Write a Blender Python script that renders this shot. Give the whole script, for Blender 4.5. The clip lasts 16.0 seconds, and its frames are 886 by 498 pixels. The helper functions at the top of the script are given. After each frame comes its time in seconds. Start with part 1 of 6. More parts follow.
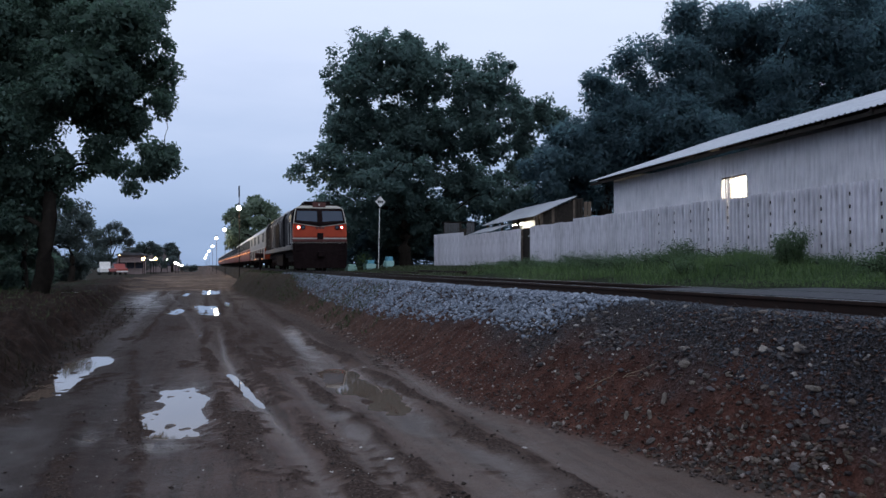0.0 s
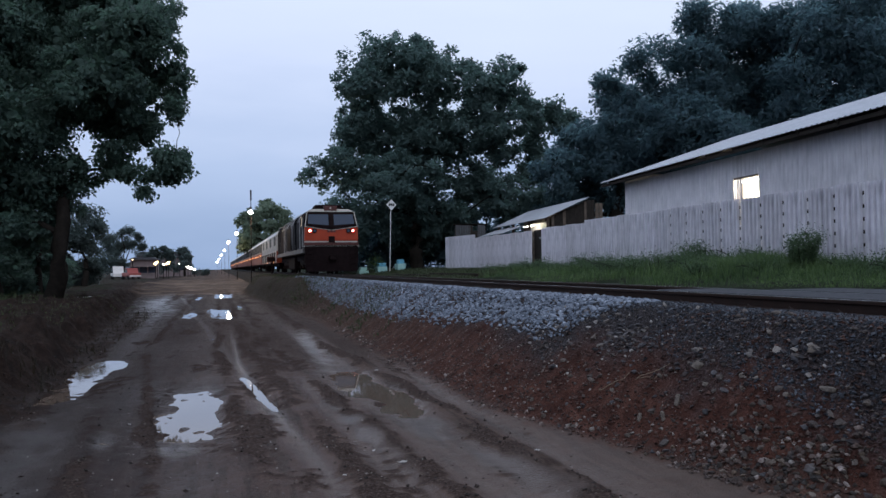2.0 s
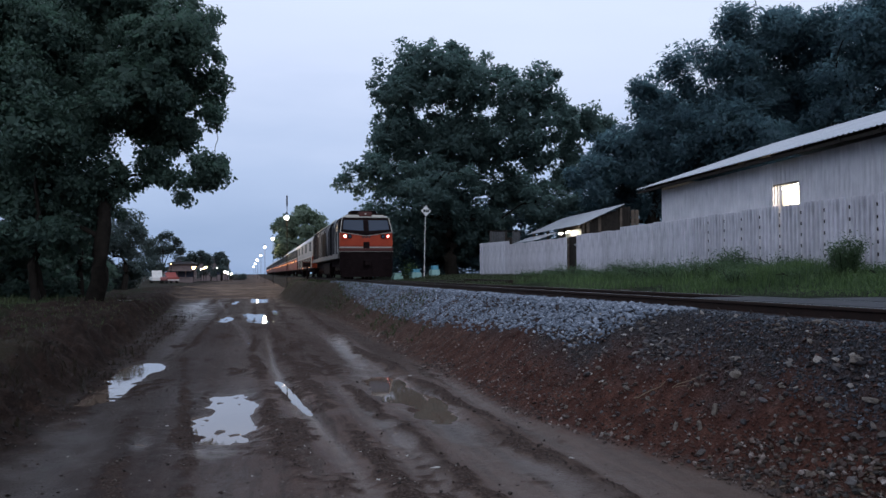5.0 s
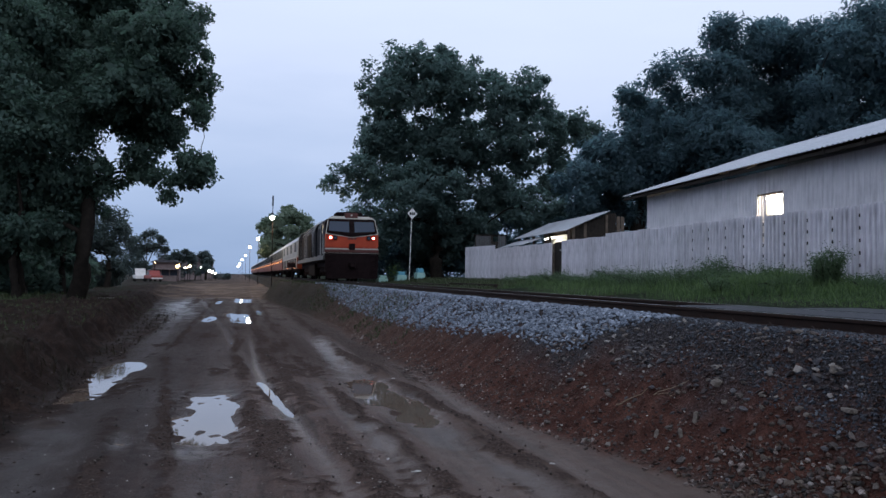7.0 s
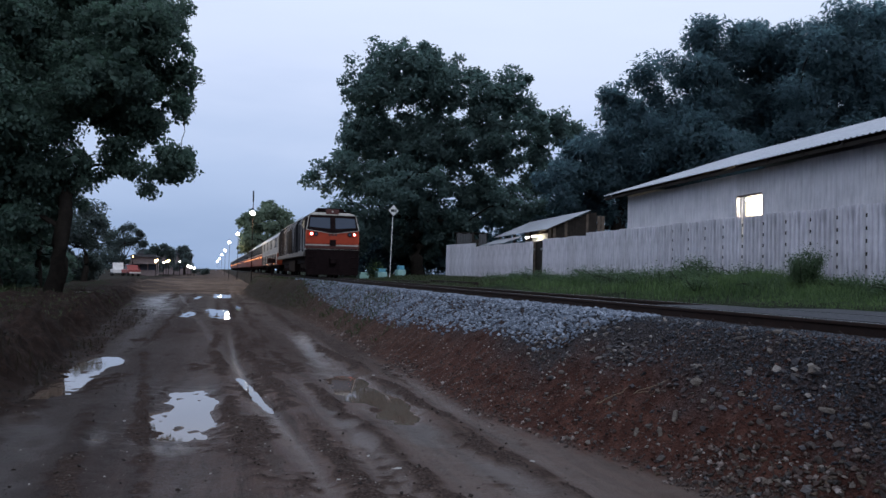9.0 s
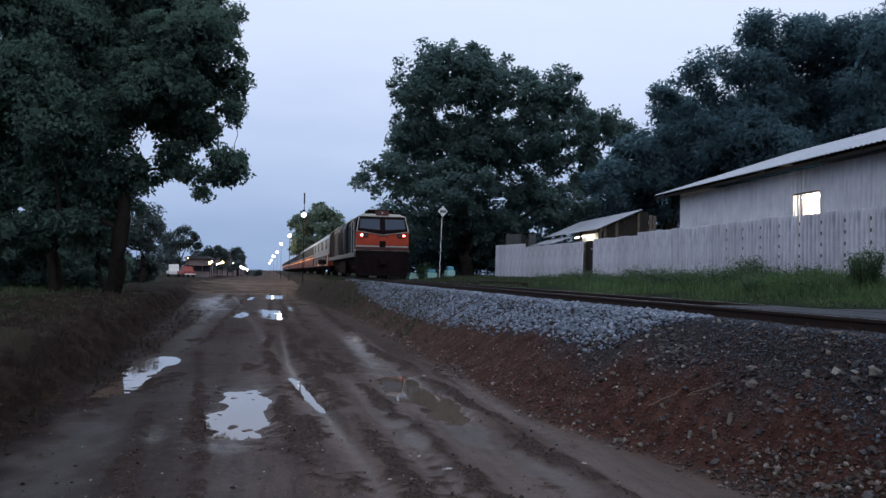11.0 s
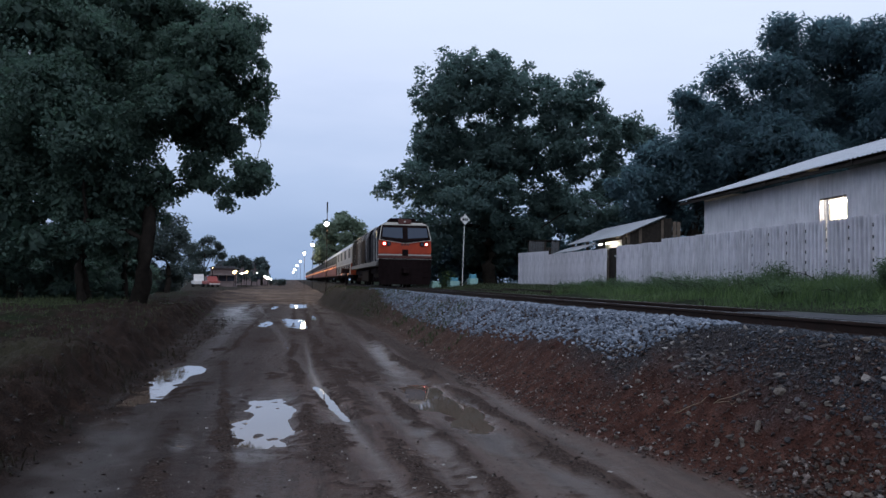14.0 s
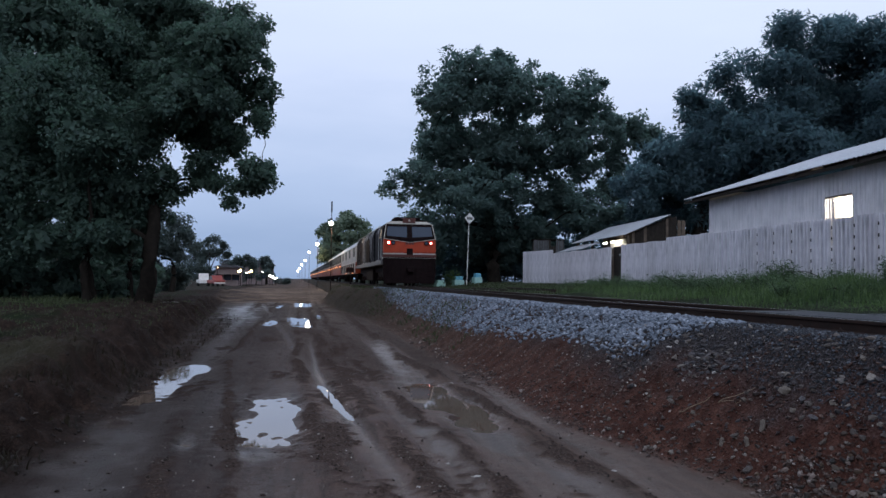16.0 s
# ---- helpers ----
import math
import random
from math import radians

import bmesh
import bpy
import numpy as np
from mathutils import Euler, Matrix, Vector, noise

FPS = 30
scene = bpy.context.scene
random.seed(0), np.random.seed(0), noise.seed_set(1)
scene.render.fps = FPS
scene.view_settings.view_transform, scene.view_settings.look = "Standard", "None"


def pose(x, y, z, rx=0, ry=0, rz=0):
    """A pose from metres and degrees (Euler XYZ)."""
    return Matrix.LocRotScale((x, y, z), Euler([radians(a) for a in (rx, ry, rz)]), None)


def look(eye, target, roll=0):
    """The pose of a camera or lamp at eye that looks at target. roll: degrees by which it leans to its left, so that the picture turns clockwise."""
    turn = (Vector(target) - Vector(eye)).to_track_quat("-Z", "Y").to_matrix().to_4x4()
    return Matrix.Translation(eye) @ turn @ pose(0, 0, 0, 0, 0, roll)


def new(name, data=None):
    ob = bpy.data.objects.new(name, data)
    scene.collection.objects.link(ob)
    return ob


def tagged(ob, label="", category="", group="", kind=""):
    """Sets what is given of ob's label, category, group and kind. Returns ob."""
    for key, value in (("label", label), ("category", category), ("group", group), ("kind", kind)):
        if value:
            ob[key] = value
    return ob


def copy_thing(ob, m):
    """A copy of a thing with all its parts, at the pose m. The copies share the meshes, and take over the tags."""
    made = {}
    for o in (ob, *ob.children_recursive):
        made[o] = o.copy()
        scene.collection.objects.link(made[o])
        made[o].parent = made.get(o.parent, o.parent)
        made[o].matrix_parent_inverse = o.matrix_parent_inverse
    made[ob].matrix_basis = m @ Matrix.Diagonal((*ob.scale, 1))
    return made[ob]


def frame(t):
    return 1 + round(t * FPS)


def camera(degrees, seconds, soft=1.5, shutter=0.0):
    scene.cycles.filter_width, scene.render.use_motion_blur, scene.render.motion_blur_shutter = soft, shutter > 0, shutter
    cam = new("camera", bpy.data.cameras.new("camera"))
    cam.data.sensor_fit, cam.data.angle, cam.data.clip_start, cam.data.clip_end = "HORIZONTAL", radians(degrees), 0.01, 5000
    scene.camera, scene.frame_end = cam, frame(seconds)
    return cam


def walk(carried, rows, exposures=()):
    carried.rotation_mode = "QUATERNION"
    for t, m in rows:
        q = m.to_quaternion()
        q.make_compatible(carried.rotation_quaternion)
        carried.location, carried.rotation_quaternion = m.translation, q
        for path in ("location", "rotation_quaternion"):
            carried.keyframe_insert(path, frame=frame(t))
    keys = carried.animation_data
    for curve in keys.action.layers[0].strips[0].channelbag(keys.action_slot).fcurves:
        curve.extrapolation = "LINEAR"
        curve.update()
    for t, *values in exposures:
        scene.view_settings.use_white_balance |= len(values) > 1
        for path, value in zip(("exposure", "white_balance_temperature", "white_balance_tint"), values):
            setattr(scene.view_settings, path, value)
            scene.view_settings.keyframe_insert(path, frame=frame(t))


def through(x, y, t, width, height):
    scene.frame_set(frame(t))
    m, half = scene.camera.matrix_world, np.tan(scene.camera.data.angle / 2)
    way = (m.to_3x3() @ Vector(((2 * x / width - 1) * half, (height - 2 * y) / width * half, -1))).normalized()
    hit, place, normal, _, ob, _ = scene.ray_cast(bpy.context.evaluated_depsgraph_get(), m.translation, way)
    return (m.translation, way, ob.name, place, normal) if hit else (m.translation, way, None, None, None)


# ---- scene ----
# ---------------------------------------------------------------- camera
LENS = 56.5
EYE = 1.72
ROWS = [
    (0.0, 0.000, 0.000, 0.000, -15.96, 1.02, -0.40),
    (0.5, 0.000, 0.006, 0.003, -15.81, 1.04, -0.44),
    (1.0, 0.003, 0.011, -0.004, -15.23, 1.07, -0.48),
    (1.5, 0.007, -0.005, 0.002, -15.33, 1.12, -0.60),
    (2.0, -0.004, -0.007, 0.001, -15.18, 1.20, -0.77),
    (2.5, -0.005, 0.005, 0.003, -14.86, 1.31, -0.95),
    (3.0, -0.004, -0.014, 0.006, -14.34, 1.46, -1.01),
    (3.5, -0.004, -0.002, -0.000, -13.78, 1.65, -0.89),
    (4.0, -0.006, -0.005, 0.001, -13.34, 1.67, -0.60),
    (4.5, -0.007, -0.006, -0.004, -12.82, 1.64, -0.46),
    (6.8, 0.003, 0.000, 0.001, -13.60, 1.86, 0.50),
    (7.0, 0.004, -0.000, 0.001, -13.79, 1.88, 0.65),
    (7.5, 0.001, -0.004, 0.001, -14.31, 1.79, 1.05),
    (8.0, 0.004, -0.004, 0.002, -15.05, 1.72, 1.28),
    (8.5, -0.010, 0.006, 0.006, -15.30, 1.71, 1.28),
    (9.0, -0.013, 0.016, -0.003, -15.14, 1.73, 1.24),
    (9.5, -0.014, 0.024, -0.004, -14.20, 1.64, 1.29),
    (9.7, -0.015, 0.022, -0.003, -13.66, 1.60, 1.28),
    (12.0, -0.017, 0.007, -0.002, -11.08, 1.89, 0.90),
    (12.5, -0.016, 0.008, -0.002, -10.69, 2.06, 0.81),
    (13.0, -0.015, 0.007, -0.001, -10.38, 2.15, 0.79),
    (13.5, -0.018, 0.013, -0.004, -10.22, 2.24, 0.74),
    (14.0, -0.021, 0.008, -0.003, -10.14, 2.25, 0.71),
    (14.5, -0.019, 0.012, -0.004, -10.05, 2.24, 0.71),
    (15.0, -0.016, 0.013, -0.003, -9.95, 2.28, 0.73),
    (15.5, -0.020, 0.009, -0.006, -9.87, 2.27, 0.71),
    (16.0, -0.014, 0.008, -0.002, -9.82, 2.17, 0.66),
]
cam = camera(LENS, 16.0, soft=1.5)
walk(cam, [(t, pose(x, y, EYE + z, 0, 0, yaw) @ pose(0, 0, 0, 90 + pitch) @ pose(0, 0, 0, 0, 0, roll))
           for t, x, y, z, yaw, pitch, roll in ROWS], exposures=((0.0, 0.06), (16.0, 0.06)))

# ---------------------------------------------------------------- sky and light
def build_world():
    w = bpy.data.worlds.new("dusk_sky")
    scene.world = w
    w.use_nodes = True
    nt = w.node_tree
    nt.nodes.clear()
    out = nt.nodes.new("ShaderNodeOutputWorld")
    bg = nt.nodes.new("ShaderNodeBackground")
    sky = nt.nodes.new("ShaderNodeTexSky")
    sky.sky_type = "NISHITA"
    sky.sun_disc = False
    sky.sun_elevation = radians(4)
    sky.sun_rotation = radians(190)
    sky.air_density, sky.dust_density, sky.ozone_density = 1.0, 2.0, 3.0
    tc = nt.nodes.new("ShaderNodeTexCoord")
    sep = nt.nodes.new("ShaderNodeSeparateXYZ")
    nt.links.new(tc.outputs["Generated"], sep.inputs[0])
    # overcast veil: paler overhead, deeper blue low down, with soft cloud streaks
    mp = nt.nodes.new("ShaderNodeMapping")
    mp.inputs["Scale"].default_value = (1.6, 1.6, 7.0)
    nt.links.new(tc.outputs["Generated"], mp.inputs[0])
    no = nt.nodes.new("ShaderNodeTexNoise")
    no.inputs["Scale"].default_value = 1.7
    no.inputs["Detail"].default_value = 5
    nt.links.new(mp.outputs[0], no.inputs["Vector"])
    add = nt.nodes.new("ShaderNodeMath")
    add.operation = "MULTIPLY_ADD"
    add.inputs[1].default_value = 0.16
    nt.links.new(no.outputs["Fac"], add.inputs[0])
    nt.links.new(sep.outputs["Z"], add.inputs[2])
    ramp = nt.nodes.new("ShaderNodeValToRGB")
    el = ramp.color_ramp.elements
    el[0].position, el[0].color = 0.06, (0.29, 0.41, 0.65, 1)
    el[1].position, el[1].color = 0.42, (0.77, 0.875, 1.10, 1)
    e = el.new(0.20)
    e.color = (0.48, 0.605, 0.87, 1)
    e = el.new(0.30)
    e.color = (0.68, 0.785, 1.04, 1)
    nt.links.new(add.outputs[0], ramp.inputs[0])
    sc = nt.nodes.new("ShaderNodeVectorMath")
    sc.operation = "SCALE"
    sc.inputs["Scale"].default_value = 0.06
    nt.links.new(sky.outputs[0], sc.inputs[0])
    mix = nt.nodes.new("ShaderNodeMix")
    mix.data_type = "RGBA"
    mix.inputs["Factor"].default_value = 0.93
    nt.links.new(sc.outputs[0], mix.inputs["A"])
    nt.links.new(ramp.outputs[0], mix.inputs["B"])
    nt.links.new(mix.outputs["Result"], bg.inputs["Color"])
    bg.inputs["Strength"].default_value = 1.0
    nt.links.new(bg.outputs[0], out.inputs[0])
    sun = bpy.data.lights.new("veiled_sun", "SUN")
    sun.energy, sun.angle, sun.color = 0.55, radians(28), (0.82, 0.90, 1.0)
    so = new("veiled_sun", sun)
    so.matrix_world = look((-7, -40, 19), (0, 0, 0))


build_world()


# ---------------------------------------------------------------- materials
class Nodes:
    """A small hand for wiring a principled material."""

    def __init__(self, name, rough=0.6, metal=0.0, colour=(0.5, 0.5, 0.5)):
        self.m = bpy.data.materials.new(name)
        self.m.use_nodes = True
        self.t = self.m.node_tree
        self.b = self.t.nodes["Principled BSDF"]
        self.b.inputs["Roughness"].default_value = rough
        self.b.inputs["Metallic"].default_value = metal
        self.b.inputs["Base Color"].default_value = (*colour, 1)

    def n(self, kind, **props):
        node = self.t.nodes.new(kind)
        for k, v in props.items():
            node.inputs[k].default_value = v
        return node

    def link(self, a, b):
        self.t.links.new(a, b)

    def coords(self, scale=(1, 1, 1), use="Object"):
        tc, mp = self.n("ShaderNodeTexCoord"), self.n("ShaderNodeMapping")
        mp.inputs["Scale"].default_value = scale
        self.link(tc.outputs[use], mp.inputs[0])
        return mp.outputs[0]

    def noise(self, scale, detail=4, vec=None, rough=0.6):
        no = self.n("ShaderNodeTexNoise", Scale=scale, Detail=detail, Roughness=rough)
        self.link(vec if vec is not None else self.coords(), no.inputs["Vector"])
        return no.outputs["Fac"]

    def ramp(self, fac, stops):
        r = self.n("ShaderNodeValToRGB")
        el = r.color_ramp.elements
        el[0].position, el[0].color = stops[0][0], (*stops[0][1], 1)
        el[1].position, el[1].color = stops[-1][0], (*stops[-1][1], 1)
        for p, c in stops[1:-1]:
            el.new(p).color = (*c, 1)
        self.link(fac, r.inputs[0])
        return r.outputs[0]

    def span(self, fac, a, b, c=0.0, d=1.0):
        r = self.n("ShaderNodeMapRange")
        for i, v in enumerate((a, b, c, d)):
            r.inputs[i + 1].default_value = v
        self.link(fac, r.inputs[0])
        return r.outputs[0]

    def math(self, op, a, b):
        m = self.n("ShaderNodeMath")
        m.operation = op
        for i, v in enumerate((a, b)):
            if isinstance(v, (int, float)):
                m.inputs[i].default_value = v
            else:
                self.link(v, m.inputs[i])
        return m.outputs[0]

    def mix(self, fac, a, b, mode="MIX"):
        m = self.n("ShaderNodeMix")
        m.data_type, m.blend_type = "RGBA", mode
        for key, v in (("Factor", fac), ("A", a), ("B", b)):
            sock = [s for s in m.inputs if s.name == key and s.enabled][0]
            if isinstance(v, (int, float)):
                sock.default_value = v
            elif isinstance(v, tuple):
                sock.default_value = (*v, 1)
            else:
                self.link(v, sock)
        return [s for s in m.outputs if s.enabled][0]

    def colour(self, sock):
        self.link(sock, self.b.inputs["Base Color"])

    def rough(self, sock):
        self.link(sock, self.b.inputs["Roughness"])

    def bump(self, height, strength=0.4, distance=0.01):
        bp = self.n("ShaderNodeBump", Strength=strength, Distance=distance)
        self.link(height, bp.inputs["Height"])
        self.link(bp.outputs[0], self.b.inputs["Normal"])


def simple(name, a, b, rough=0.6, metal=0.0, scale=8.0, bump=0.15, dist=0.004, island=False, spread=0.0, spec=None):
    """Two-tone weathered surface: broad patches, fine grain and a little relief."""
    k = Nodes(name, rough, metal)
    broad, fine = k.noise(scale, 5), k.noise(scale * 9, 3)
    f = k.math("ADD", k.math("MULTIPLY", broad, 0.7), k.math("MULTIPLY", fine, 0.3))
    col = k.ramp(f, [(0.3, a), (0.7, b)])
    if island:
        geo = k.n("ShaderNodeNewGeometry")
        v = k.span(geo.outputs["Random Per Island"], 0, 1, 1 - spread, 1 + spread)
        hsv = k.n("ShaderNodeHueSaturation")
        k.link(v, hsv.inputs["Value"])
        k.link(col, hsv.inputs["Color"])
        col = hsv.outputs[0]
    k.colour(col)
    k.rough(k.span(fine, 0.2, 0.8, max(rough - 0.12, 0.03), min(rough + 0.12, 1)))
    if bump:
        k.bump(fine, bump, dist)
    k.b.inputs["Specular IOR Level"].default_value = spec if spec is not None else 0.2 if rough > 0.6 else 0.4
    return k.m


def glow(name, colour, strength):
    k = Nodes(name, 0.4, 0, colour)
    k.b.inputs["Emission Color"].default_value = (*colour, 1)
    k.b.inputs["Emission Strength"].default_value = strength
    return k.m


def mat_ground():
    k = Nodes("muddy_ground", 0.7)
    geo = k.n("ShaderNodeNewGeometry")
    sep = k.n("ShaderNodeSeparateXYZ")
    k.link(geo.outputs["Position"], sep.inputs[0])
    x, y, z = sep.outputs
    pos = geo.outputs["Position"]
    at = k.n("ShaderNodeAttribute")
    at.attribute_name = "crumb"
    cr = at.outputs["Fac"]
    at = k.n("ShaderNodeAttribute")
    at.attribute_name = "film"
    film = at.outputs["Fac"]
    at = k.n("ShaderNodeAttribute")
    at.attribute_name = "bank"
    bank = at.outputs["Fac"]
    big, mid, fine, grit = k.noise(0.7, 5, pos), k.noise(5, 5, pos), k.noise(38, 4, pos), k.noise(120, 2, pos)
    # smeared mud, some sky sheen put into its tint, and the ridges' darker crumbs
    mud = k.ramp(k.math("ADD", k.math("MULTIPLY", mid, 0.5), k.math("MULTIPLY", big, 0.5)),
                 [(0.34, (0.044, 0.0290, 0.0256)), (0.5, (0.088, 0.0585, 0.0515)), (0.64, (0.140, 0.097, 0.084))])
    mud = k.mix(k.span(x, 0.8, 2.6, 0, 0.4), mud, (0.115, 0.078, 0.062))
    # long smears left by the wheels
    drag = k.n("ShaderNodeMapping")
    drag.inputs["Scale"].default_value = (7.0, 0.55, 1.0)
    k.link(pos, drag.inputs[0])
    smear = k.noise(1.0, 5, drag.outputs[0], 0.65)
    mud = k.mix(k.span(smear, 0.47, 0.60, 0, 0.65), mud, (0.024, 0.0165, 0.0135))
    mud = k.mix(k.span(smear, 0.46, 0.36, 0, 0.5), mud, (0.092, 0.066, 0.054))
    mud = k.mix(k.span(fine, 0.54, 0.66, 0, 0.75), mud, (0.024, 0.0160, 0.0140))
    mud = k.mix(k.span(grit, 0.52, 0.68, 0, 0.6), mud, (0.12, 0.088, 0.076))
    mud = k.mix(k.math("MULTIPLY", k.span(y, 9.5, 5.5, 0, 0.5), k.span(x, 0.2, 1.2)), mud, (0.115, 0.082, 0.068))
    # darker and bluer towards the left side of the track
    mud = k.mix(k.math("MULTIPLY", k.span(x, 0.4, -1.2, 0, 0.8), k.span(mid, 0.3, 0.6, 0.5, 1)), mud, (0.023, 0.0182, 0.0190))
    mud = k.mix(k.math("MULTIPLY", film, 0.55), mud, (0.048, 0.039, 0.036))
    clod = k.ramp(fine, [(0.3, (0.018, 0.012, 0.0100)), (0.52, (0.056, 0.038, 0.032)), (0.70, (0.12, 0.088, 0.076))])
    soil = k.mix(k.span(k.math("ADD", cr, k.math("MULTIPLY", k.math("SUBTRACT", fine, 0.5), 0.6)), 0.25, 0.7), mud, clod)
    # darker red-brown smear farther along the track
    rb = k.math("MULTIPLY", k.math("MULTIPLY", k.span(y, 11.5, 17), k.span(y, 78, 62)), k.math("MULTIPLY", k.span(x, -0.6, 1.2, 0.7, 0.9), k.math("SUBTRACT", 1.0, k.math("MULTIPLY", k.math("MULTIPLY", k.span(x, 1.65, 1.8, 0, 0.8), k.span(y, 25, 20)), k.span(x, 2.45, 2.3)))))
    soil = k.mix(k.math("MULTIPLY", rb, k.span(big, 0.3, 0.5, 0.4, 1)), soil, k.ramp(fine, [(0.3, (0.018, 0.0110, 0.0088)), (0.7, (0.058, 0.0360, 0.0290))]))
    # red laterite on the lower bank, dark stony dirt above it
    red = k.ramp(k.math("ADD", k.math("MULTIPLY", mid, 0.6), k.math("MULTIPLY", fine, 0.4)),
                 [(0.32, (0.019, 0.0085, 0.0068)), (0.5, (0.062, 0.0260, 0.0195)), (0.68, (0.128, 0.062, 0.046))])
    stony = k.ramp(fine, [(0.32, (0.012, 0.0100, 0.0100)), (0.52, (0.036, 0.0310, 0.0320)), (0.70, (0.105, 0.096, 0.104))])
    edge = k.math("ADD", x, k.math("MULTIPLY", k.math("SUBTRACT", mid, 0.5), 0.5))
    toe = k.math("ADD", bank, k.math("ADD", 3.02, k.math("MULTIPLY", k.math("SUBTRACT", mid, 0.5), 0.5)))
    soil = k.mix(k.span(toe, 2.9, 3.15), soil, red)
    top = k.math("ADD", edge, k.math("MULTIPLY", k.math("SUBTRACT", big, 0.5), 1.6))
    top = k.math("SUBTRACT", top, k.span(y, 9.4, 5.4, 0, 0.32))
    soil = k.mix(k.span(top, 3.75, 4.15), soil, stony)
    # the bank farther on is dark earth
    earth = k.ramp(k.math("ADD", k.math("MULTIPLY", mid, 0.5), k.math("MULTIPLY", fine, 0.5)), [(0.3, (0.018, 0.0108, 0.0082)), (0.55, (0.074, 0.043, 0.032)), (0.75, (0.125, 0.080, 0.061))])
    soil = k.mix(k.math("MULTIPLY", k.span(toe, 2.8, 3.1), k.span(k.math("ADD", y, k.math("MULTIPLY", mid, 8)), 15, 26)), soil, earth)
    weedy = k.ramp(k.math("ADD", k.math("MULTIPLY", mid, 0.6), k.math("MULTIPLY", fine, 0.4)), [(0.32, (0.010, 0.0085, 0.0062)), (0.55, (0.030, 0.0245, 0.0160)), (0.72, (0.062, 0.047, 0.034))])
    soil = k.mix(k.math("MULTIPLY", k.span(toe, 2.8, 3.1), k.span(k.math("ADD", y, k.math("MULTIPLY", big, 12)), 32, 44, 0, 0.85)), soil, weedy)
    # dug humus and weeds of the verge; the track mud darkens towards it
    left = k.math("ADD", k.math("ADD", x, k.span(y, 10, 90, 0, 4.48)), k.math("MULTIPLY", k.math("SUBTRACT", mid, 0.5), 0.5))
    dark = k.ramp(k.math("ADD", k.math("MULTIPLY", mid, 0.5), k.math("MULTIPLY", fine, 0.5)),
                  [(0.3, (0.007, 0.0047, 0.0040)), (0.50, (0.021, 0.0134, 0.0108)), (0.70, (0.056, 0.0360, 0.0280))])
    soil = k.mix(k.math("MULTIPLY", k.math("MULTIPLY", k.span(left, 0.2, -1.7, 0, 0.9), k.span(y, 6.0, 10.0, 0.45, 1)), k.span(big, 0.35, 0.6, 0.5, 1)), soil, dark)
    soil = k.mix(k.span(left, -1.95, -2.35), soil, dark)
    # sandy made ground beyond the rise; its tan also carries the lamplight there
    sand = k.ramp(k.math("ADD", k.math("MULTIPLY", big, 0.6), k.math("MULTIPLY", mid, 0.4)), [(0.36, (0.060, 0.042, 0.032)), (0.52, (0.155, 0.108, 0.078)), (0.66, (0.25, 0.182, 0.134))])
    soil = k.mix(k.math("MULTIPLY", k.math("MULTIPLY", k.span(k.math("ADD", y, k.math("MULTIPLY", k.noise(0.35, 4, pos), 34)), 70, 86), k.span(bank, 0.1, -0.4)), k.math("MULTIPLY", k.span(left, -3.5, -1.5), k.math("MULTIPLY", k.span(y, 125, 80, 0.35, 1), k.span(k.noise(0.16, 4, pos), 0.36, 0.52, 0.15, 1)))), soil, sand)
    weeds = k.ramp(fine, [(0.3, (0.006, 0.010, 0.004)), (0.7, (0.018, 0.027, 0.011))])
    soil = k.mix(k.math("MULTIPLY", k.span(left, -3.6, -5.4), k.span(big, 0.46, 0.60)), soil, weeds)
    soil = k.mix(k.math("MULTIPLY", k.span(x, 6.9, 7.6), k.span(big, 0.3, 0.42)), soil, weeds)
    # trodden grassy flats on the verge
    flat = k.math("ADD", k.math("POWER", k.math("DIVIDE", k.math("ADD", x, 4.2), 1.2), 2.0), k.math("POWER", k.math("DIVIDE", k.math("SUBTRACT", y, 12.2), 2.4), 2.0))
    olive = k.ramp(fine, [(0.3, (0.020, 0.020, 0.012)), (0.7, (0.066, 0.062, 0.040))])
    soil = k.mix(k.span(k.math("ADD", flat, k.math("MULTIPLY", mid, 0.8)), 1.5, 0.7, 0, 0.65), soil, olive)
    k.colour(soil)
    # wet where it lies low and smooth
    low = k.span(k.math("ADD", z, k.math("MULTIPLY", k.math("SUBTRACT", mid, 0.5), 0.05)), 0.075, 0.0)
    wet = k.math("MULTIPLY", k.math("MULTIPLY", low, k.span(cr, 0.5, 0.1)), k.span(k.math("MULTIPLY", rb, k.span(x, -1.9, -1.3)), 0, 1, 1, 0.3))
    wet = k.math("MULTIPLY", wet, k.span(left, -1.0, -1.8, 1, 0.5))
    dry = k.math("ADD", k.span(wet, 0, 1, 0.78, 0.30), k.math("MULTIPLY", fine, 0.12))
    k.rough(k.math("ADD", k.math("MULTIPLY", dry, k.math("SUBTRACT", 1.0, film)), k.math("MULTIPLY", film, 0.30)))
    k.link(k.math("ADD", k.span(wet, 0, 1, 0.06, 0.33), k.math("MULTIPLY", film, 0.06)), k.b.inputs["Specular IOR Level"])
    rough_h = k.math("MULTIPLY", k.math("ADD", k.math("ADD", fine, k.math("MULTIPLY", smear, 0.9)), k.math("MULTIPLY", mid, 0.8)), k.math("MULTIPLY", k.span(wet, 0, 1, 1.0, 0.4), k.span(film, 0, 1, 1.0, 0.3)))
    k.bump(rough_h, 0.9, 0.05)
    return k.m


def mat_water():
    k = Nodes("puddle_water", 0.03, 0, (0.128, 0.092, 0.071))
    k.b.inputs["IOR"].default_value = 1.6
    k.bump(k.noise(2.2, 2), 0.015, 0.02)
    return k.m


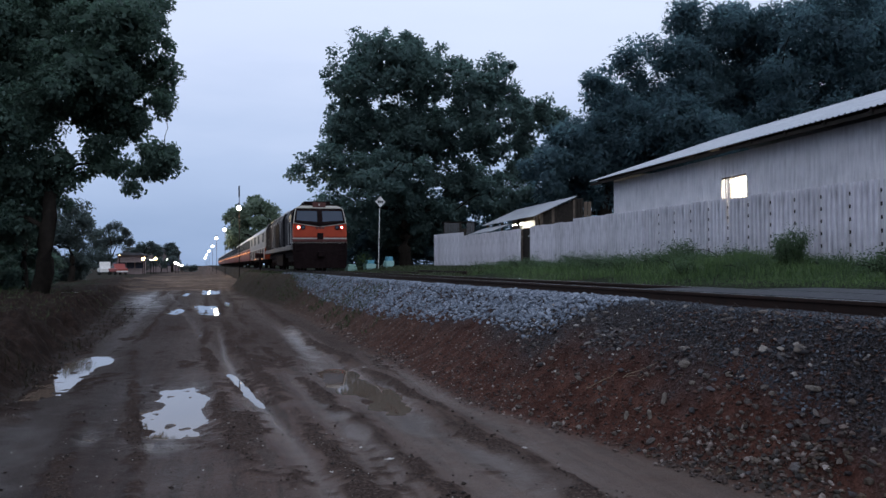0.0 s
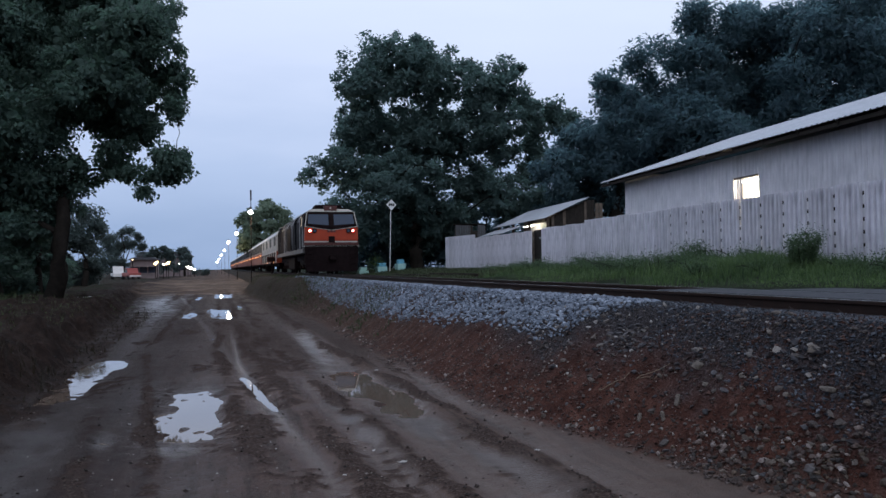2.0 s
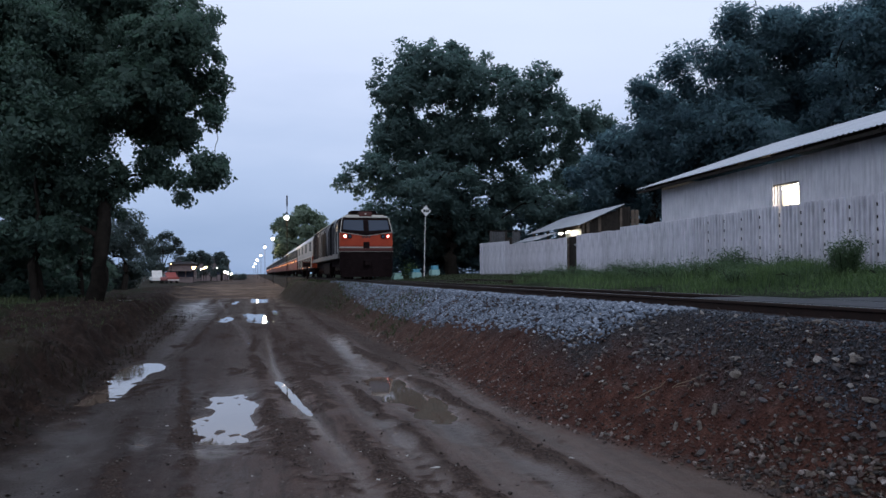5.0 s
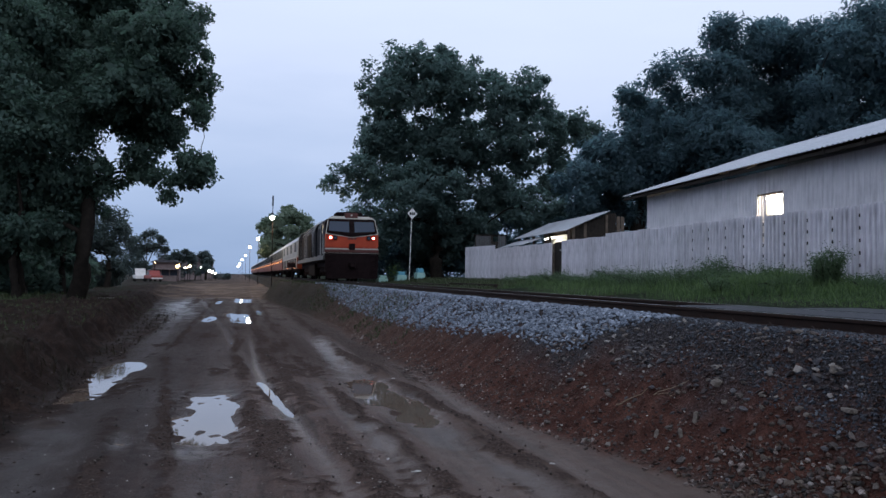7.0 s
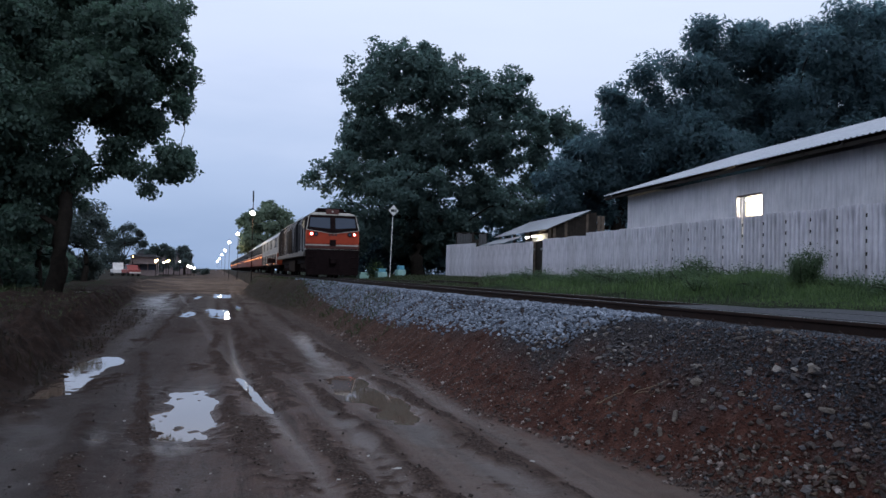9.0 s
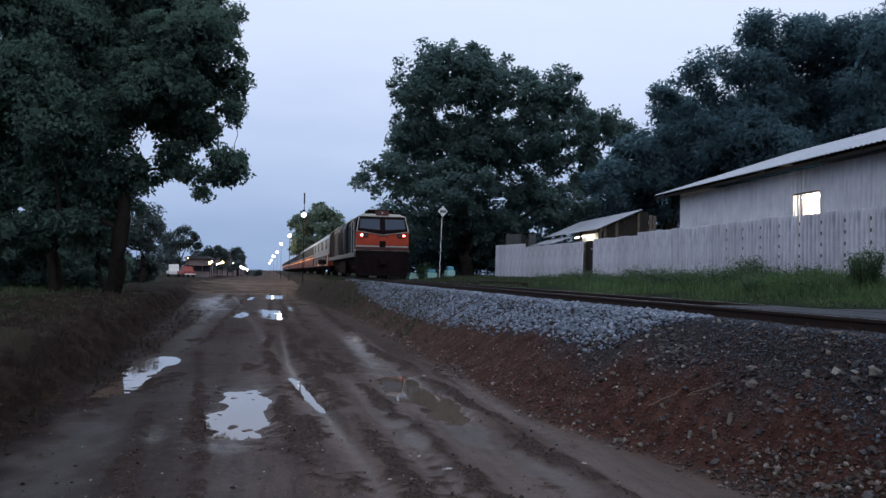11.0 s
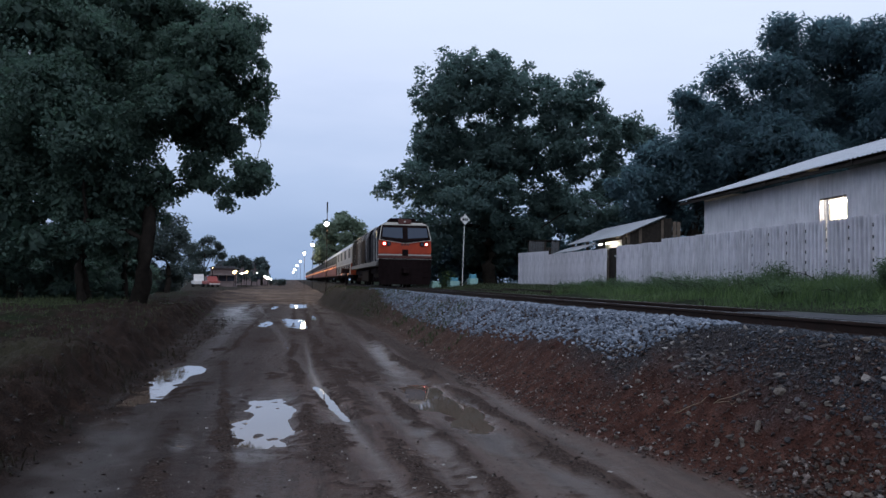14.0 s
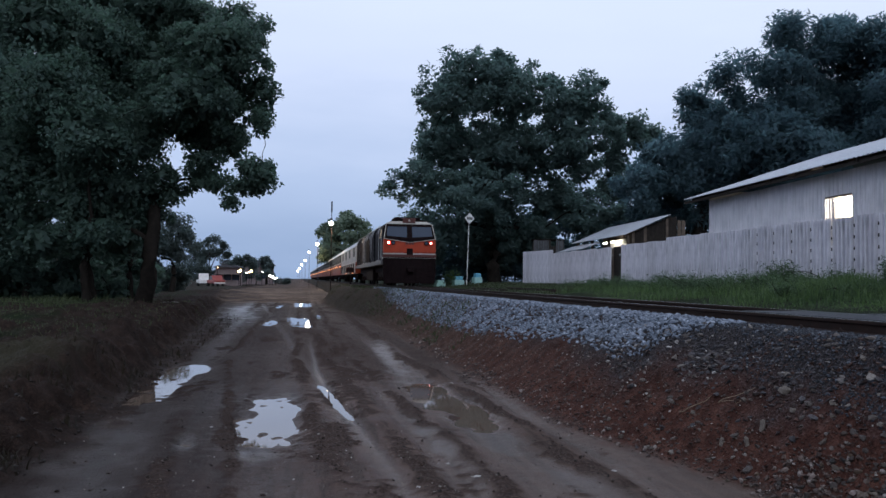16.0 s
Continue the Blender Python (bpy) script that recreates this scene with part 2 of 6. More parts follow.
def mat_stones(name, stops, tint=(0.05, 0.02, 0.012), dirty=0.5):
    """Mixed stones, each of its own shade, smeared with soil."""
    k = Nodes(name, 0.65)
    geo = k.n("ShaderNodeNewGeometry")
    c = k.ramp(geo.outputs["Random Per Island"], stops)
    c = k.mix(k.math("MULTIPLY", k.span(k.noise(14, 4), 0.48, 0.62), dirty), c, tint)
    k.colour(k.mix(k.span(k.noise(90, 3), 0.3, 0.7), c, k.mix(0.5, c, (0.0, 0.0, 0.0))))
    k.b.inputs["Specular IOR Level"].default_value = 0.25
    k.bump(k.noise(60, 4), 0.35, 0.01)
    return k.m


def mat_sheet(name, a, b, rough=0.5, metal=0.4):
    """Galvanised or painted corrugated sheet with rain streaks."""
    k = Nodes(name, rough, metal)
    v = k.coords((3.0, 3.0, 0.35))
    streak, blot = k.noise(4, 5, v), k.noise(1.4, 4)
    info = k.n("ShaderNodeObjectInfo")
    col = k.ramp(k.math("ADD", k.math("MULTIPLY", streak, 0.5), k.math("MULTIPLY", blot, 0.5)), [(0.36, a), (0.60, b)])
    hsv = k.n("ShaderNodeHueSaturation")
    k.link(k.span(info.outputs["Random"], 0, 1, 0.9, 1.08), hsv.inputs["Value"])
    k.link(col, hsv.inputs["Color"])
    k.colour(hsv.outputs[0])
    k.rough(k.span(blot, 0.3, 0.7, rough - 0.1, rough + 0.15))
    k.bump(streak, 0.05, 0.005)
    return k.m


def mat_streaked():
    """Sooty carbody paint, run down in pale and dark vertical streaks."""
    k = Nodes("streaked_sooty_paint", 0.9)
    wide, thin = k.noise(0.9, 4, k.coords((1, 1, 0.12))), k.noise(6, 4, k.coords((1, 1, 0.08)))
    f = k.math("ADD", k.math("MULTIPLY", wide, 0.6), k.math("MULTIPLY", thin, 0.4))
    k.colour(k.ramp(f, [(0.43, (0.006, 0.006, 0.007)), (0.48, (0.018, 0.018, 0.021)), (0.52, (0.085, 0.085, 0.092)), (0.60, (0.32, 0.316, 0.33))]))
    k.b.inputs["Specular IOR Level"].default_value = 0.0
    return k.m


def mat_leaf(name, a, b, through=0.3):
    """Leaf: dull upper side, some light passing through the blade."""
    k = Nodes(name, 0.6)
    geo = k.n("ShaderNodeNewGeometry")
    f = k.math("ADD", k.math("MULTIPLY", geo.outputs["Random Per Island"], 0.35), k.math("MULTIPLY", k.noise(0.5, 4), 0.65))
    c = k.ramp(f, [(0.25, a), (0.75, b)])
    k.colour(c)
    k.b.inputs["Specular IOR Level"].default_value = 0.22
    tr = k.n("ShaderNodeBsdfTranslucent")
    k.link(k.mix(1.0, c, (2.1, 2.2, 2.0), "MULTIPLY"), tr.inputs["Color"])
    mx = k.n("ShaderNodeMixShader")
    mx.inputs[0].default_value = through
    k.link(k.b.outputs[0], mx.inputs[1])
    k.link(tr.outputs[0], mx.inputs[2])
    k.link(mx.outputs[0], k.t.nodes["Material Output"].inputs["Surface"])
    return k.m


def mat_glass(name, colour=(0.02, 0.025, 0.03)):
    k = Nodes(name, 0.10, 0, colour)
    k.b.inputs["IOR"].default_value = 1.35
    return k.m


M = {
    "ground": mat_ground(),
    "water": mat_water(),
    "ballast": mat_stones("grey_ballast", [(0.0, (0.085, 0.104, 0.136)), (0.45, (0.172, 0.205, 0.263)), (0.85, (0.262, 0.300, 0.370)), (1.0, (0.40, 0.45, 0.53))], (0.06, 0.05, 0.045), 0.25),
    "rubble": mat_stones("mixed_rubble", [(0.0, (0.016, 0.015, 0.017)), (0.45, (0.048, 0.046, 0.053)), (0.75, (0.095, 0.090, 0.097)), (0.92, (0.17, 0.150, 0.138)), (1.0, (0.40, 0.37, 0.35))]),
    "bluegravel": mat_stones("dark_blue_gravel", [(0.0, (0.012, 0.014, 0.019)), (0.5, (0.032, 0.038, 0.051)), (0.85, (0.066, 0.075, 0.096)), (1.0, (0.17, 0.185, 0.215))], (0.03, 0.026, 0.026), 0.3),
    "palegrit": mat_stones("pale_grit", [(0.0, (0.05, 0.04, 0.036)), (0.5, (0.12, 0.10, 0.09)), (0.85, (0.26, 0.23, 0.21)), (1.0, (0.5, 0.48, 0.45))], (0.06, 0.04, 0.03), 0.3),
    "tanpebbles": mat_stones("rounded_tan_pebbles", [(0.0, (0.018, 0.0155, 0.015)), (0.4, (0.042, 0.036, 0.033)), (0.7, (0.078, 0.060, 0.047)), (0.88, (0.120, 0.083, 0.058)), (1.0, (0.21, 0.175, 0.15))], (0.04, 0.02, 0.013), 0.45),
    "redclods": mat_stones("red_soil_crumbs", [(0.0, (0.018, 0.009, 0.007)), (0.5, (0.05, 0.022, 0.016)), (0.85, (0.09, 0.042, 0.031)), (1.0, (0.15, 0.10, 0.085))]),
    "humus": mat_stones("dark_humus_clods", [(0.0, (0.008, 0.0054, 0.0042)), (0.7, (0.022, 0.0138, 0.0102)), (1.0, (0.052, 0.034, 0.025))], (0.014, 0.008, 0.006)),
    "pebbles": mat_stones("pink_pebbles", [(0.0, (0.03, 0.022, 0.02)), (0.5, (0.075, 0.055, 0.05)), (0.8, (0.16, 0.12, 0.105)), (1.0, (0.36, 0.31, 0.29))]),
    "clods": mat_stones("mud_clods", [(0.0, (0.012, 0.008, 0.0065)), (0.6, (0.030, 0.020, 0.016)), (0.90, (0.062, 0.046, 0.038)), (1.0, (0.26, 0.23, 0.21))]),
    "rust": simple("rusty_rail", (0.010, 0.006, 0.005), (0.028, 0.013, 0.009), 0.75, 0.1, 6, 0.3, 0.003),
    "railtop": simple("polished_rail_head", (0.45, 0.44, 0.44), (0.62, 0.61, 0.61), 0.22, 1.0, 6, 0.03),
    "concrete": simple("stained_concrete", (0.03, 0.03, 0.032), (0.085, 0.085, 0.09), 0.7, 0, 4, 0.3),
    "asphalt": simple("wet_asphalt", (0.010, 0.012, 0.017), (0.024, 0.028, 0.038), 0.5, 0, 3, 0.25, 0.004, spec=0.1),
    "fence": mat_sheet("grey_fence_sheet", (0.38, 0.37, 0.408), (0.70, 0.68, 0.725), 0.40, 0.35),
    "wallsheet": mat_sheet("white_wall_sheet", (0.50, 0.487, 0.513), (0.72, 0.70, 0.725), 0.55),
    "roofsheet": mat_sheet("galvanised_roof_sheet", (0.30, 0.32, 0.36), (0.44, 0.46, 0.50), 0.58, 0.2),
    "timber": simple("weathered_timber", (0.05, 0.038, 0.03), (0.15, 0.115, 0.09), 0.8, 0, 6, 0.4),
    "darktimber": simple("dark_and_shaded_timber", (0.010, 0.008, 0.007), (0.034, 0.027, 0.022), 0.85, 0, 6, 0.4),
    "bark": simple("dark_bark", (0.008, 0.007, 0.006), (0.026, 0.021, 0.018), 0.9, 0, 5, 0.7, 0.02, spec=0.05),
    "leaf_a": mat_leaf("broad_leaf", (0.054, 0.090, 0.092), (0.096, 0.144, 0.137), 0.45),
    # leaf_b holds the bluish distance haze in its base colour
    "leaf_b": mat_leaf("hazed_leaf", (0.052, 0.092, 0.118), (0.088, 0.140, 0.164), 0.55),
    "leaf_c": mat_leaf("verge_leaf", (0.041, 0.069, 0.062), (0.076, 0.121, 0.095), 0.4),
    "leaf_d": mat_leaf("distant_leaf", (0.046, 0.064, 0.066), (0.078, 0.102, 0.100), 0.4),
    # leaf_far is paled to carry the haze before the station tree
    "leaf_far": mat_leaf("hazed_far_leaf", (0.085, 0.115, 0.088), (0.14, 0.18, 0.13), 0.35),
    "shrubleaf": mat_leaf("shrub_leaf", (0.036, 0.062, 0.034), (0.078, 0.120, 0.062)),
    "grass": mat_leaf("wet_grass", (0.020, 0.040, 0.017), (0.090, 0.140, 0.052)),
    "dimgrass": mat_leaf("dull_short_grass", (0.020, 0.028, 0.014), (0.05, 0.062, 0.03)),
    "deadweed": mat_leaf("withered_weed", (0.012, 0.010, 0.007), (0.034, 0.027, 0.018)),
    "weed": mat_leaf("dull_weed", (0.026, 0.038, 0.018), (0.066, 0.084, 0.038)),
    "orange": simple("orange_paint", (0.26, 0.030, 0.012), (0.38, 0.052, 0.020), 0.62, 0, 2, 0.03),
    "cream": simple("cream_stripe", (0.32, 0.29, 0.26), (0.50, 0.47, 0.42), 0.45, 0, 4, 0.03),
    "grime": simple("grimy_grey_paint", (0.008, 0.008, 0.009), (0.085, 0.08, 0.08), 0.75, 0, 1.1, 0.05, spec=0.04),
    "streaked": mat_streaked(),
    "vangrey": simple("dusty_van_paint", (0.20, 0.19, 0.18), (0.46, 0.44, 0.42), 0.6, 0, 1.4, 0.05, spec=0.08),
    "sootgrey": simple("soot_grey_door_paint", (0.014, 0.014, 0.016), (0.085, 0.083, 0.088), 0.9, 0, 1.7, 0.08, spec=0.0),
    "sill": simple("dusty_pale_sill", (0.05, 0.049, 0.05), (0.15, 0.145, 0.145), 0.6, 0, 3, 0.08, spec=0.2),
    "dark": simple("sooty_black_steel", (0.006, 0.0044, 0.0048), (0.018, 0.011, 0.0115), 0.85, 0.0, 5, 0.2, spec=0.03),
    "maroon": simple("dark_red_buffer_paint", (0.05, 0.012, 0.010), (0.10, 0.022, 0.016), 0.6, 0, 5, 0.1),
    # the cab glass colour includes the blue of the reflected sky
    "glass": mat_glass("cab_glass", (0.042, 0.055, 0.080)),
    "coachglass": simple("dusty_coach_glass", (0.012, 0.014, 0.018), (0.03, 0.033, 0.04), 0.5, 0, 3, 0.02, spec=0.06),
    # coach roofs are whitened to hold the sky's reflection
    "coachroof": simple("sheen_paled_coach_roof", (0.40, 0.40, 0.41), (0.62, 0.62, 0.64), 0.4, 0.2, 2, 0.05),
    "coachred": simple("dark_orange_coach_paint", (0.10, 0.017, 0.009), (0.20, 0.036, 0.013), 0.5, 0, 2, 0.06, spec=0.12),
    "steel": simple("galvanised_steel", (0.25, 0.25, 0.25), (0.4, 0.4, 0.4), 0.45, 0.6, 6, 0.05),
    "signwhite": simple("white_sign_paint", (0.5, 0.5, 0.48), (0.72, 0.72, 0.7), 0.5, 0, 5, 0.03),
    "black": simple("black_sign_paint", (0.012, 0.012, 0.012), (0.03, 0.03, 0.03), 0.5, 0, 5, 0.02),
    "aqua": simple("aqua_paint", (0.20, 0.38, 0.37), (0.32, 0.50, 0.47), 0.6, 0, 5, 0.1),
    "palegreen": simple("pale_green_paint", (0.24, 0.42, 0.38), (0.36, 0.55, 0.48), 0.6, 0, 5, 0.1),
    "blue": simple("blue_paint", (0.07, 0.25, 0.36), (0.13, 0.36, 0.46), 0.6, 0, 5, 0.1),
    "whitepaint": simple("faded_white_paint", (0.5, 0.48, 0.46), (0.7, 0.68, 0.66), 0.5, 0, 3, 0.05),
    "redpaint": simple("faded_red_paint", (0.20, 0.035, 0.03), (0.30, 0.06, 0.05), 0.45, 0, 3, 0.05),
    "rubber": simple("tyre_rubber", (0.012, 0.012, 0.012), (0.03, 0.03, 0.03), 0.8, 0, 6, 0.1),
    # the pink light falling on the far shop is put into this wall colour
    "house": simple("lit_pink_house_wall", (0.15, 0.118, 0.118), (0.26, 0.205, 0.205), 0.8, 0, 2, 0.1),
    "tileroof": simple("dark_far_roof", (0.06, 0.06, 0.07), (0.11, 0.11, 0.12), 0.8, 0, 2, 0.1),
    "palestone": simple("beige_stone", (0.085, 0.072, 0.062), (0.20, 0.17, 0.148), 0.75, 0, 22, 0.7, 0.012),
    "drywood": simple("dry_twig", (0.14, 0.10, 0.07), (0.28, 0.22, 0.16), 0.8, 0, 30, 0.2),
    "litter": simple("pale_litter", (0.45, 0.44, 0.42), (0.7, 0.68, 0.66), 0.6, 0, 6, 0.05),
    "lamp_white": glow("cool_lamp", (1.0, 0.93, 0.80), 22.0),
    "lamp_warm": glow("warm_lamp", (1.0, 0.62, 0.28), 14.0),
    "lamp_core": glow("headlamp_core", (1.0, 0.42, 0.36), 14.0),
    "lamp_halo": glow("headlamp_glow_ring", (1.0, 0.045, 0.03), 2.2),
    "glint_amber": glow("amber_lamplight_glint", (1.0, 0.34, 0.10), 2.6),
    "tube": glow("fluorescent_tube", (1.0, 0.96, 0.80), 26.0),
}


# ---------------------------------------------------------------- mesh helpers
def part(name, bm, material, parent=None, label="", smooth=False):
    me = bpy.data.meshes.new(name)
    bm.normal_update()
    bm.to_mesh(me)
    bm.free()
    me.materials.append(M[material])
    if smooth:
        me.polygons.foreach_set("use_smooth", [True] * len(me.polygons))
    ob = new(name, me)
    ob.parent = parent
    if label:
        ob["label"] = label
    return ob


def mesh_part(name, verts, faces, material, parent=None, label="", smooth=False):
    """A joined mesh straight from arrays; faces all of one size."""
    verts, faces = np.asarray(verts, np.float32), np.asarray(faces, np.int32)
    me = bpy.data.meshes.new(name)
    n, k = faces.shape
    me.vertices.add(len(verts))
    me.vertices.foreach_set("co", verts.ravel())
    me.loops.add(n * k)
    me.loops.foreach_set("vertex_index", faces.ravel())
    me.polygons.add(n)
    me.polygons.foreach_set("loop_start", np.arange(0, n * k, k, dtype=np.int32))
    me.polygons.foreach_set("use_smooth", np.full(n, smooth))
    me.update(calc_edges=True)
    me.materials.append(M[material])
    ob = new(name, me)
    ob.parent = parent
    if label:
        ob["label"] = label
    return ob


def empty(name, m, label, category, group="", kind=""):
    ob = new(name)
    ob.empty_display_size = 0.3
    ob.matrix_basis = m
    return tagged(ob, label, category, group, kind)


def box(bm, x0, x1, y0, y1, z0, z1, bevel=0.0, m=None):
    vs = [bm.verts.new((x, y, z)) for x in (x0, x1) for y in (y0, y1) for z in (z0, z1)]
    fs = [bm.faces.new([vs[i] for i in q]) for q in
          ((0, 1, 3, 2), (4, 6, 7, 5), (0, 4, 5, 1), (2, 3, 7, 6), (0, 2, 6, 4), (1, 5, 7, 3))]
    if bevel:
        es = list({e for f in fs for e in f.edges})
        r = bmesh.ops.bevel(bm, geom=es, offset=bevel, segments=2, affect="EDGES", profile=0.5)
        vs = list({v for f in r["faces"] for v in f.verts} | {v for v in vs if v.is_valid})
    if m is not None:
        bmesh.ops.transform(bm, matrix=m, verts=vs)
    return bm


def boxed(x0, x1, y0, y1, z0, z1, bevel=0.0, m=None):
    return box(bmesh.new(), x0, x1, y0, y1, z0, z1, bevel, m)


def rod(bm, a, b, r0, r1=None, n=10, caps=True):
    a, b = Vector(a), Vector(b)
    r1 = r0 if r1 is None else r1
    q = (b - a).to_track_quat("Z", "Y").to_matrix()
    rings = []
    for p, r in ((a, r0), (b, r1)):
        rings.append([bm.verts.new(p + q @ Vector((r * math.cos(2 * math.pi * i / n), r * math.sin(2 * math.pi * i / n), 0))) for i in range(n)])
    for i in range(n):
        bm.faces.new((rings[0][i], rings[0][(i + 1) % n], rings[1][(i + 1) % n], rings[1][i]))
    if caps:
        bm.faces.new(rings[0][::-1])
        bm.faces.new(rings[1])
    return bm


def lathe(bm, profile, n=16, m=None):
    """Turned solid about z from (radius, height) pairs."""
    rings = [[bm.verts.new((r * math.cos(2 * math.pi * i / n), r * math.sin(2 * math.pi * i / n), z)) for i in range(n)] for r, z in profile]
    for a, b in zip(rings, rings[1:]):
        for i in range(n):
            bm.faces.new((a[i], a[(i + 1) % n], b[(i + 1) % n], b[i]))
    bm.faces.new(rings[0][::-1])
    bm.faces.new(rings[-1])
    if m is not None:
        bmesh.ops.transform(bm, matrix=m, verts=[v for r in rings for v in r])
    return bm


def extrude_profile(bm, prof, y0, y1):
    """A closed (x, z) outline drawn along y."""
    a = [bm.verts.new((x, y0, z)) for x, z in prof]
    b = [bm.verts.new((x, y1, z)) for x, z in prof]
    n = len(prof)
    for i in range(n):
        bm.faces.new((a[i], a[(i + 1) % n], b[(i + 1) % n], b[i]))
    bm.faces.new(a[::-1])
    bm.faces.new(b)
    return bm


# lattice noise for the relief of the ground
LAT = np.random.default_rng(7).random((256, 256))


def lattice(x, y, s):
    x, y = np.asarray(x) / s + 1000.3, np.asarray(y) / s + 1000.7
    i, j = np.floor(x).astype(int), np.floor(y).astype(int)
    u, v = x - i, y - j
    u, v = u * u * (3 - 2 * u), v * v * (3 - 2 * v)
    g = lambda a, b: LAT[a % 256, b % 256]
    return (g(i, j) * (1 - u) * (1 - v) + g(i + 1, j) * u * (1 - v) + g(i, j + 1) * (1 - u) * v + g(i + 1, j + 1) * u * v) * 2 - 1


def step(x, a, b):
    t = np.clip((x - a) / (b - a), 0, 1)
    return t * t * (3 - 2 * t)


# hollows that hold water: x, y, half width, half length, depth, slant
HOLLOWS = [
    (-0.34, 10.35, 0.41, 1.80, 0.090), (-2.08, 14.4, 0.37, 2.4, 0.072), (-2.2, 12.1, 0.12, 0.6, 0.085),
    (2.04, 11.4, 0.35, 1.9, 0.082, -0.09), (2.05, 18.2, 0.34, 3.4, 0.014), (0.10, 32.6, 0.44, 3.8, 0.09, -0.05),
    (0.25, 54.5, 0.52, 4.6, 0.10), (-1.10, 32.0, 0.24, 2.3, 0.070), (-2.48, 21.8, 0.16, 0.3, 0.05),
    (-3.3, 47.0, 0.6, 4.0, 0.026), (-1.12, 8.8, 0.10, 0.30, 0.060), (-1.2, 51.0, 0.22, 3.0, 0.070), (0.86, 37.4, 0.15, 2.3, 0.06),
    (0.50, 11.6, 0.060, 1.6, 0.072, -0.105), (-2.6, 40.0, 0.4, 2.4, 0.030),
]
# smooth wheel ruts: x at y = 10, drift per metre, half width, depth
RUTS = [(0.60, -0.066, 0.12, 0.024), (-0.30, 0.0, 0.30, 0.014), (-1.75, -0.03, 0.34, 0.020), (1.30, -0.02, 0.13, 0.016),
        (2.05, -0.02, 0.30, 0.018), (2.88, 0.0, 0.10, 0.014)]
# crumbled ridges between them: x at y = 10, drift, half width, height
RIDGES = [(-1.43, -0.115, 0.15, 0.030), (-0.80, -0.075, 0.10, 0.018), (0.22, -0.03, 0.13, 0.022), (0.98, -0.05, 0.17, 0.030),
          (1.50, -0.05, 0.13, 0.030), (2.42, -0.03, 0.15, 0.050), (2.52, -0.035, 0.11, 0.030), (-2.15, -0.06, 0.2, 0.02)]


def toe_line(y):
    """Foot of the railway bank: it swings away from the track close by and creeps into it farther on."""
    return 3.02 - 1.3 * step(y, 26, 54) * (1 - 0.85 * step(y, 61, 72)) + 0.21 * np.clip(9.2 - y, 0, 6)


def wetness(x, y):
    """Films of water left in the ruts and smeared flats."""
    n = 0.35 * lattice(x, y, 0.5) + 0.25 * lattice(x + 7, y * 0.6, 0.18)
    rut = np.interp(y, [5, 6.6, 8, 10.1, 11.2, 13.3, 15.3, 23.6, 30], [0.9, 0.84, 0.77, 0.60, 0.53, 0.40, 0.32, 0.27, 0.3])
    w = np.exp(-((x - rut) / (0.040 + 0.0012 * y)) ** 2) * (0.25 + 0.45 * step(y, 7.0, 9.5)) * (1 - step(y, 16, 26))
    for x0, y0, hx, hy, k in ((1.90, 18.0, 0.25, 5.2, 0.05), (2.06, 8.5, 0.20, 1.3, 0.0), (-0.42, 8.3, 0.24, 0.5, 0.0), (-1.78, 8.0, 0.42, 2.4, -0.06),
                              (-1.12, 8.5, 0.16, 1.1, -0.05), (-2.85, 41.0, 1.0, 13.0, -0.05), (1.45, 8.2, 0.15, 2.2, -0.05), (2.35, 6.6, 0.25, 1.6, -0.15)):
        u, v = (x - x0 - k * (y - y0)) / hx, (y - y0) / hy
        w = np.maximum(w, 0.8 * step(1.25 - np.sqrt(u * u + v * v) + n, 0.1, 1.0))
    return np.clip(w, 0, 1)


def crumb(x, y):
    """How crumbled the mud is, from 0 in the smeared ruts to 1 on the ridges."""
    c = np.zeros_like(np.asarray(x, float))
    for x0, k, w, d in RIDGES:
        q = (x - (x0 + k * np.clip(y - 10, -6, 9) + 0.09 * lattice(y * 0 + x0, y, 1.6) + 0.05 * lattice(y * 0 + x0, y, 0.5))) / w
        c = np.maximum(c, np.exp(-q ** 2) * np.clip(0.75 + 0.7 * lattice(x * 0.5 + x0 * 9, y * 0.5, 0.8), 0, 1))
    patch = lattice(x + 31, y * 0.13, 0.26) * 0.5 + 0.5 * lattice(x + 5, y * 0.35, 0.5)
    ragged = 0.30 * lattice(x, y, 0.16) + 0.24 * lattice(x + 3, y, 0.07) + 0.15 * lattice(x + 8, y * 0.5, 0.3)
    return np.clip(step(np.maximum(c, 0.06 + patch) + ragged, 0.35, 0.95), 0, 1) * (1 - 0.9 * wetness(x, y))


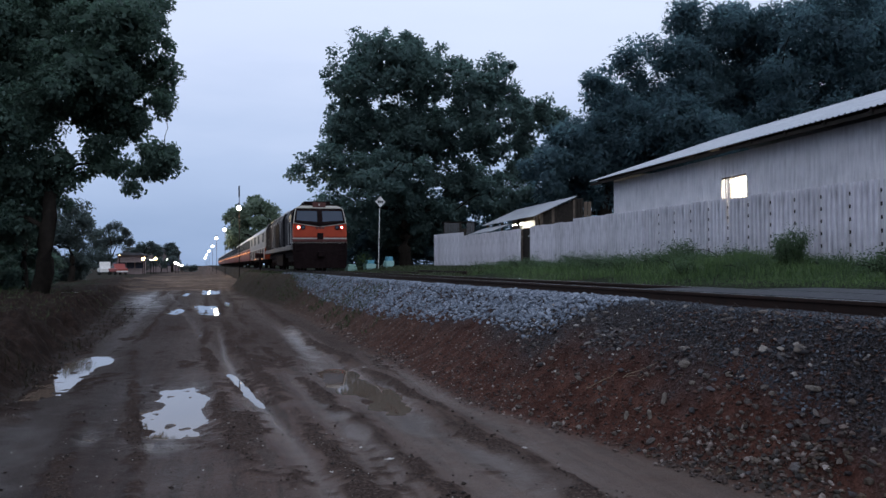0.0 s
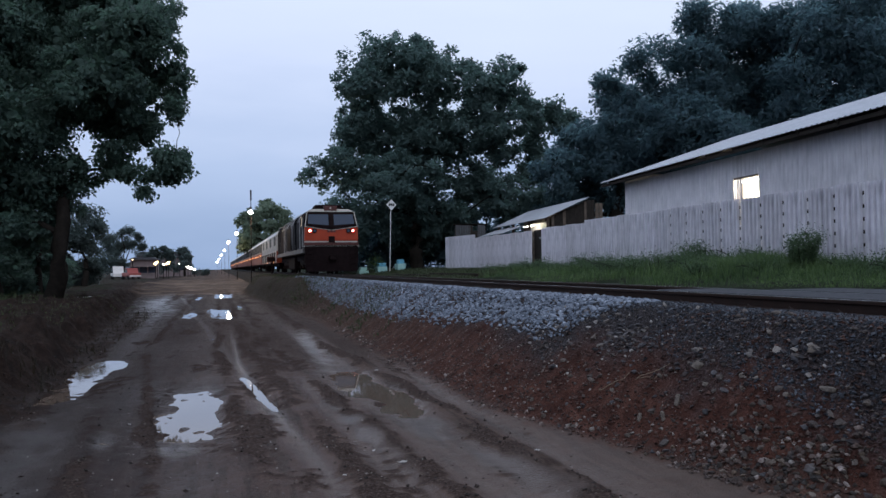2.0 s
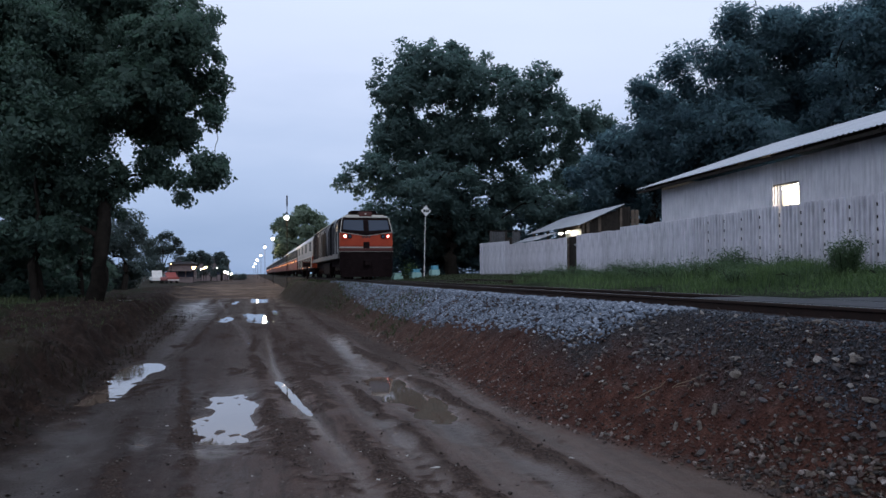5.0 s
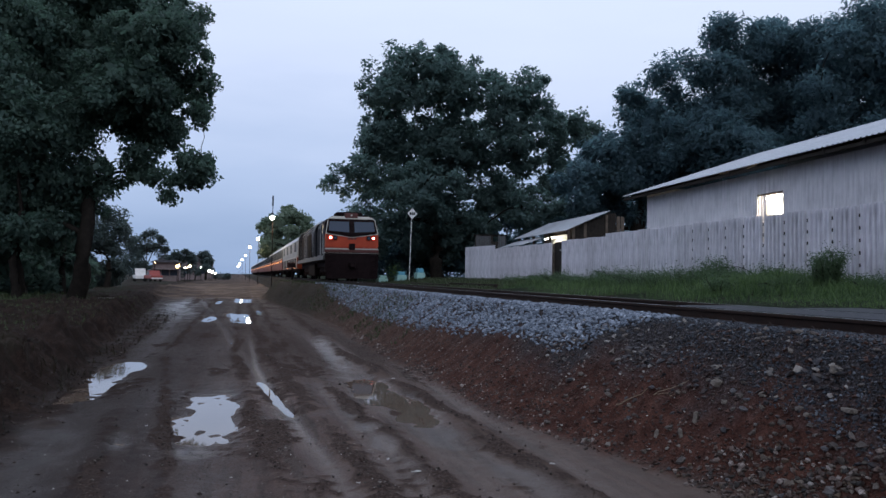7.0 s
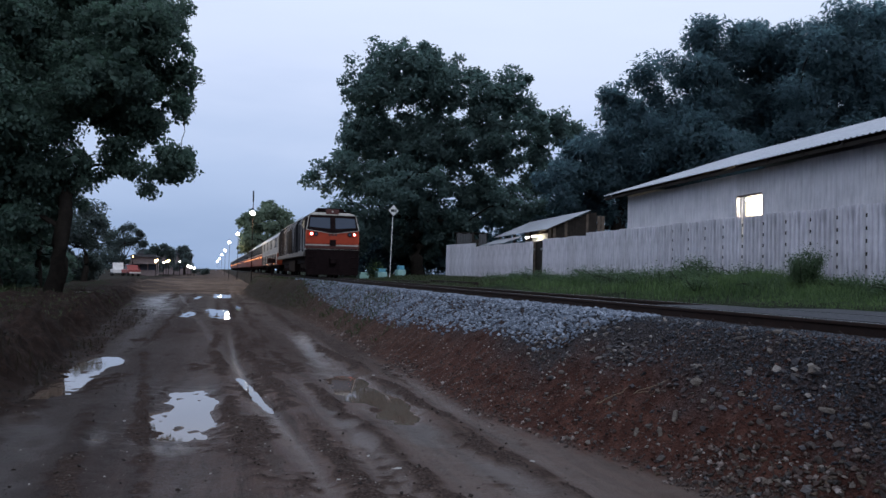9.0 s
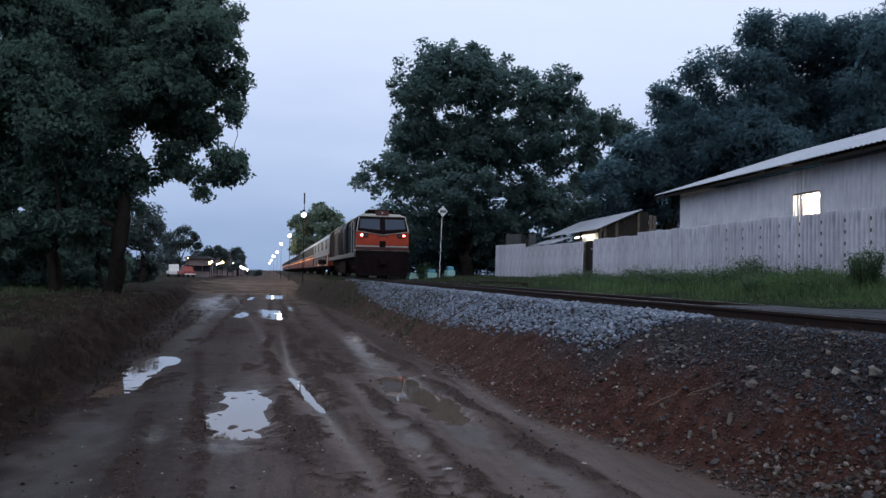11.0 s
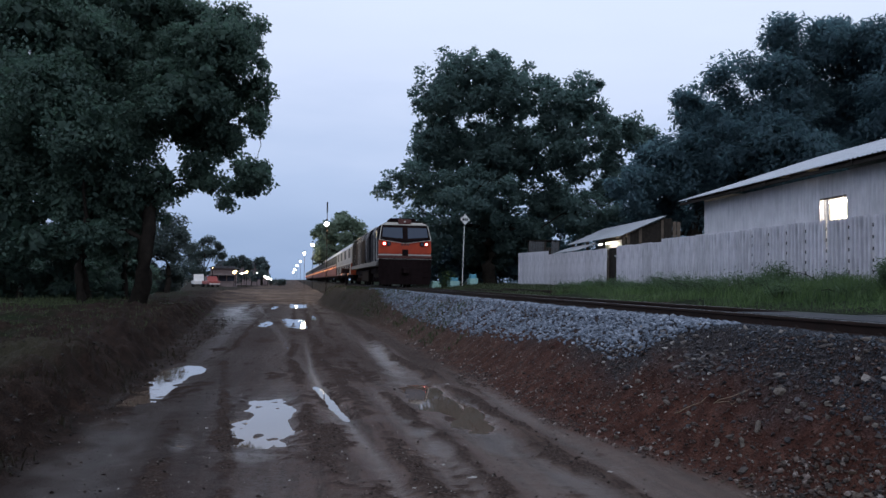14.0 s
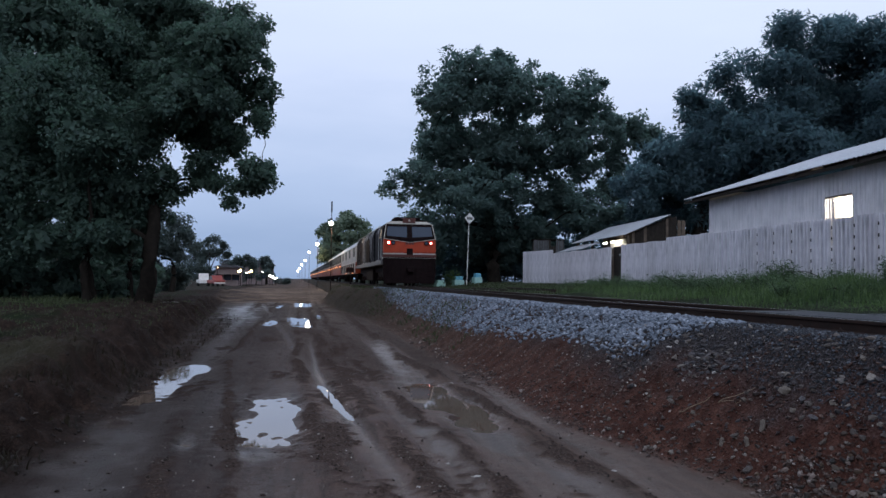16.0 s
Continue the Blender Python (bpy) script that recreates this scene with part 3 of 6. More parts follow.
def height(x, y):
    x, y = np.asarray(x, float), np.asarray(y, float)
    n1, n2, n3, n4 = lattice(x, y, 2.3), lattice(x + 40, y, 0.55), lattice(x, y + 70, 0.17), lattice(x + 9, y, 0.07)
    long = lattice(x, y * 0.22, 0.45)
    cr = crumb(x, y)
    road = 0.047 + 0.012 * lattice(x, y * 0.4, 2.3) + 0.008 * long + 0.003 * n2
    road = road + cr * (0.012 + 0.016 * n3 + 0.012 * n4)
    for x0, k, w, d in RUTS:
        q = (x - (x0 + k * (y - 10) + 0.05 * lattice(y * 0, y, 3.0))) / w
        road = road - d * np.exp(-q ** 4)
    for x0, k, w, d in RIDGES:
        q = (x - (x0 + k * np.clip(y - 10, -6, 9) + 0.09 * lattice(y * 0 + x0, y, 1.6))) / w
        road = road + d * 0.6 * np.exp(-q * q) * (0.8 + 0.5 * n2)
    for x0, y0, w, l, d, *s in HOLLOWS:
        j = min(1, w / 0.3)
        u = (x - x0 - (s[0] if s else 0) * (y - y0) + (0.10 * n2 + 0.10 * n3 + 0.03 * n4) * j) / w
        v = (y - y0 + 0.35 * n2 + 0.2 * n3) / l
        road = road - d * np.exp(-0.8 * (u ** 4 + v ** 4 + 0.3 * u * u * v * v)) * (1 + 0.52 * n3 + 0.34 * n4)
    rise = step(y, 58, 75)
    road = road + 0.42 * rise + 0.10 * rise * lattice(x, y, 7.0)
    # bank up to the rails
    toe = toe_line(y) + 0.12 * lattice(x * 0, y, 1.7) + 0.05 * n2 + 0.35 * step(y, 35, 50) * lattice(x * 0.3, y, 5.0)
    wide = np.minimum(1.93 - 0.75 * step(y, 26, 52), 4.85 - toe)
    up = step(x, toe, toe + 0.3)
    bank = 1.20 * step(x, toe - 0.1, toe + wide) + up * (0.06 * n2 + 0.03 * n3 + 0.05 * lattice(x, y * 0.6, 0.9))
    bench = step(x, 4.4, 4.7)
    bank = bank * (1 - bench) + bench * (1.232 + 0.012 * n2)
    far = 0.28 * step(x, 7.2, 11.0)
    # dug verge on the other side
    toe2 = -2.3 - 0.056 * np.clip(y - 10, 0, 80) + 0.12 * n2 + 0.05 * n3
    d2 = toe2 - x
    rough = step(d2, 0.05, 0.4)
    verge = 0.66 * step(d2, -0.05, 0.85) + rough * (0.15 * n1 + 0.13 * n2 + 0.08 * n3 + 0.035 * n4) * (1 - 0.5 * step(d2, 3, 6)) + 0.012 * np.clip(d2 - 3, 0, 30)
    verge = verge * (1 - 0.5 * step(y, 35, 70))
    mix = step(x, toe - 0.15, toe + 0.15)
    h = road * (1 - mix) + mix * 0.03 + bank + far
    h = h + verge - road * step(d2, 0.0, 0.6)
    heap = 0.4 * np.exp(-((x + 7.5) / 2.2) ** 2 - ((y - 78) / 4.0) ** 2)
    fade = 1 - step(np.abs(x), 60, 200)
    return h * fade + 0.8 * (1 - fade) + heap


def z_at(x, y):
    return float(height(np.array([x]), np.array([y]))[0])


# ---------------------------------------------------------------- ground, water
def ground_sheet():
    grow = lambda a, b, n: a * (b / a) ** np.linspace(0, 1, n)
    xs = np.concatenate([-5.2 - grow(0.05, 3000, 64)[::-1], np.arange(-5.2, 5.0, 0.038), 5.0 + grow(0.05, 3000, 48)])
    ys = np.concatenate([-grow(0.5, 400, 14)[::-1], np.linspace(0, 5.0, 14)[:-1], 5.0 * np.exp(np.arange(0, 2.75, 0.0070)), 79 + grow(0.6, 4000, 60)])
    gx, gy = np.meshgrid(xs, ys)
    gz = height(gx, gy)
    v = np.stack([gx, gy, gz], -1).reshape(-1, 3)
    w = len(xs)
    i = (np.arange(len(ys) - 1)[:, None] * w + np.arange(w - 1)[None]).ravel()
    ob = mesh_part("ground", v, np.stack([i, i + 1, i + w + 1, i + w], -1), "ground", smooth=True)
    at = ob.data.attributes.new("crumb", "FLOAT", "POINT")
    at.data.foreach_set("value", crumb(gx, gy).astype(np.float32).ravel())
    for name, val in (("film", wetness(gx, gy)), ("bank", np.clip(gx - toe_line(gy), -9, 9))):
        at = ob.data.attributes.new(name, "FLOAT", "POINT")
        at.data.foreach_set("value", val.astype(np.float32).ravel())
    return tagged(ob, "wet rutted mud track with red soil bank", "ground", kind="structure")


GROUND = ground_sheet()
bm = bmesh.new()
ring = [(-4.4, 4.5), (2.95, 4.5), (2.95, 64), (-6.8, 64)]
bm.faces.new([bm.verts.new((x, y, 0.0)) for x, y in ring])
tagged(part("puddle_water", bm, "water"), "still rain puddles mirroring the dusk sky", "water", kind="structure")


# ---------------------------------------------------------------- loose stones
def ico():
    b = bmesh.new()
    bmesh.ops.create_icosphere(b, subdivisions=1, radius=1.0)
    v = np.array([q.co[:] for q in b.verts])
    f = np.array([[q.index for q in t.verts] for t in b.faces])
    b.free()
    return v, f


ICO_V, ICO_F = ico()
# small chips make do with eight faces
CHIP_V = np.array([(1, 0, 0), (0, 1, 0), (-1, 0, 0), (0, -1, 0), (0, 0, 1), (0, 0, -1)], float)
CHIP_F = np.array([(0, 1, 4), (1, 2, 4), (2, 3, 4), (3, 0, 4), (1, 0, 5), (2, 1, 5), (3, 2, 5), (0, 3, 5)])


def stones(name, xy, size, material, seed, label, parent=None, squash=0.7, sink=0.25, chips=False):
    base, tris = (CHIP_V * 1.12, CHIP_F) if chips else (ICO_V, ICO_F)
    g = np.random.default_rng(seed)
    n = len(xy)
    z = height(xy[:, 0], xy[:, 1])
    s = size[:, None, None] * (1 + 0.6 * (g.random((n, 1, 3)) - 0.5)) * np.array([1, 1, squash])
    p = base[None] * (1 + 0.85 * (g.random((n, len(base), 1)) - 0.5))
    a, b = g.random(n) * 6.283, (g.random(n) - 0.5) * 1.6
    p = p * s
    ca, sa, cb, sb = np.cos(a)[:, None], np.sin(a)[:, None], np.cos(b)[:, None], np.sin(b)[:, None]
    px, py, pz = p[..., 0], p[..., 1] * cb - p[..., 2] * sb, p[..., 1] * sb + p[..., 2] * cb
    q = np.stack([px * ca - py * sa + xy[:, :1], px * sa + py * ca + xy[:, 1:], pz + z[:, None] + (size * squash * (1 - 2 * sink))[:, None]], -1)
    f = tris[None] + (np.arange(n) * len(base))[:, None, None]
    ob = mesh_part(name, q.reshape(-1, 3), f.reshape(-1, 3), material, parent)
    return tagged(ob, label, "stones", kind="stuff") if label else ob


def scatter(n, x0, x1, y0, y1, seed, power=1.0):
    g = np.random.default_rng(seed)
    return np.stack([x0 + (x1 - x0) * g.random(n), y0 * (y1 / y0) ** (g.random(n) ** power)], -1)


def loose_stones():
    g = np.random.default_rng(3)
    p = scatter(22000, 3.45, 5.02, 8.6, 44, 11)
    edge = 4.07 + 0.14 * lattice(p[:, 0] * 0, p[:, 1], 3.0) + 0.55 * (1 - step(p[:, 1], 8.7, 9.8)) + 0.13 * (1 - step(p[:, 1], 10, 15)) - 0.20 * step(p[:, 1], 11, 19)
    p = p[p[:, 0] > edge + 0.25 * (g.random(len(p)) - 0.5)]
    p = p[p[:, 0] < 4.98 - 0.006 * (p[:, 1] - 9)]
    heap = stones("track_ballast", p, 0.017 + 0.018 * g.random(len(p)), "ballast", 12, "fresh blue-grey crushed stone ballast beside the rail", squash=0.65)
    p = scatter(2600, 5.15, 6.7, 3.0, 40, 15)
    stones("track_ballast", p, 0.02 + 0.02 * g.random(len(p)), "rubble", 16, "dark oily ballast between the rails", chips=True)
    p = scatter(11500, 3.35, 4.48, 3.9, 10.5, 13)
    u = p[:, 0] - toe_line(p[:, 1])
    p, u = p[(p[:, 0] < 4.98) & (u > 0.0)], u[(p[:, 0] < 4.98) & (u > 0.0)]
    keep = g.random(len(p)) < 0.05 + 0.95 * step(u + 0.45 * lattice(p[:, 0], p[:, 1], 0.7), 0.45, 0.95) * (0.12 + 0.88 * step(0.15 + lattice(p[:, 0] + 60, p[:, 1], 0.45), 0.0, 0.5))
    p = p[keep]
    stones("bank_rubble", p, 0.006 + 0.036 * g.random(len(p)) ** 3.2, "rubble", 14, "dark mixed stones and clods on the bank", squash=0.5)
    p = scatter(5200, 0.0, 1.15, 4.6, 12.0, 25)
    p[:, 0] += toe_line(p[:, 1])
    stones("bank_rubble", p, 0.005 + 0.016 * g.random(len(p)) ** 2.5, "redclods", 26, "crumbs of red soil on the bank", chips=True)
    p = scatter(5000, 2.6, 4.0, 9.0, 30, 27)
    p = p[p[:, 0] > toe_line(p[:, 1]) + 0.05]
    stones("bank_rubble", p, 0.005 + 0.015 * g.random(len(p)) ** 3, "pebbles", 28, "brown grit on the farther bank", chips=True)
    p = scatter(2400, 2.95, 4.0, 5.0, 40, 17)
    p = p[p[:, 0] > toe_line(p[:, 1])]
    stones("bank_rubble", p, 0.006 + 0.016 * g.random(len(p)) ** 3, "pebbles", 18, "small stones in the red soil", chips=True)
    p = scatter(3600, -0.12, 0.32, 4.6, 22, 23)
    p[:, 0] += toe_line(p[:, 1])
    p = p[g.random(len(p)) < 0.10 + 0.90 * step(lattice(p[:, 0], p[:, 1], 0.8), 0.1, 0.6)]
    stones("bank_rubble", p, 0.008 + 0.022 * g.random(len(p)) ** 2.5, "pebbles", 24, "pinkish pebbles rolled to the foot of the bank")
    p = scatter(1900, -0.05, 0.8, 3.9, 6.7, 29)
    p[:, 0] += toe_line(p[:, 1])
    away = step(p[:, 1], 6.6, 5.2) * step(0.30 + 0.30 * lattice(p[:, 0], p[:, 1], 0.45) - (p[:, 0] - toe_line(p[:, 1])), 0.0, 0.3)
    p = p[g.random(len(p)) < away]
    stones("bank_rubble", p, 0.009 + 0.024 * g.random(len(p)) ** 2, "tanpebbles", 30, "rounded tan and grey pebbles heaped at the bank foot")
    p = scatter(19000, -2.5, 3.0, 5.0, 30, 19)
    p = p[(g.random(len(p)) < 0.06 + 0.94 * crumb(p[:, 0], p[:, 1]) ** 2) & (height(p[:, 0], p[:, 1]) > 0.012)]
    stones("road_clods", p, 0.004 + 0.015 * g.random(len(p)) ** 3, "clods", 20, "crumbs of mud and pebbles on the ridges", chips=True)
    p = scatter(2600, -2.4, 3.0, 5.0, 16, 45)
    p = p[(height(p[:, 0], p[:, 1]) > 0.012) & (p[:, 0] < toe_line(p[:, 1]))]
    stones("road_grit", p, 0.003 + 0.008 * g.random(len(p)) ** 4, "palegrit", 46, "pale grit and bits trodden into the mud", chips=True)
    p = scatter(9500, 4.2, 5.06, 4.0, 10.0, 50)
    p = p[g.random(len(p)) < step(p[:, 0] + 0.25 * lattice(p[:, 0], p[:, 1], 0.8), 4.2, 4.5)]
    stones("track_gravel", p, 0.006 + 0.013 * g.random(len(p)) ** 2, "bluegravel", 51, "dark bluish gravel banked against the rail", chips=True)
    p = scatter(2000, 3.3, 4.6, 4.2, 12.0, 48)
    u = p[:, 0] - toe_line(p[:, 1])
    p = p[(u > 0.05) & (g.random(len(p)) < 0.3 + 0.7 * step(u, 0.4, 0.9))]
    stones("bank_rubble", p, 0.004 + 0.015 * g.random(len(p)) ** 3, "palegrit", 49, "pale chips scattered over the bank", chips=True)
    p = scatter(7000, -7.0, -2.25, 6.0, 40, 21)
    p = p[g.random(len(p)) < 0.35 + 0.65 * step(p[:, 0], -4.5, -2.6)]
    stones("verge_clods", p, 0.006 + 0.026 * g.random(len(p)) ** 4, "humus", 22, "dark clods of dug earth", chips=True)
    return heap


BALLAST = loose_stones()


# ---------------------------------------------------------------- railway
RAIL_X, GAUGE, RAIL_Z = 5.135, 1.065, 1.39
RAIL_PROF = [(-0.065, 0.0), (0.065, 0.0), (0.065, 0.012), (0.010, 0.030), (0.010, 0.100), (0.034, 0.110), (0.034, 0.135),
             (0.028, 0.140), (-0.028, 0.140), (-0.034, 0.135), (-0.034, 0.110), (-0.010, 0.100), (-0.010, 0.030), (-0.065, 0.012)]


def railway():
    track = empty("railway_track", pose(0, 0, 0), "single rusty railway line on concrete sleepers", "railway", kind="structure")
    for x in (RAIL_X, RAIL_X + GAUGE):
        bm = extrude_profile(bmesh.new(), [(x + a, RAIL_Z - 0.140 + b) for a, b in RAIL_PROF], -20, 420)
        part("rail", bm, "rust", track, "rust-brown steel rail")
        part("rail_head", boxed(x - 0.024, x + 0.024, -20, 420, RAIL_Z - 0.004, RAIL_Z + 0.002), "railtop", track, "worn bright running surface")
    c = RAIL_X + GAUGE / 2
    bm = extrude_profile(bmesh.new(), [(-0.12, -0.2), (0.12, -0.2), (0.10, 0.0), (-0.10, 0.0)], -0.94, 0.94)
    bmesh.ops.rotate(bm, verts=bm.verts, cent=(0, 0, 0), matrix=Matrix.Rotation(radians(90), 3, "Z"))
    first = part("sleeper", bm, "concrete", track)
    clip = bmesh.new()
    box(clip, -0.10, -0.05, -0.05, 0.05, 0.0, 0.035, 0.008)
    rod(clip, (-0.085, -0.03, 0.02), (-0.085, 0.03, 0.05), 0.012, n=6)
    c0 = part("rail_clip", clip, "rust", track)
    k = 0
    for i in range(95):
        y = 1.5 + 0.62 * i
        ob = first if i == 0 else new("sleeper", first.data)
        ob.parent = track
        ob.location = (c, y, RAIL_Z - 0.142)
        if y < 32:
            for x in (RAIL_X, RAIL_X + GAUGE):
                cl = c0 if k == 0 else new("rail_clip", c0.data)
                k += 1
                cl.parent = track
                cl.location = (x, y, RAIL_Z - 0.140)
    # road crossing laid flush with the rail heads
    cross = empty("level_crossing", pose(0, 0, 0), "wet asphalt crossing panel laid between the rails", "crossing", kind="structure")
    bm = bmesh.new()
    box(bm, RAIL_X + 0.10, RAIL_X + GAUGE - 0.06, 1.5, 9.2, RAIL_Z - 0.12, RAIL_Z + 0.006, 0.01)
    part("panel", bm, "asphalt", cross)
    part("panel", boxed(RAIL_X + GAUGE + 0.05, RAIL_X + GAUGE + 1.0, 1.5, 8.4, RAIL_Z - 0.2, RAIL_Z + 0.006, 0.01), "asphalt", cross)
    # spare rails lying beyond the line
    for x, y0, y1 in ((7.6, 30, 37), (8.4, 26.5, 33)):
        z = max(z_at(x, y0), z_at(x, y1)) + 0.0
        bm = extrude_profile(bmesh.new(), [(x + a, z + b) for a, b in RAIL_PROF], y0, y1)
        tagged(part("spare_rail", bm, "rust"), "spare rusty rail lying beside the line", "rail", "spare rails")


railway()


# ---------------------------------------------------------------- sheet fence
def corrugated(width, h, pitch, depth, thick=0.004, z0=0.0, top=None):
    """One ribbed sheet: width along y, ribs standing up."""
    n = max(2, int(round(width / pitch)))
    pts = []
    for i in range(n):
        y = width * i / n
        w = width / n
        for f, d in ((0.0, 0), (0.07, 1), (0.46, 1), (0.53, 0)):
            pts.append((y + f * w, -depth * d))
    pts.append((width, 0))
    bm = bmesh.new()
    rows = []
    for off in (0, thick):
        for z in (z0, h):
            rows.append([bm.verts.new((x + off, y, z)) for y, x in pts])
    for a in range(len(pts) - 1):
        bm.faces.new((rows[0][a], rows[1][a], rows[1][a + 1], rows[0][a + 1]))
        bm.faces.new((rows[2][a], rows[2][a + 1], rows[3][a + 1], rows[3][a]))
        bm.faces.new((rows[1][a], rows[3][a], rows[3][a + 1], rows[1][a + 1]))
        bm.faces.new((rows[0][a], rows[0][a + 1], rows[2][a + 1], rows[2][a]))
    return bm


FENCE_X = 11.5


def fence():
    f = empty("sheet_fence", pose(FENCE_X, 0, 0), "tall pale grey corrugated metal sheet fence", "fence", kind="structure")
    slit = part("fence_sheet", corrugated(0.70, 3.17, 0.14, 0.050, z0=1.2), "fence", f)
    slit.location = (0, 5.18, 0)
    tight = corrugated(0.75, 3.15, 0.15, 0.060, z0=1.2)
    tight = part("fence_sheet", tight, "fence", f)
    tight.location = (0, 19.43, 0)
    for i in range(1, 19):
        ob = new("fence_sheet", slit.data)
        ob.parent, ob.location = f, (0, 5.18 + 0.75 * i, 0.012 * math.sin(i * 2.1))
    y = 20.18
    while y < 36.0:
        if not 28.4 < y < 28.9:
            ob = new("fence_sheet", tight.data)
            low = -0.08 if y > 24.5 else 0.0
            low = low - 0.05 if y > 29.0 else low
            ob.parent, ob.location = f, (0.01 * math.sin(y * 3), y + (0.25 if y > 28.5 else 0.0), low + 0.012 * math.sin(y * 5))
        y += 0.75
    tall = part("fence_sheet", corrugated(0.75, 3.35, 0.15, 0.022, z0=1.5), "fence", f)
    tall.location = (0.05, 36.85, -0.16)
    for i in range(1, 8):
        ob = new("fence_sheet", tall.data)
        ob.parent, ob.location = f, (0.05 + 0.03 * i, 36.85 + 0.75 * i, -0.16 + 0.012 * i)
    for z in (1.5, 1.74, 1.98, 2.22, 2.46, 2.70, 2.94):
        part("fence_batten", boxed(0.012, 0.05, 4.5, 19.5, z, z + 0.07), "darktimber", f)
    for z in (1.7, 2.7):
        part("fence_batten", boxed(0.012, 0.05, 19.7, 28.7, z, z + 0.06), "steel", f)
        part("fence_batten", boxed(0.012, 0.05, 29.4, 36.7, z, z + 0.06), "steel", f)
    part("gate_leaf", boxed(0.16, 0.21, 28.5, 29.6, 0.9, 3.05, 0.01), "darktimber", f, "dark timber gate leaf in the gap")
    for y in (5, 8, 11, 14, 17, 20, 23, 26, 28.6, 29.5, 32, 35, 38, 41):
        part("fence_post", boxed(0.055 + (0.35 if y > 36 else 0), 0.115 + (0.35 if y > 36 else 0), y - 0.03, y + 0.03, 0.9, 3.0), "timber", f)


fence()


# ---------------------------------------------------------------- sheet-walled building
def hall():
    # local frame: x away from the line, y along it, base at the corner beside the shed
    h = empty("sheet_walled_hall", pose(15.2, 28.95, 1.2, 0, 0, -4.6), "low hall with white sheet walls and a galvanised roof", "building")
    L, top, w0, w1, b0, b1 = 24.0, 3.62, -9.25, -7.95, 1.6, 2.98
    def wall(y0, y1, z0, z1):
        bm = corrugated(y1 - y0, z1, 0.2, 0.018, z0=z0)
        bmesh.ops.translate(bm, verts=bm.verts, vec=(0, y0, 0))
        return part("wall_sheeting", bm, "wallsheet", h)
    wall(-L, w0, 0, top)
    wall(w1, 0, 0, top)
    wall(w0, w1, 0, b0)
    wall(w0, w1, b1, top)
    bm = corrugated(8.0, 4.0, 0.2, 0.018)
    bmesh.ops.rotate(bm, verts=bm.verts, cent=(0, 0, 0), matrix=Matrix.Rotation(radians(-90), 3, "Z"))
    part("wall_sheeting", bm, "wallsheet", h)
    part("wall_lining", boxed(8.0, 8.05, -L, 0, 0, 5.5), "wallsheet", h)
    part("wall_lining", boxed(0.1, 8.0, -L - 0.05, -L, 0, 5.0), "wallsheet", h)
    part("floor_slab", boxed(0.05, 8.0, -L, 0, 0.02, 0.08), "concrete", h)
    # roof rises away from the line
    pitch = math.atan(0.33)
    run = 5.8 / math.cos(pitch)
    bm = bmesh.new()
    n = int((L + 1.9) / 0.2)
    pts = []
    for i in range(n):
        for f, d in ((0, 0), (0.5, 0), (0.62, 0.022), (0.88, 0.022)):
            pts.append((-L - 1.0 + (i + f) * 0.2, d))
    lo, hi = [], []
    for off in (0.0, -0.012):
        lo.append([bm.verts.new((0, y, d + off)) for y, d in pts])
        hi.append([bm.verts.new((run, y, d + off)) for y, d in pts])
    for a in range(len(pts) - 1):
        bm.faces.new((lo[0][a], lo[0][a + 1], hi[0][a + 1], hi[0][a]))
        bm.faces.new((lo[1][a], hi[1][a], hi[1][a + 1], lo[1][a + 1]))
        bm.faces.new((lo[0][a], lo[1][a], lo[1][a + 1], lo[0][a + 1]))
    bmesh.ops.rotate(bm, verts=bm.verts, cent=(0, 0, 0), matrix=Matrix.Rotation(-pitch, 3, "Y"))
    bmesh.ops.translate(bm, verts=bm.verts, vec=(-0.7, 0, 3.72))
    part("roof", bm, "roofsheet", h, "ribbed galvanised roof sheets")
    bm = boxed(0, 4.2, -L - 1.0, 0.9, -0.02, 0.0)
    bmesh.ops.rotate(bm, verts=bm.verts, cent=(0, 0, 0), matrix=Matrix.Rotation(radians(15), 3, "Y"))
    bmesh.ops.translate(bm, verts=bm.verts, vec=(4.95, 0, 5.6))
    part("roof", bm, "roofsheet", h, "far slope of the roof")
    # rafters and eave beam take dark timber to stand for the roof's shadow
    y = -L
    while y < 0.8:
        bm = boxed(0.0, run - 0.05, -0.03, 0.03, -0.14, -0.03)
        bmesh.ops.rotate(bm, verts=bm.verts, cent=(0, 0, 0), matrix=Matrix.Rotation(-pitch, 3, "Y"))
        bmesh.ops.translate(bm, verts=bm.verts, vec=(-0.68, y, 3.72))
        part("rafter", bm, "darktimber", h)
        y += 1.5
    part("eave_beam", boxed(-0.62, -0.56, -L - 1, 0.88, 3.57, 3.66), "darktimber", h)
    # lit opening with slats
    win = part("window_frame", boxed(-0.01, 0.06, w0 - 0.05, w0, b0, b1), "whitepaint", h)
    part("window_frame", boxed(-0.01, 0.06, w1, w1 + 0.05, b0, b1), "whitepaint", h)
    part("window_frame", boxed(-0.01, 0.06, w0, w1, b1 - 0.05, b1), "timber", h)
    for i in range(5):
        y = w1 - 0.06 - 0.15 * i
        part("slat", boxed(0.0, 0.03, y - 0.038, y + 0.038, b0, b1 - 0.05 if i < 3 else b0 + 0.8 - 0.1 * i), "fence", h)
    for i in range(4):
        y = w1 - 0.80 - 0.15 * i
        part("slat", boxed(0.0, 0.03, y - 0.03, y + 0.03, b0, b0 + 0.34 - 0.05 * i), "fence", h)
    tube = bmesh.new()
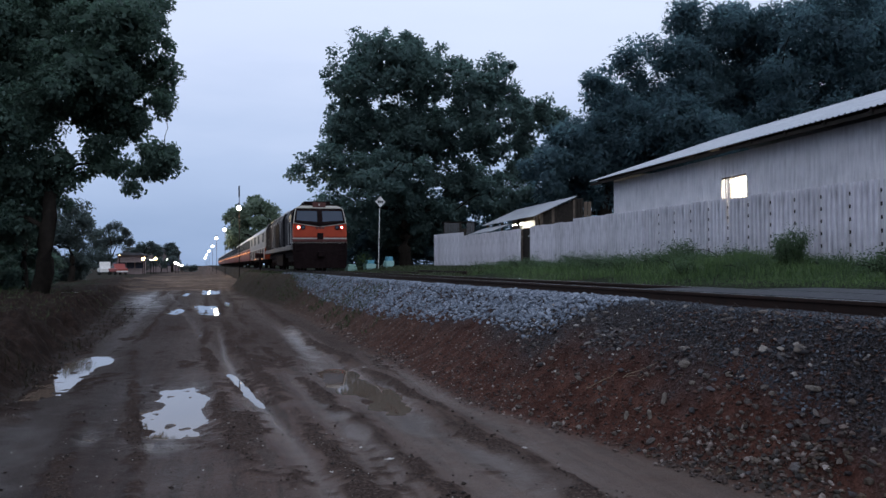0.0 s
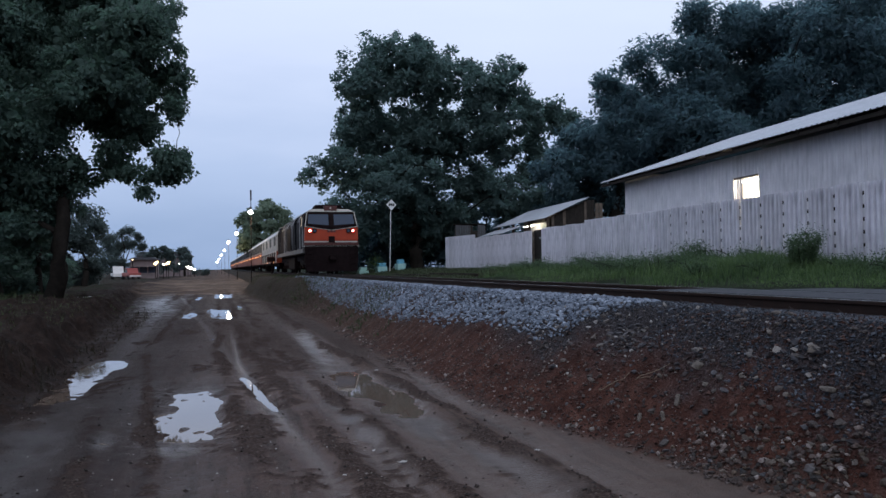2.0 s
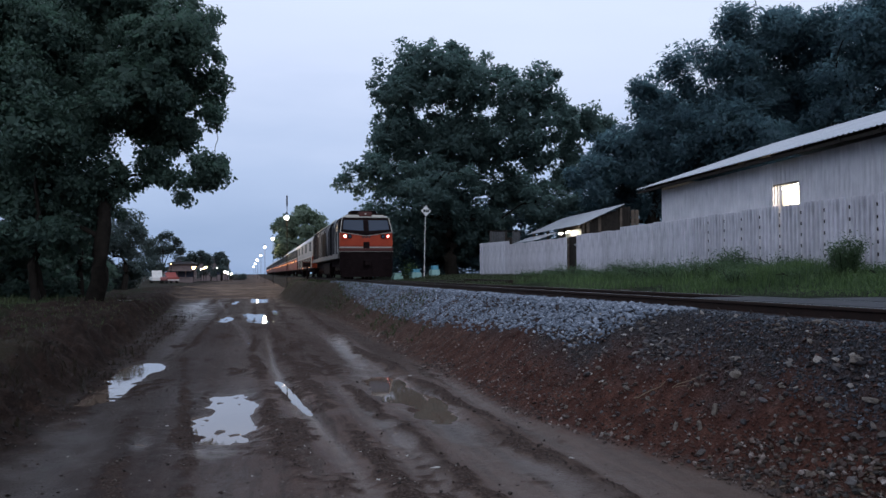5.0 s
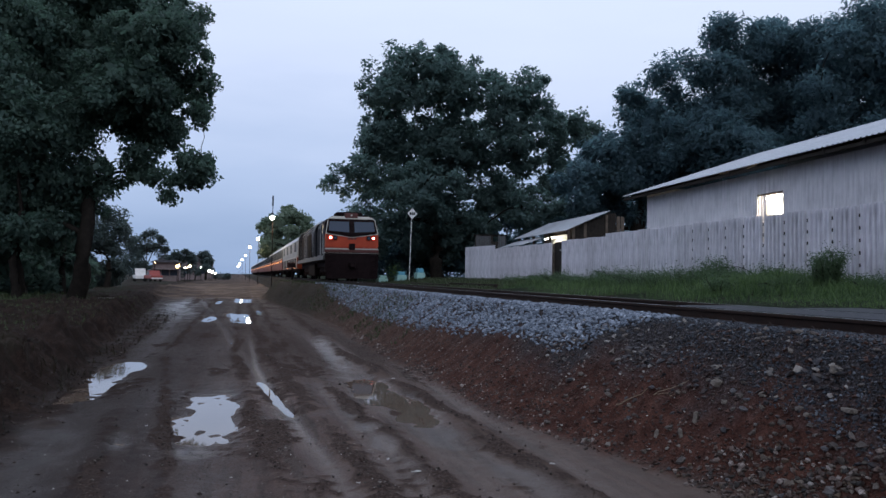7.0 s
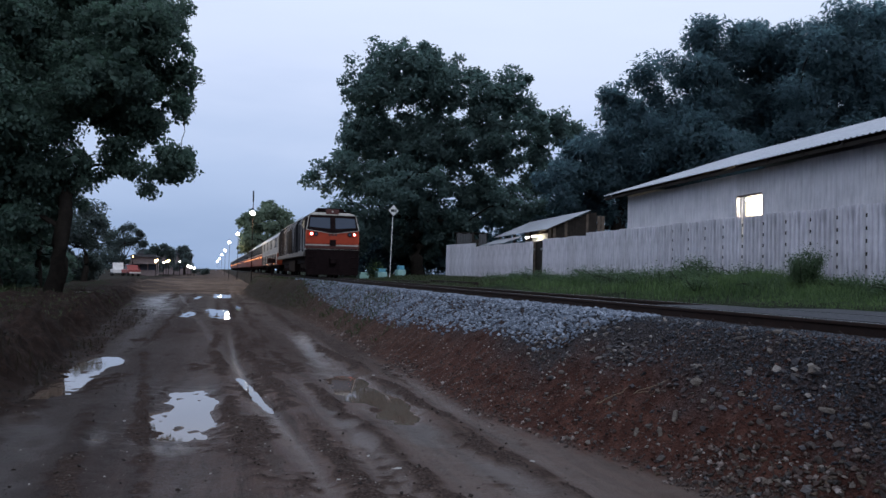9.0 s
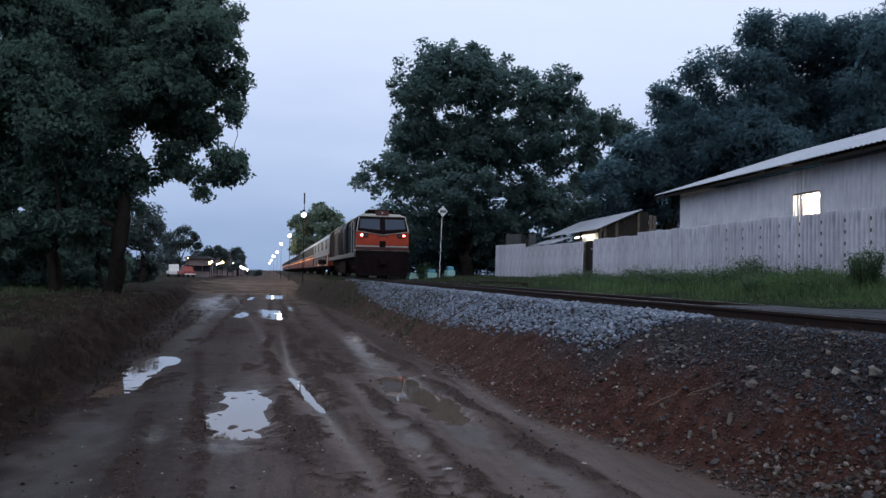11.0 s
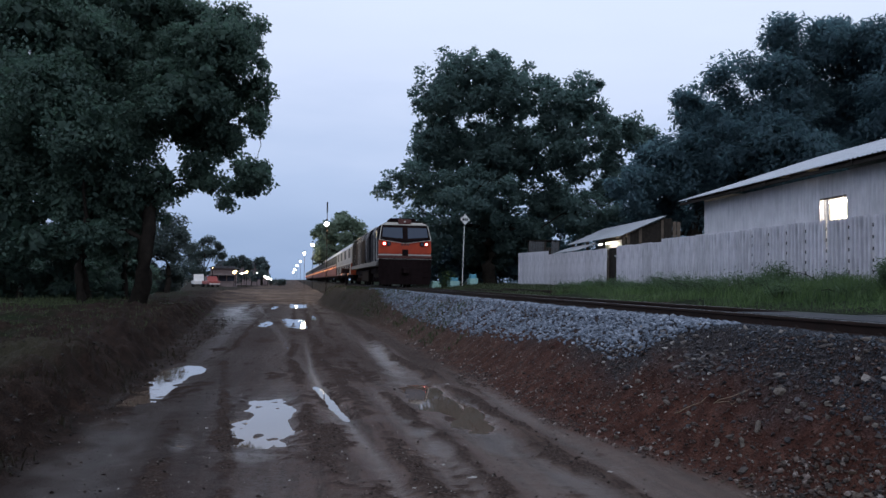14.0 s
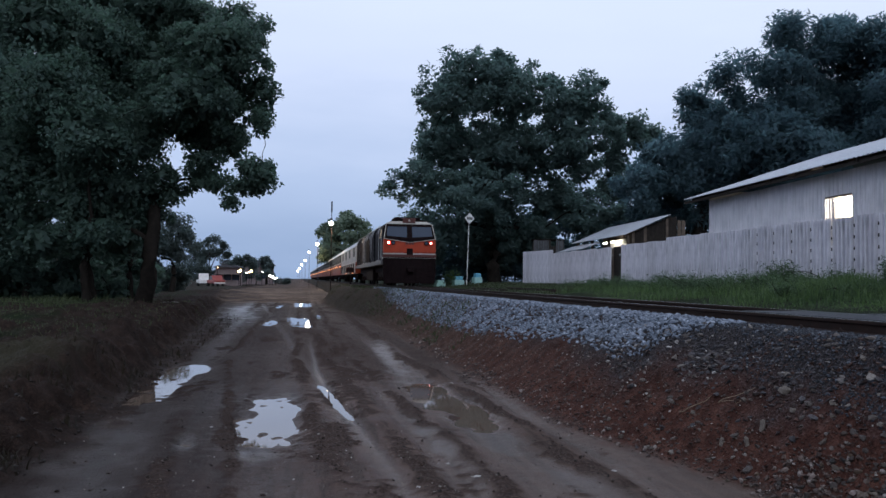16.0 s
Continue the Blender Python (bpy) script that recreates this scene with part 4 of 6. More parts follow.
    rod(tube, (0.40, w0 + 0.5, 2.90), (0.40, w1 + 0.3, 2.90), 0.03, n=12)
    part("lamp_tube", tube, "tube", h, "glowing white fluorescent lamp")
    # white screen added close behind the opening to catch the lamp and glow
    part("glow_screen", boxed(0.72, 0.76, w0 - 1.5, w1 + 2.0, 0.1, 3.5), "whitepaint", h, "white screen added so that the lamp fills the opening")
    inner = bpy.data.lights.new("hall_lamp", "POINT")
    inner.energy, inner.color, inner.shadow_soft_size = 110, (1.0, 0.9, 0.68), 0.15
    lo_ = new("hall_lamp", inner)
    lo_.matrix_world = h.matrix_basis @ Matrix.Translation((0.36, (w0 + w1) / 2 + 0.45, 2.70))


hall()


def lean_to():
    # stands askew to the line like the hall; x away from the line, y along it
    s = empty("lean_to_shed", pose(16.1, 39.1, 1.45, 0, 0, -4.6), "small timber lean-to with a sloping sheet roof", "shed")
    a = math.radians(24)
    for y0, y1 in ((-0.35, 3.2), (3.22, 6.8), (6.82, 10.4)):
        bm = boxed(-0.25, 2.35, y0, y1, 0.0, 0.03, 0.004)
        bmesh.ops.rotate(bm, verts=bm.verts, cent=(0, 0, 0), matrix=Matrix.Rotation(-a, 3, "Y"))
        bmesh.ops.translate(bm, verts=bm.verts, vec=(0, 0, 2.72))
        part("roof", bm, "roofsheet", s, "sloping pale sheet roof")
    bm = boxed(-0.9, 0.4, 4.5, 10.5, 0, 0.03)
    bmesh.ops.rotate(bm, verts=bm.verts, cent=(0, 0, 0), matrix=Matrix.Rotation(-a * 0.8, 3, "Y"))
    bmesh.ops.translate(bm, verts=bm.verts, vec=(-0.3, 0, 2.36))
    part("roof", bm, "roofsheet", s, "lower sheet of the roof")
    g = random.Random(5)
    for i in range(15):
        x = 0.25 + i * 0.155
        top = 2.70 + min(x, 2.1) * 0.43
        part("wall_board", boxed(x, x + 0.145, -0.02 + 0.012 * g.random(), 0.02, 0, top - 0.04 * g.random()), "timber" if i in (0, 4) else "darktimber", s)
    for x in (2.6, 2.82):
        part("wall_board", boxed(x, x + 0.18, -0.05, 0.0, 0, 3.42), "timber", s)
    for y in (0.0, 3.3, 6.6, 10.0):
        part("post", boxed(0.0, 0.12, y - 0.06, y + 0.06, -0.2, 2.66), "timber", s)
        part("post", boxed(2.0, 2.12, y - 0.06, y + 0.06, -0.2, 3.5), "timber", s)
    part("back_wall", boxed(2.12, 2.18, 0.0, 11.5, 0, 3.4), "timber", s, "lamp-lit timber inner wall")
    # board added beside the lamp to make the overbright patch below the eave
    part("bright_patch_board", boxed(1.78, 1.81, 5.6, 9.2, 1.6, 2.78), "whitepaint", s, "pale board added to give the bright patch under the roof")
    bm = bmesh.new()
    rod(bm, (1.3, 6.4, 2.62), (1.2, 8.2, 2.58), 0.03, n=10)
    part("lamp_tube", bm, "tube", s, "glowing strip lamp under the roof")
    li = bpy.data.lights.new("shed_lamp", "POINT")
    li.energy, li.color, li.shadow_soft_size = 15, (1.0, 0.9, 0.68), 0.1
    new("shed_lamp", li).matrix_world = s.matrix_basis @ Matrix.Translation((1.4, 7.2, 2.45))


lean_to()


def hut():
    s = empty("timber_hut", pose(14.35, 49.8, 1.4, 0, 0, -15), "low weathered timber hut behind the fence", "shed")
    g = random.Random(8)
    for i in range(12):
        x = i * 0.155
        part("wall_board", boxed(x, x + 0.147, 0.0, 0.03 + 0.012 * g.random(), 0, 2.86 + 0.05 * g.random() - (0.35 if i in (7, 8) else 0)), "concrete" if i not in (6, 7, 8) else "darktimber", s)
    part("side_wall", boxed(-0.03, 0.0, 0.0, 2.2, 0, 2.8), "darktimber", s)
    part("side_wall", boxed(1.86, 1.89, 0.0, 2.2, 0, 2.8), "darktimber", s)
    part("roof", boxed(-0.15, 2.0, 0.06, 2.4, 2.94, 2.97), "darktimber", s)


hut()


# ---------------------------------------------------------------- train
CX = RAIL_X + GAUGE / 2


def body_prof(half, z0, z1, chamfer, roof):
    """Carbody section: upright sides, rounded shoulders, crowned roof."""
    return [(-half, z0), (half, z0), (half, z1 - chamfer), (half - 0.12, z1 - chamfer * 0.45), (half - 0.45, z1 - 0.06), (0, z1 + roof),
            (-half + 0.45, z1 - 0.06), (-half + 0.12, z1 - chamfer * 0.45), (-half, z1 - chamfer)]


def wheelset(parent, y, r=0.42):
    for sx in (-1, 1):
        bm = bmesh.new()
        rod(bm, (sx * 0.54 - 0.05, y, r), (sx * 0.54 + 0.05, y, r), r, n=20)
        rod(bm, (sx * 0.48 - 0.012, y, r), (sx * 0.48 + 0.012, y, r), r + 0.03, n=20)
        part("wheel", bm, "dark", parent)


def bogie(parent, y, axles, half=1.0):
    bm = bmesh.new()
    L = axles[-1] - axles[0]
    for sx in (-1, 1):
        box(bm, sx * half - 0.07, sx * half + 0.07, y - L / 2 - 0.5, y + L / 2 + 0.5, 0.48, 0.72, 0.02)
        for a in axles:
            box(bm, sx * half - 0.12, sx * half + 0.12, y + a - 0.15, y + a + 0.15, 0.28, 0.56, 0.02)
    box(bm, -half, half, y - 0.2, y + 0.2, 0.5, 0.75)
    part("bogie_frame", bm, "dark", parent)
    for a in axles:
        wheelset(parent, y + a)


def locomotive():
    t = empty("diesel_locomotive", pose(CX, 43.1, RAIL_Z), "orange and grey diesel locomotive, standing with red marker lamps lit", "locomotive")
    W, L = 1.40, 20.8
    # long body behind the cab
    part("body", extrude_profile(bmesh.new(), body_prof(W, 1.30, 3.52, 0.55, 0.10), 2.6, L - 0.5), "streaked", t, "soot-streaked grey body side")
    part("cab_shell", extrude_profile(bmesh.new(), [(-W, 1.30), (W, 1.30), (W, 2.97), (-W, 2.97)], 0.42, 2.6), "streaked", t, "soot-streaked grey cab side")
    part("cab_roof", extrude_profile(bmesh.new(), [(-W, 2.97), (W, 2.97)] + body_prof(W, 1.30, 3.52, 0.55, 0.10)[3:8], 0.44, 2.6), "dark", t, "sooty dark cab roof")
    # raked front: lower nose, windscreen band, roof brow
    def front(z0, y0, z1, y1, half0, half1, mat, name, label="", d=0.30):
        bm = bmesh.new()
        v = [bm.verts.new(p) for p in ((-half0, y0, z0), (half0, y0, z0), (half1, y1, z1), (-half1, y1, z1),
                                       (-half0, y0 + d, z0), (half0, y0 + d, z0), (half1, y1 + d, z1), (-half1, y1 + d, z1))]
        for q in ((0, 1, 2, 3), (5, 4, 7, 6), (4, 0, 3, 7), (1, 5, 6, 2), (3, 2, 6, 7), (4, 5, 1, 0)):
            bm.faces.new([v[i] for i in q])
        bmesh.ops.bevel(bm, geom=list(bm.edges), offset=0.025, segments=2, affect="EDGES")
        return part(name, bm, mat, t, label)
    front(1.78, 0.0, 2.50, 0.06, W, W - 0.02, "orange", "nose", "orange nose panel", 0.5)
    front(1.52, 0.0, 1.66, 0.0, W + 0.02, W + 0.02, "maroon", "lower_band", "dark red band", 0.5)
    front(1.66, -0.012, 1.73, -0.012, W, W, "cream", "stripe", "cream stripe", 0.4)
    front(1.73, 0.0, 1.785, 0.0, W, W, "orange", "nose", "", 0.5)
    front(1.44, -0.02, 1.50, -0.02, W + 0.04, W + 0.04, "cream", "footplate_edge", "pale worn edge of the footplate", 0.5)
    front(2.48, 0.05, 3.28, 0.36, W - 0.02, W - 0.16, "dark", "windscreen_surround", "black windscreen surround", 0.4)
    front(3.28, 0.34, 3.46, 0.46, W - 0.15, W - 0.45, "cream", "brow", "cream brow above the windscreen", 0.4)
    for sx in (-1, 1):
        bm = bmesh.new()
        pts = [(sx * 0.14, 2.56), (sx * 1.22, 2.64), (sx * 1.16, 3.14), (sx * 0.14, 3.14)]
        rake = lambda z: 0.05 + (z - 2.48) * 0.3875
        f = [bm.verts.new((x, rake(z) - 0.030, z)) for x, z in pts]
        b = [bm.verts.new((x, rake(z) + 0.02, z)) for x, z in pts]
        bm.faces.new(f if sx > 0 else f[::-1])
        for i in range(4):
            bm.faces.new((f[i], b[i], b[(i + 1) % 4], f[(i + 1) % 4]))
        bmesh.ops.recalc_face_normals(bm, faces=bm.faces)
        part("windscreen", bm, "glass", t, "dark sloping windscreen pane")
        bm = bmesh.new()
        rod(bm, (sx * (W - 0.03), 0.03, 2.48), (sx * (W - 0.17), 0.34, 3.28), 0.022, n=8)
        part("corner_trim", bm, "cream", t, "cream corner line")
        bm = bmesh.new()
        rod(bm, (sx * 1.37, 0.02, 2.49), (sx * 0.02, 0.02, 2.30), 0.017, n=8)
        part("nose_line", bm, "cream", t, "cream V line on the nose")
        for dx, mat in ((1.12, "lamp_core"), (0.88, "dark")):
            bm = bmesh.new()
            rod(bm, (sx * dx, 0.08, 2.27), (sx * dx, -0.05, 2.27), 0.115, n=16)
            rim = part("headlamp", bm, "dark", t, "round lamp housing")
            bm = bmesh.new()
            rod(bm, (sx * dx, 0.0, 2.27), (sx * dx, -0.062, 2.27), (0.060 if sx < 0 else 0.048) if mat == "lamp_core" else 0.075, n=16)
            if mat == "lamp_core":
                # this ring paints the red halo round the lit lamp
                ring = rod(bmesh.new(), (sx * dx, 0.0, 2.27), (sx * dx, -0.058, 2.27), 0.10 if sx < 0 else 0.085, n=16)
                part("halo_ring", ring or bm, "lamp_halo", rim, "glowing ring drawing the red halo round the lamp")
            part("lens", bm, "lamp_core" if mat == "lamp_core" else "glass", rim, "glowing red-white lamp" if mat == "lamp_core" else "unlit lamp glass")
        bm = bmesh.new()
        for q in range(4):
            rod(bm, (sx * 1.30, -0.10, 0.55 + q * 0.26), (sx * 0.95, -0.10, 0.55 + q * 0.26), 0.02, n=6)
        rod(bm, (sx * 1.30, -0.10, 0.4), (sx * 1.30, -0.10, 1.45), 0.02, n=6)
        part("step_ladder", bm, "dark", t)
        bm = bmesh.new()
        rod(bm, (sx * 1.43, 1.0, 1.45), (sx * 1.43, 1.0, 2.6), 0.02, n=6)
        part("handrail", bm, "steel", t)
        part("handrail", rod(bmesh.new(), (sx * 1.43, 2.3, 1.45), (sx * 1.43, 2.3, 2.6), 0.02, n=6), "steel", t)
        part("cab_side_window", boxed(sx * 1.385 if sx > 0 else -1.412, 1.412 if sx > 0 else -1.385, 0.95, 1.85, 2.55, 3.05, 0.01), "coachglass", t)
    bm = bmesh.new()
    tri = [(-1.34, 2.50), (0.0, 2.31), (1.34, 2.50)]
    f = [bm.verts.new((x, 0.012 if z > 2.4 else 0.0, z)) for x, z in tri]
    b = [bm.verts.new((x, 0.08, z)) for x, z in tri]
    bm.faces.new(f)
    for i in range(3):
        bm.faces.new((f[i], b[i], b[(i + 1) % 3], f[(i + 1) % 3]))
    bmesh.ops.recalc_face_normals(bm, faces=bm.faces)
    part("windscreen_skirt", bm, "dark", t, "black V under the windscreen")
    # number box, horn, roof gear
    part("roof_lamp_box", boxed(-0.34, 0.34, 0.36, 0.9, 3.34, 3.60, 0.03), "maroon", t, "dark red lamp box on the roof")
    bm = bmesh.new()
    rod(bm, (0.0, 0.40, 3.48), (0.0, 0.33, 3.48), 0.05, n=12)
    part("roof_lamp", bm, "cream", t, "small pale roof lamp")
    for i, x in enumerate((-0.16, 0.0, 0.16)):
        part("lettering_bar", boxed(x - 0.06, x + 0.06, -0.015 + 0.04, 0.06, 2.18, 2.30), "maroon", t)
    part("air_hose_box", boxed(-0.16, 0.16, -0.06, 0.05, 1.66, 1.98, 0.02), "dark", t)
    part("roof_pack", boxed(-0.7, 0.7, 1.2, 2.6, 3.56, 3.72, 0.06), "dark", t)
    for y0 in (4.2, 9.0, 14.0, 17.5):
        part("roof_fan", lathe(bmesh.new(), [(0.55, 3.5), (0.55, 3.72), (0.48, 3.76)], 16, Matrix.Translation((0, y0, 0))), "dark", t)
    # side doors and ribs
    for y0, y1, m in ((2.9, 4.2, "sootgrey"), (4.25, 5.5, "streaked"), (5.55, 6.9, "sootgrey"), (6.95, 8.3, "streaked"), (8.35, 9.6, "dark"), (9.65, 10.9, "dark"),
                      (10.95, 12.2, "sootgrey"), (12.25, 13.6, "streaked"), (13.65, 14.9, "sootgrey"), (14.95, 16.4, "dark"), (16.45, 18.0, "streaked"), (18.05, 19.9, "dark")):
        for sx in (-1, 1):
            door = part("side_door", boxed(min(sx * 1.398, sx * 1.425), max(sx * 1.398, sx * 1.425), y0, y1, 1.42, 2.86, 0.01), m, t)
            for z in (1.7, 2.1, 2.5) if m != "dark" else (1.6, 1.8, 2.0, 2.2, 2.4, 2.6):
                part("louvre", boxed(min(sx * 1.42, sx * 1.44), max(sx * 1.42, sx * 1.44), y0 + 0.12, y1 - 0.12, z, z + 0.05), m, door)
    # rods added to draw the sky glint that runs along the roof edges
    for sx in (-1, 1):
        part("roof_glint_rod", rod(bmesh.new(), (sx * 1.30, 2.8, 3.30), (sx * 1.30, L - 0.6, 3.30), 0.02, n=6), "steel", t, "thin rod added for the bright sky glint on the roof edge")
    part("walkway", boxed(-1.46, 1.46, 0.5, L - 0.3, 1.12, 1.36, 0.02), "sill", t, "grey sill beam along the frame")
    part("underframe", boxed(-1.1, 1.1, 0.4, L - 0.4, 0.75, 1.15), "dark", t)
    part("fuel_tank", boxed(-1.25, 1.25, 7.8, 12.4, 0.25, 1.0, 0.08), "dark", t)
    part("pilot", extrude_profile(bmesh.new(), [(-1.40, 0.70), (-1.40, 1.5), (1.40, 1.5), (1.40, 0.70), (1.33, 0.14), (-1.33, 0.14)][::-1], 0.0, 0.12), "dark", t, "sooty black front beam and pilot")
    for sx in (-1, 1):
        for q in range(3):
            part("pilot_bar", boxed(sx * (0.35 + 0.28 * q) - 0.03, sx * (0.35 + 0.28 * q) + 0.03, -0.03, 0.02, 0.25, 0.9), "dark", t)
    part("coupler", boxed(-0.16, 0.16, -0.45, 0.1, 0.72, 1.02, 0.05), "dark", t)
    bogie(t, 4.0, (-1.7, 0.0, 1.7))
    bogie(t, 16.4, (-1.7, 0.0, 1.7))


locomotive()


def coach(first, y0, L, label, upper, lower, generator=False):
    t = empty("railway_coach", pose(CX, y0, RAIL_Z), label, "coach", "coaches behind the locomotive")
    W, split = 1.40, 1.68 if generator else 2.0
    part("lower_body", extrude_profile(bmesh.new(), [(-W, 0.78), (W, 0.78), (W, split), (-W, split)], 0, L), lower, t, "orange lower body side")
    part("upper_body", extrude_profile(bmesh.new(), body_prof(W - 0.004, split, 3.02, 0.10, -0.06), 0, L), upper, t)
    part("roof", extrude_profile(bmesh.new(), [(-W + 0.01, 2.95), (W - 0.01, 2.95), (W - 0.10, 3.22), (W - 0.45, 3.42), (0, 3.57), (-W + 0.45, 3.42), (-W + 0.10, 3.22)], -0.05, L + 0.05), "coachroof", t, "pale roof with the sky's sheen in its colour")
    part("stripe", boxed(-W - 0.008, W + 0.008, 0.02, L - 0.02, split - 0.03, split + 0.03), "cream", t, "thin cream stripe")
    part("end_gangway", boxed(-0.5, 0.5, -0.35, 0.02, 1.0, 3.2, 0.05), "dark", t)
    n = 4 if generator else 11
    step_ = L / n
    for i in range(n):
        for sx in (-1, 1):
            a = (i + 0.22) * step_
            w = step_ * (0.35 if generator else 0.6)
            wf = part("window", boxed(min(sx * 1.39, sx * 1.416), max(sx * 1.39, sx * 1.416), a, a + w, 2.15, 2.85, 0.012), "grime" if not generator else "dark", t)
            part("pane", boxed(min(sx * 1.40, sx * 1.422), max(sx * 1.40, sx * 1.422), a + 0.05, a + w - 0.05, 2.20, 2.80), "coachglass", wf)
    if generator:
        for i in range(8):
            for sx in (-1, 1):
                a = 0.35 + i * 2.8
                part("louvre", boxed(min(sx * 1.40, sx * 1.43), max(sx * 1.40, sx * 1.43), a + 0.4, a + 2.3, 0.90, 1.6), "dark", t)
                part("side_post", boxed(min(sx * 1.40, sx * 1.45), max(sx * 1.40, sx * 1.45), a, a + 0.28, 0.80, 1.64), "cream", t, "pale upright between the louvres")
    # emissive strips stand in for station lamplight reflected by the orange side
    for i in range(2 if generator else 4):
        a = (3.0 + 9.0 * i) if generator else (1.5 + 5.6 * i + 0.9 * (i % 2))
        w = 1.1 if generator else 1.3 + 0.5 * (i % 3)
        z = 0.80 if generator else 1.62
        part("lamplight_glint", boxed(-W - 0.02, -W + 0.01, a, a + w, z, z + (0.2 if generator else 0.12), 0.02), "glint_amber", t, "glowing amber strip standing in for lamplight on the side")
    part("underframe", boxed(-1.15, 1.15, 0.5, L - 0.5, 0.62, 1.02), "dark", t)
    bogie(t, 3.2, (-1.1, 1.1))
    bogie(t, L - 3.2, (-1.1, 1.1))
    return t


gen = coach(True, 64.9, 22.8, "pale grey baggage van with an orange lower side", "vangrey", "coachred", True)
pas = coach(False, 88.6, 22.6, "passenger coach, dark window band over orange side", "grime", "coachred")
for i in range(1, 11):
    copy_thing(pas, pose(CX, 88.6 + 23.4 * i, RAIL_Z))


# ---------------------------------------------------------------- station lamps, signs
def lamp_post(x, y, h, mast=0.0, first=False):
    z = z_at(x, y)
    t = empty("station_lamp", pose(x, y, z), "lit station lamp on a slim grey pole", "street lamp", "station lamps")
    bm = bmesh.new()
    rod(bm, (0, 0, -0.3), (0, 0, h + mast), 0.030, 0.024, 10)
    part("pole", bm, "dark", t)
    bm = bmesh.new()
    rod(bm, (0, 0, h), (-0.05, -0.55, h + 0.1), 0.035, n=8)
    part("arm", bm, "dark", t)
    k = 0.12 + 0.0007 * y
    part("hood", lathe(bmesh.new(), [(0.04, 0.30), (0.10, 0.24), (0.12, 0.20)][::-1], 16, Matrix.Translation((-0.05, -0.6, h + 0.01 + 0.0009 * y))), "dark", t)
    bm = bmesh.new()
    bmesh.ops.create_icosphere(bm, subdivisions=2, radius=k)
    bmesh.ops.transform(bm, matrix=Matrix.Translation((-0.05, -0.6, h)) @ Matrix.Diagonal((1.05, 1, 0.95, 1)), verts=bm.verts)
    part("bulb", bm, "lamp_white", t, "glowing white lamp", True)
    if mast:
        part("mast_box", boxed(-0.05, 0.05, -0.05, 0.05, h + mast - 0.75, h + mast, 0.02), "dark", t)
    if y < 125:
        li = bpy.data.lights.new("station_lamp_light", "POINT")
        li.energy, li.color, li.shadow_soft_size = 280 if y < 70 else 300, (1.0, 0.78, 0.50), 0.3
        o = new("station_lamp_light", li)
        o.location = (x - 0.05, y - 0.65, z + h - 0.5)


for x, y, top, mast in ((2.14, 58.9, 5.63, 1.6), (1.89, 93.7, 5.6, 0.0), (1.31, 124.1, 5.63, 0.0), (1.0, 166.8, 5.33, 0.0), (0.46, 213.8, 5.23, 0.0), (-0.12, 266.0, 4.87, 0.0), (-0.77, 323.4, 4.49, 0.0)):
    lamp_post(x, y, top - z_at(x, y), mast)


def diamond_sign():
    x, y = 9.58, 47.2
    z = z_at(x, y)
    t = empty("diamond_sign", pose(x, y, z, 0, 1.6, 10), "white diamond railway sign on a thin white pole", "sign")
    top = 5.33 - z
    bm = bmesh.new()
    rod(bm, (0, 0, -0.2), (0, 0, top), 0.024, n=10)
    part("pole", bm, "signwhite", t)
    s = 0.36
    for off, sc, mat, nm in ((0, 1.0, "black", "board_edge"), (-0.012, 0.9, "signwhite", "board")):
        bm = bmesh.new()
        pr = [(0, -s * sc), (s * sc * 0.95, 0), (0, s * sc), (-s * sc * 0.95, 0)]
        bm = extrude_profile(bm, [(a, top + 0.02 + b) for a, b in pr], -0.075 + off, -0.05 + off)
        part(nm, bm, mat, t)
    for i, (x0, x1) in enumerate(((-0.17, -0.06), (-0.03, 0.06), (0.09, 0.18))):
        part("lettering_bar", boxed(x0, x1, -0.094, -0.086, top - 0.06, top + 0.10), "black", t)


diamond_sign()


def planter(x, y, w, h, mat, plant, label):
    z = z_at(x, y)
    t = empty("planter", pose(x, y, z, 0, 0, 8), label, "planter", "painted planters by the line")
    part("pot", boxed(-w / 2, w / 2, -w / 2, w / 2, -0.1, h * 0.62, 0.03), mat, t)
    part("upper_pot", boxed(-w / 2 + 0.1, w / 2 - 0.06, -w / 2 + 0.1, w / 2 - 0.06, h * 0.62, h, 0.03), "blue" if mat == "aqua" else mat, t)
    if plant:
        g = np.random.default_rng(int(x * 10))
        c = g.normal(0, 1, (260, 3)) * (0.22, 0.22, 0.25) + (-0.42, 0, h * 0.9)
        tagged(leaf_mesh("plant", c, 0.10, 0.2, "grass", t, g), kind="stuff")


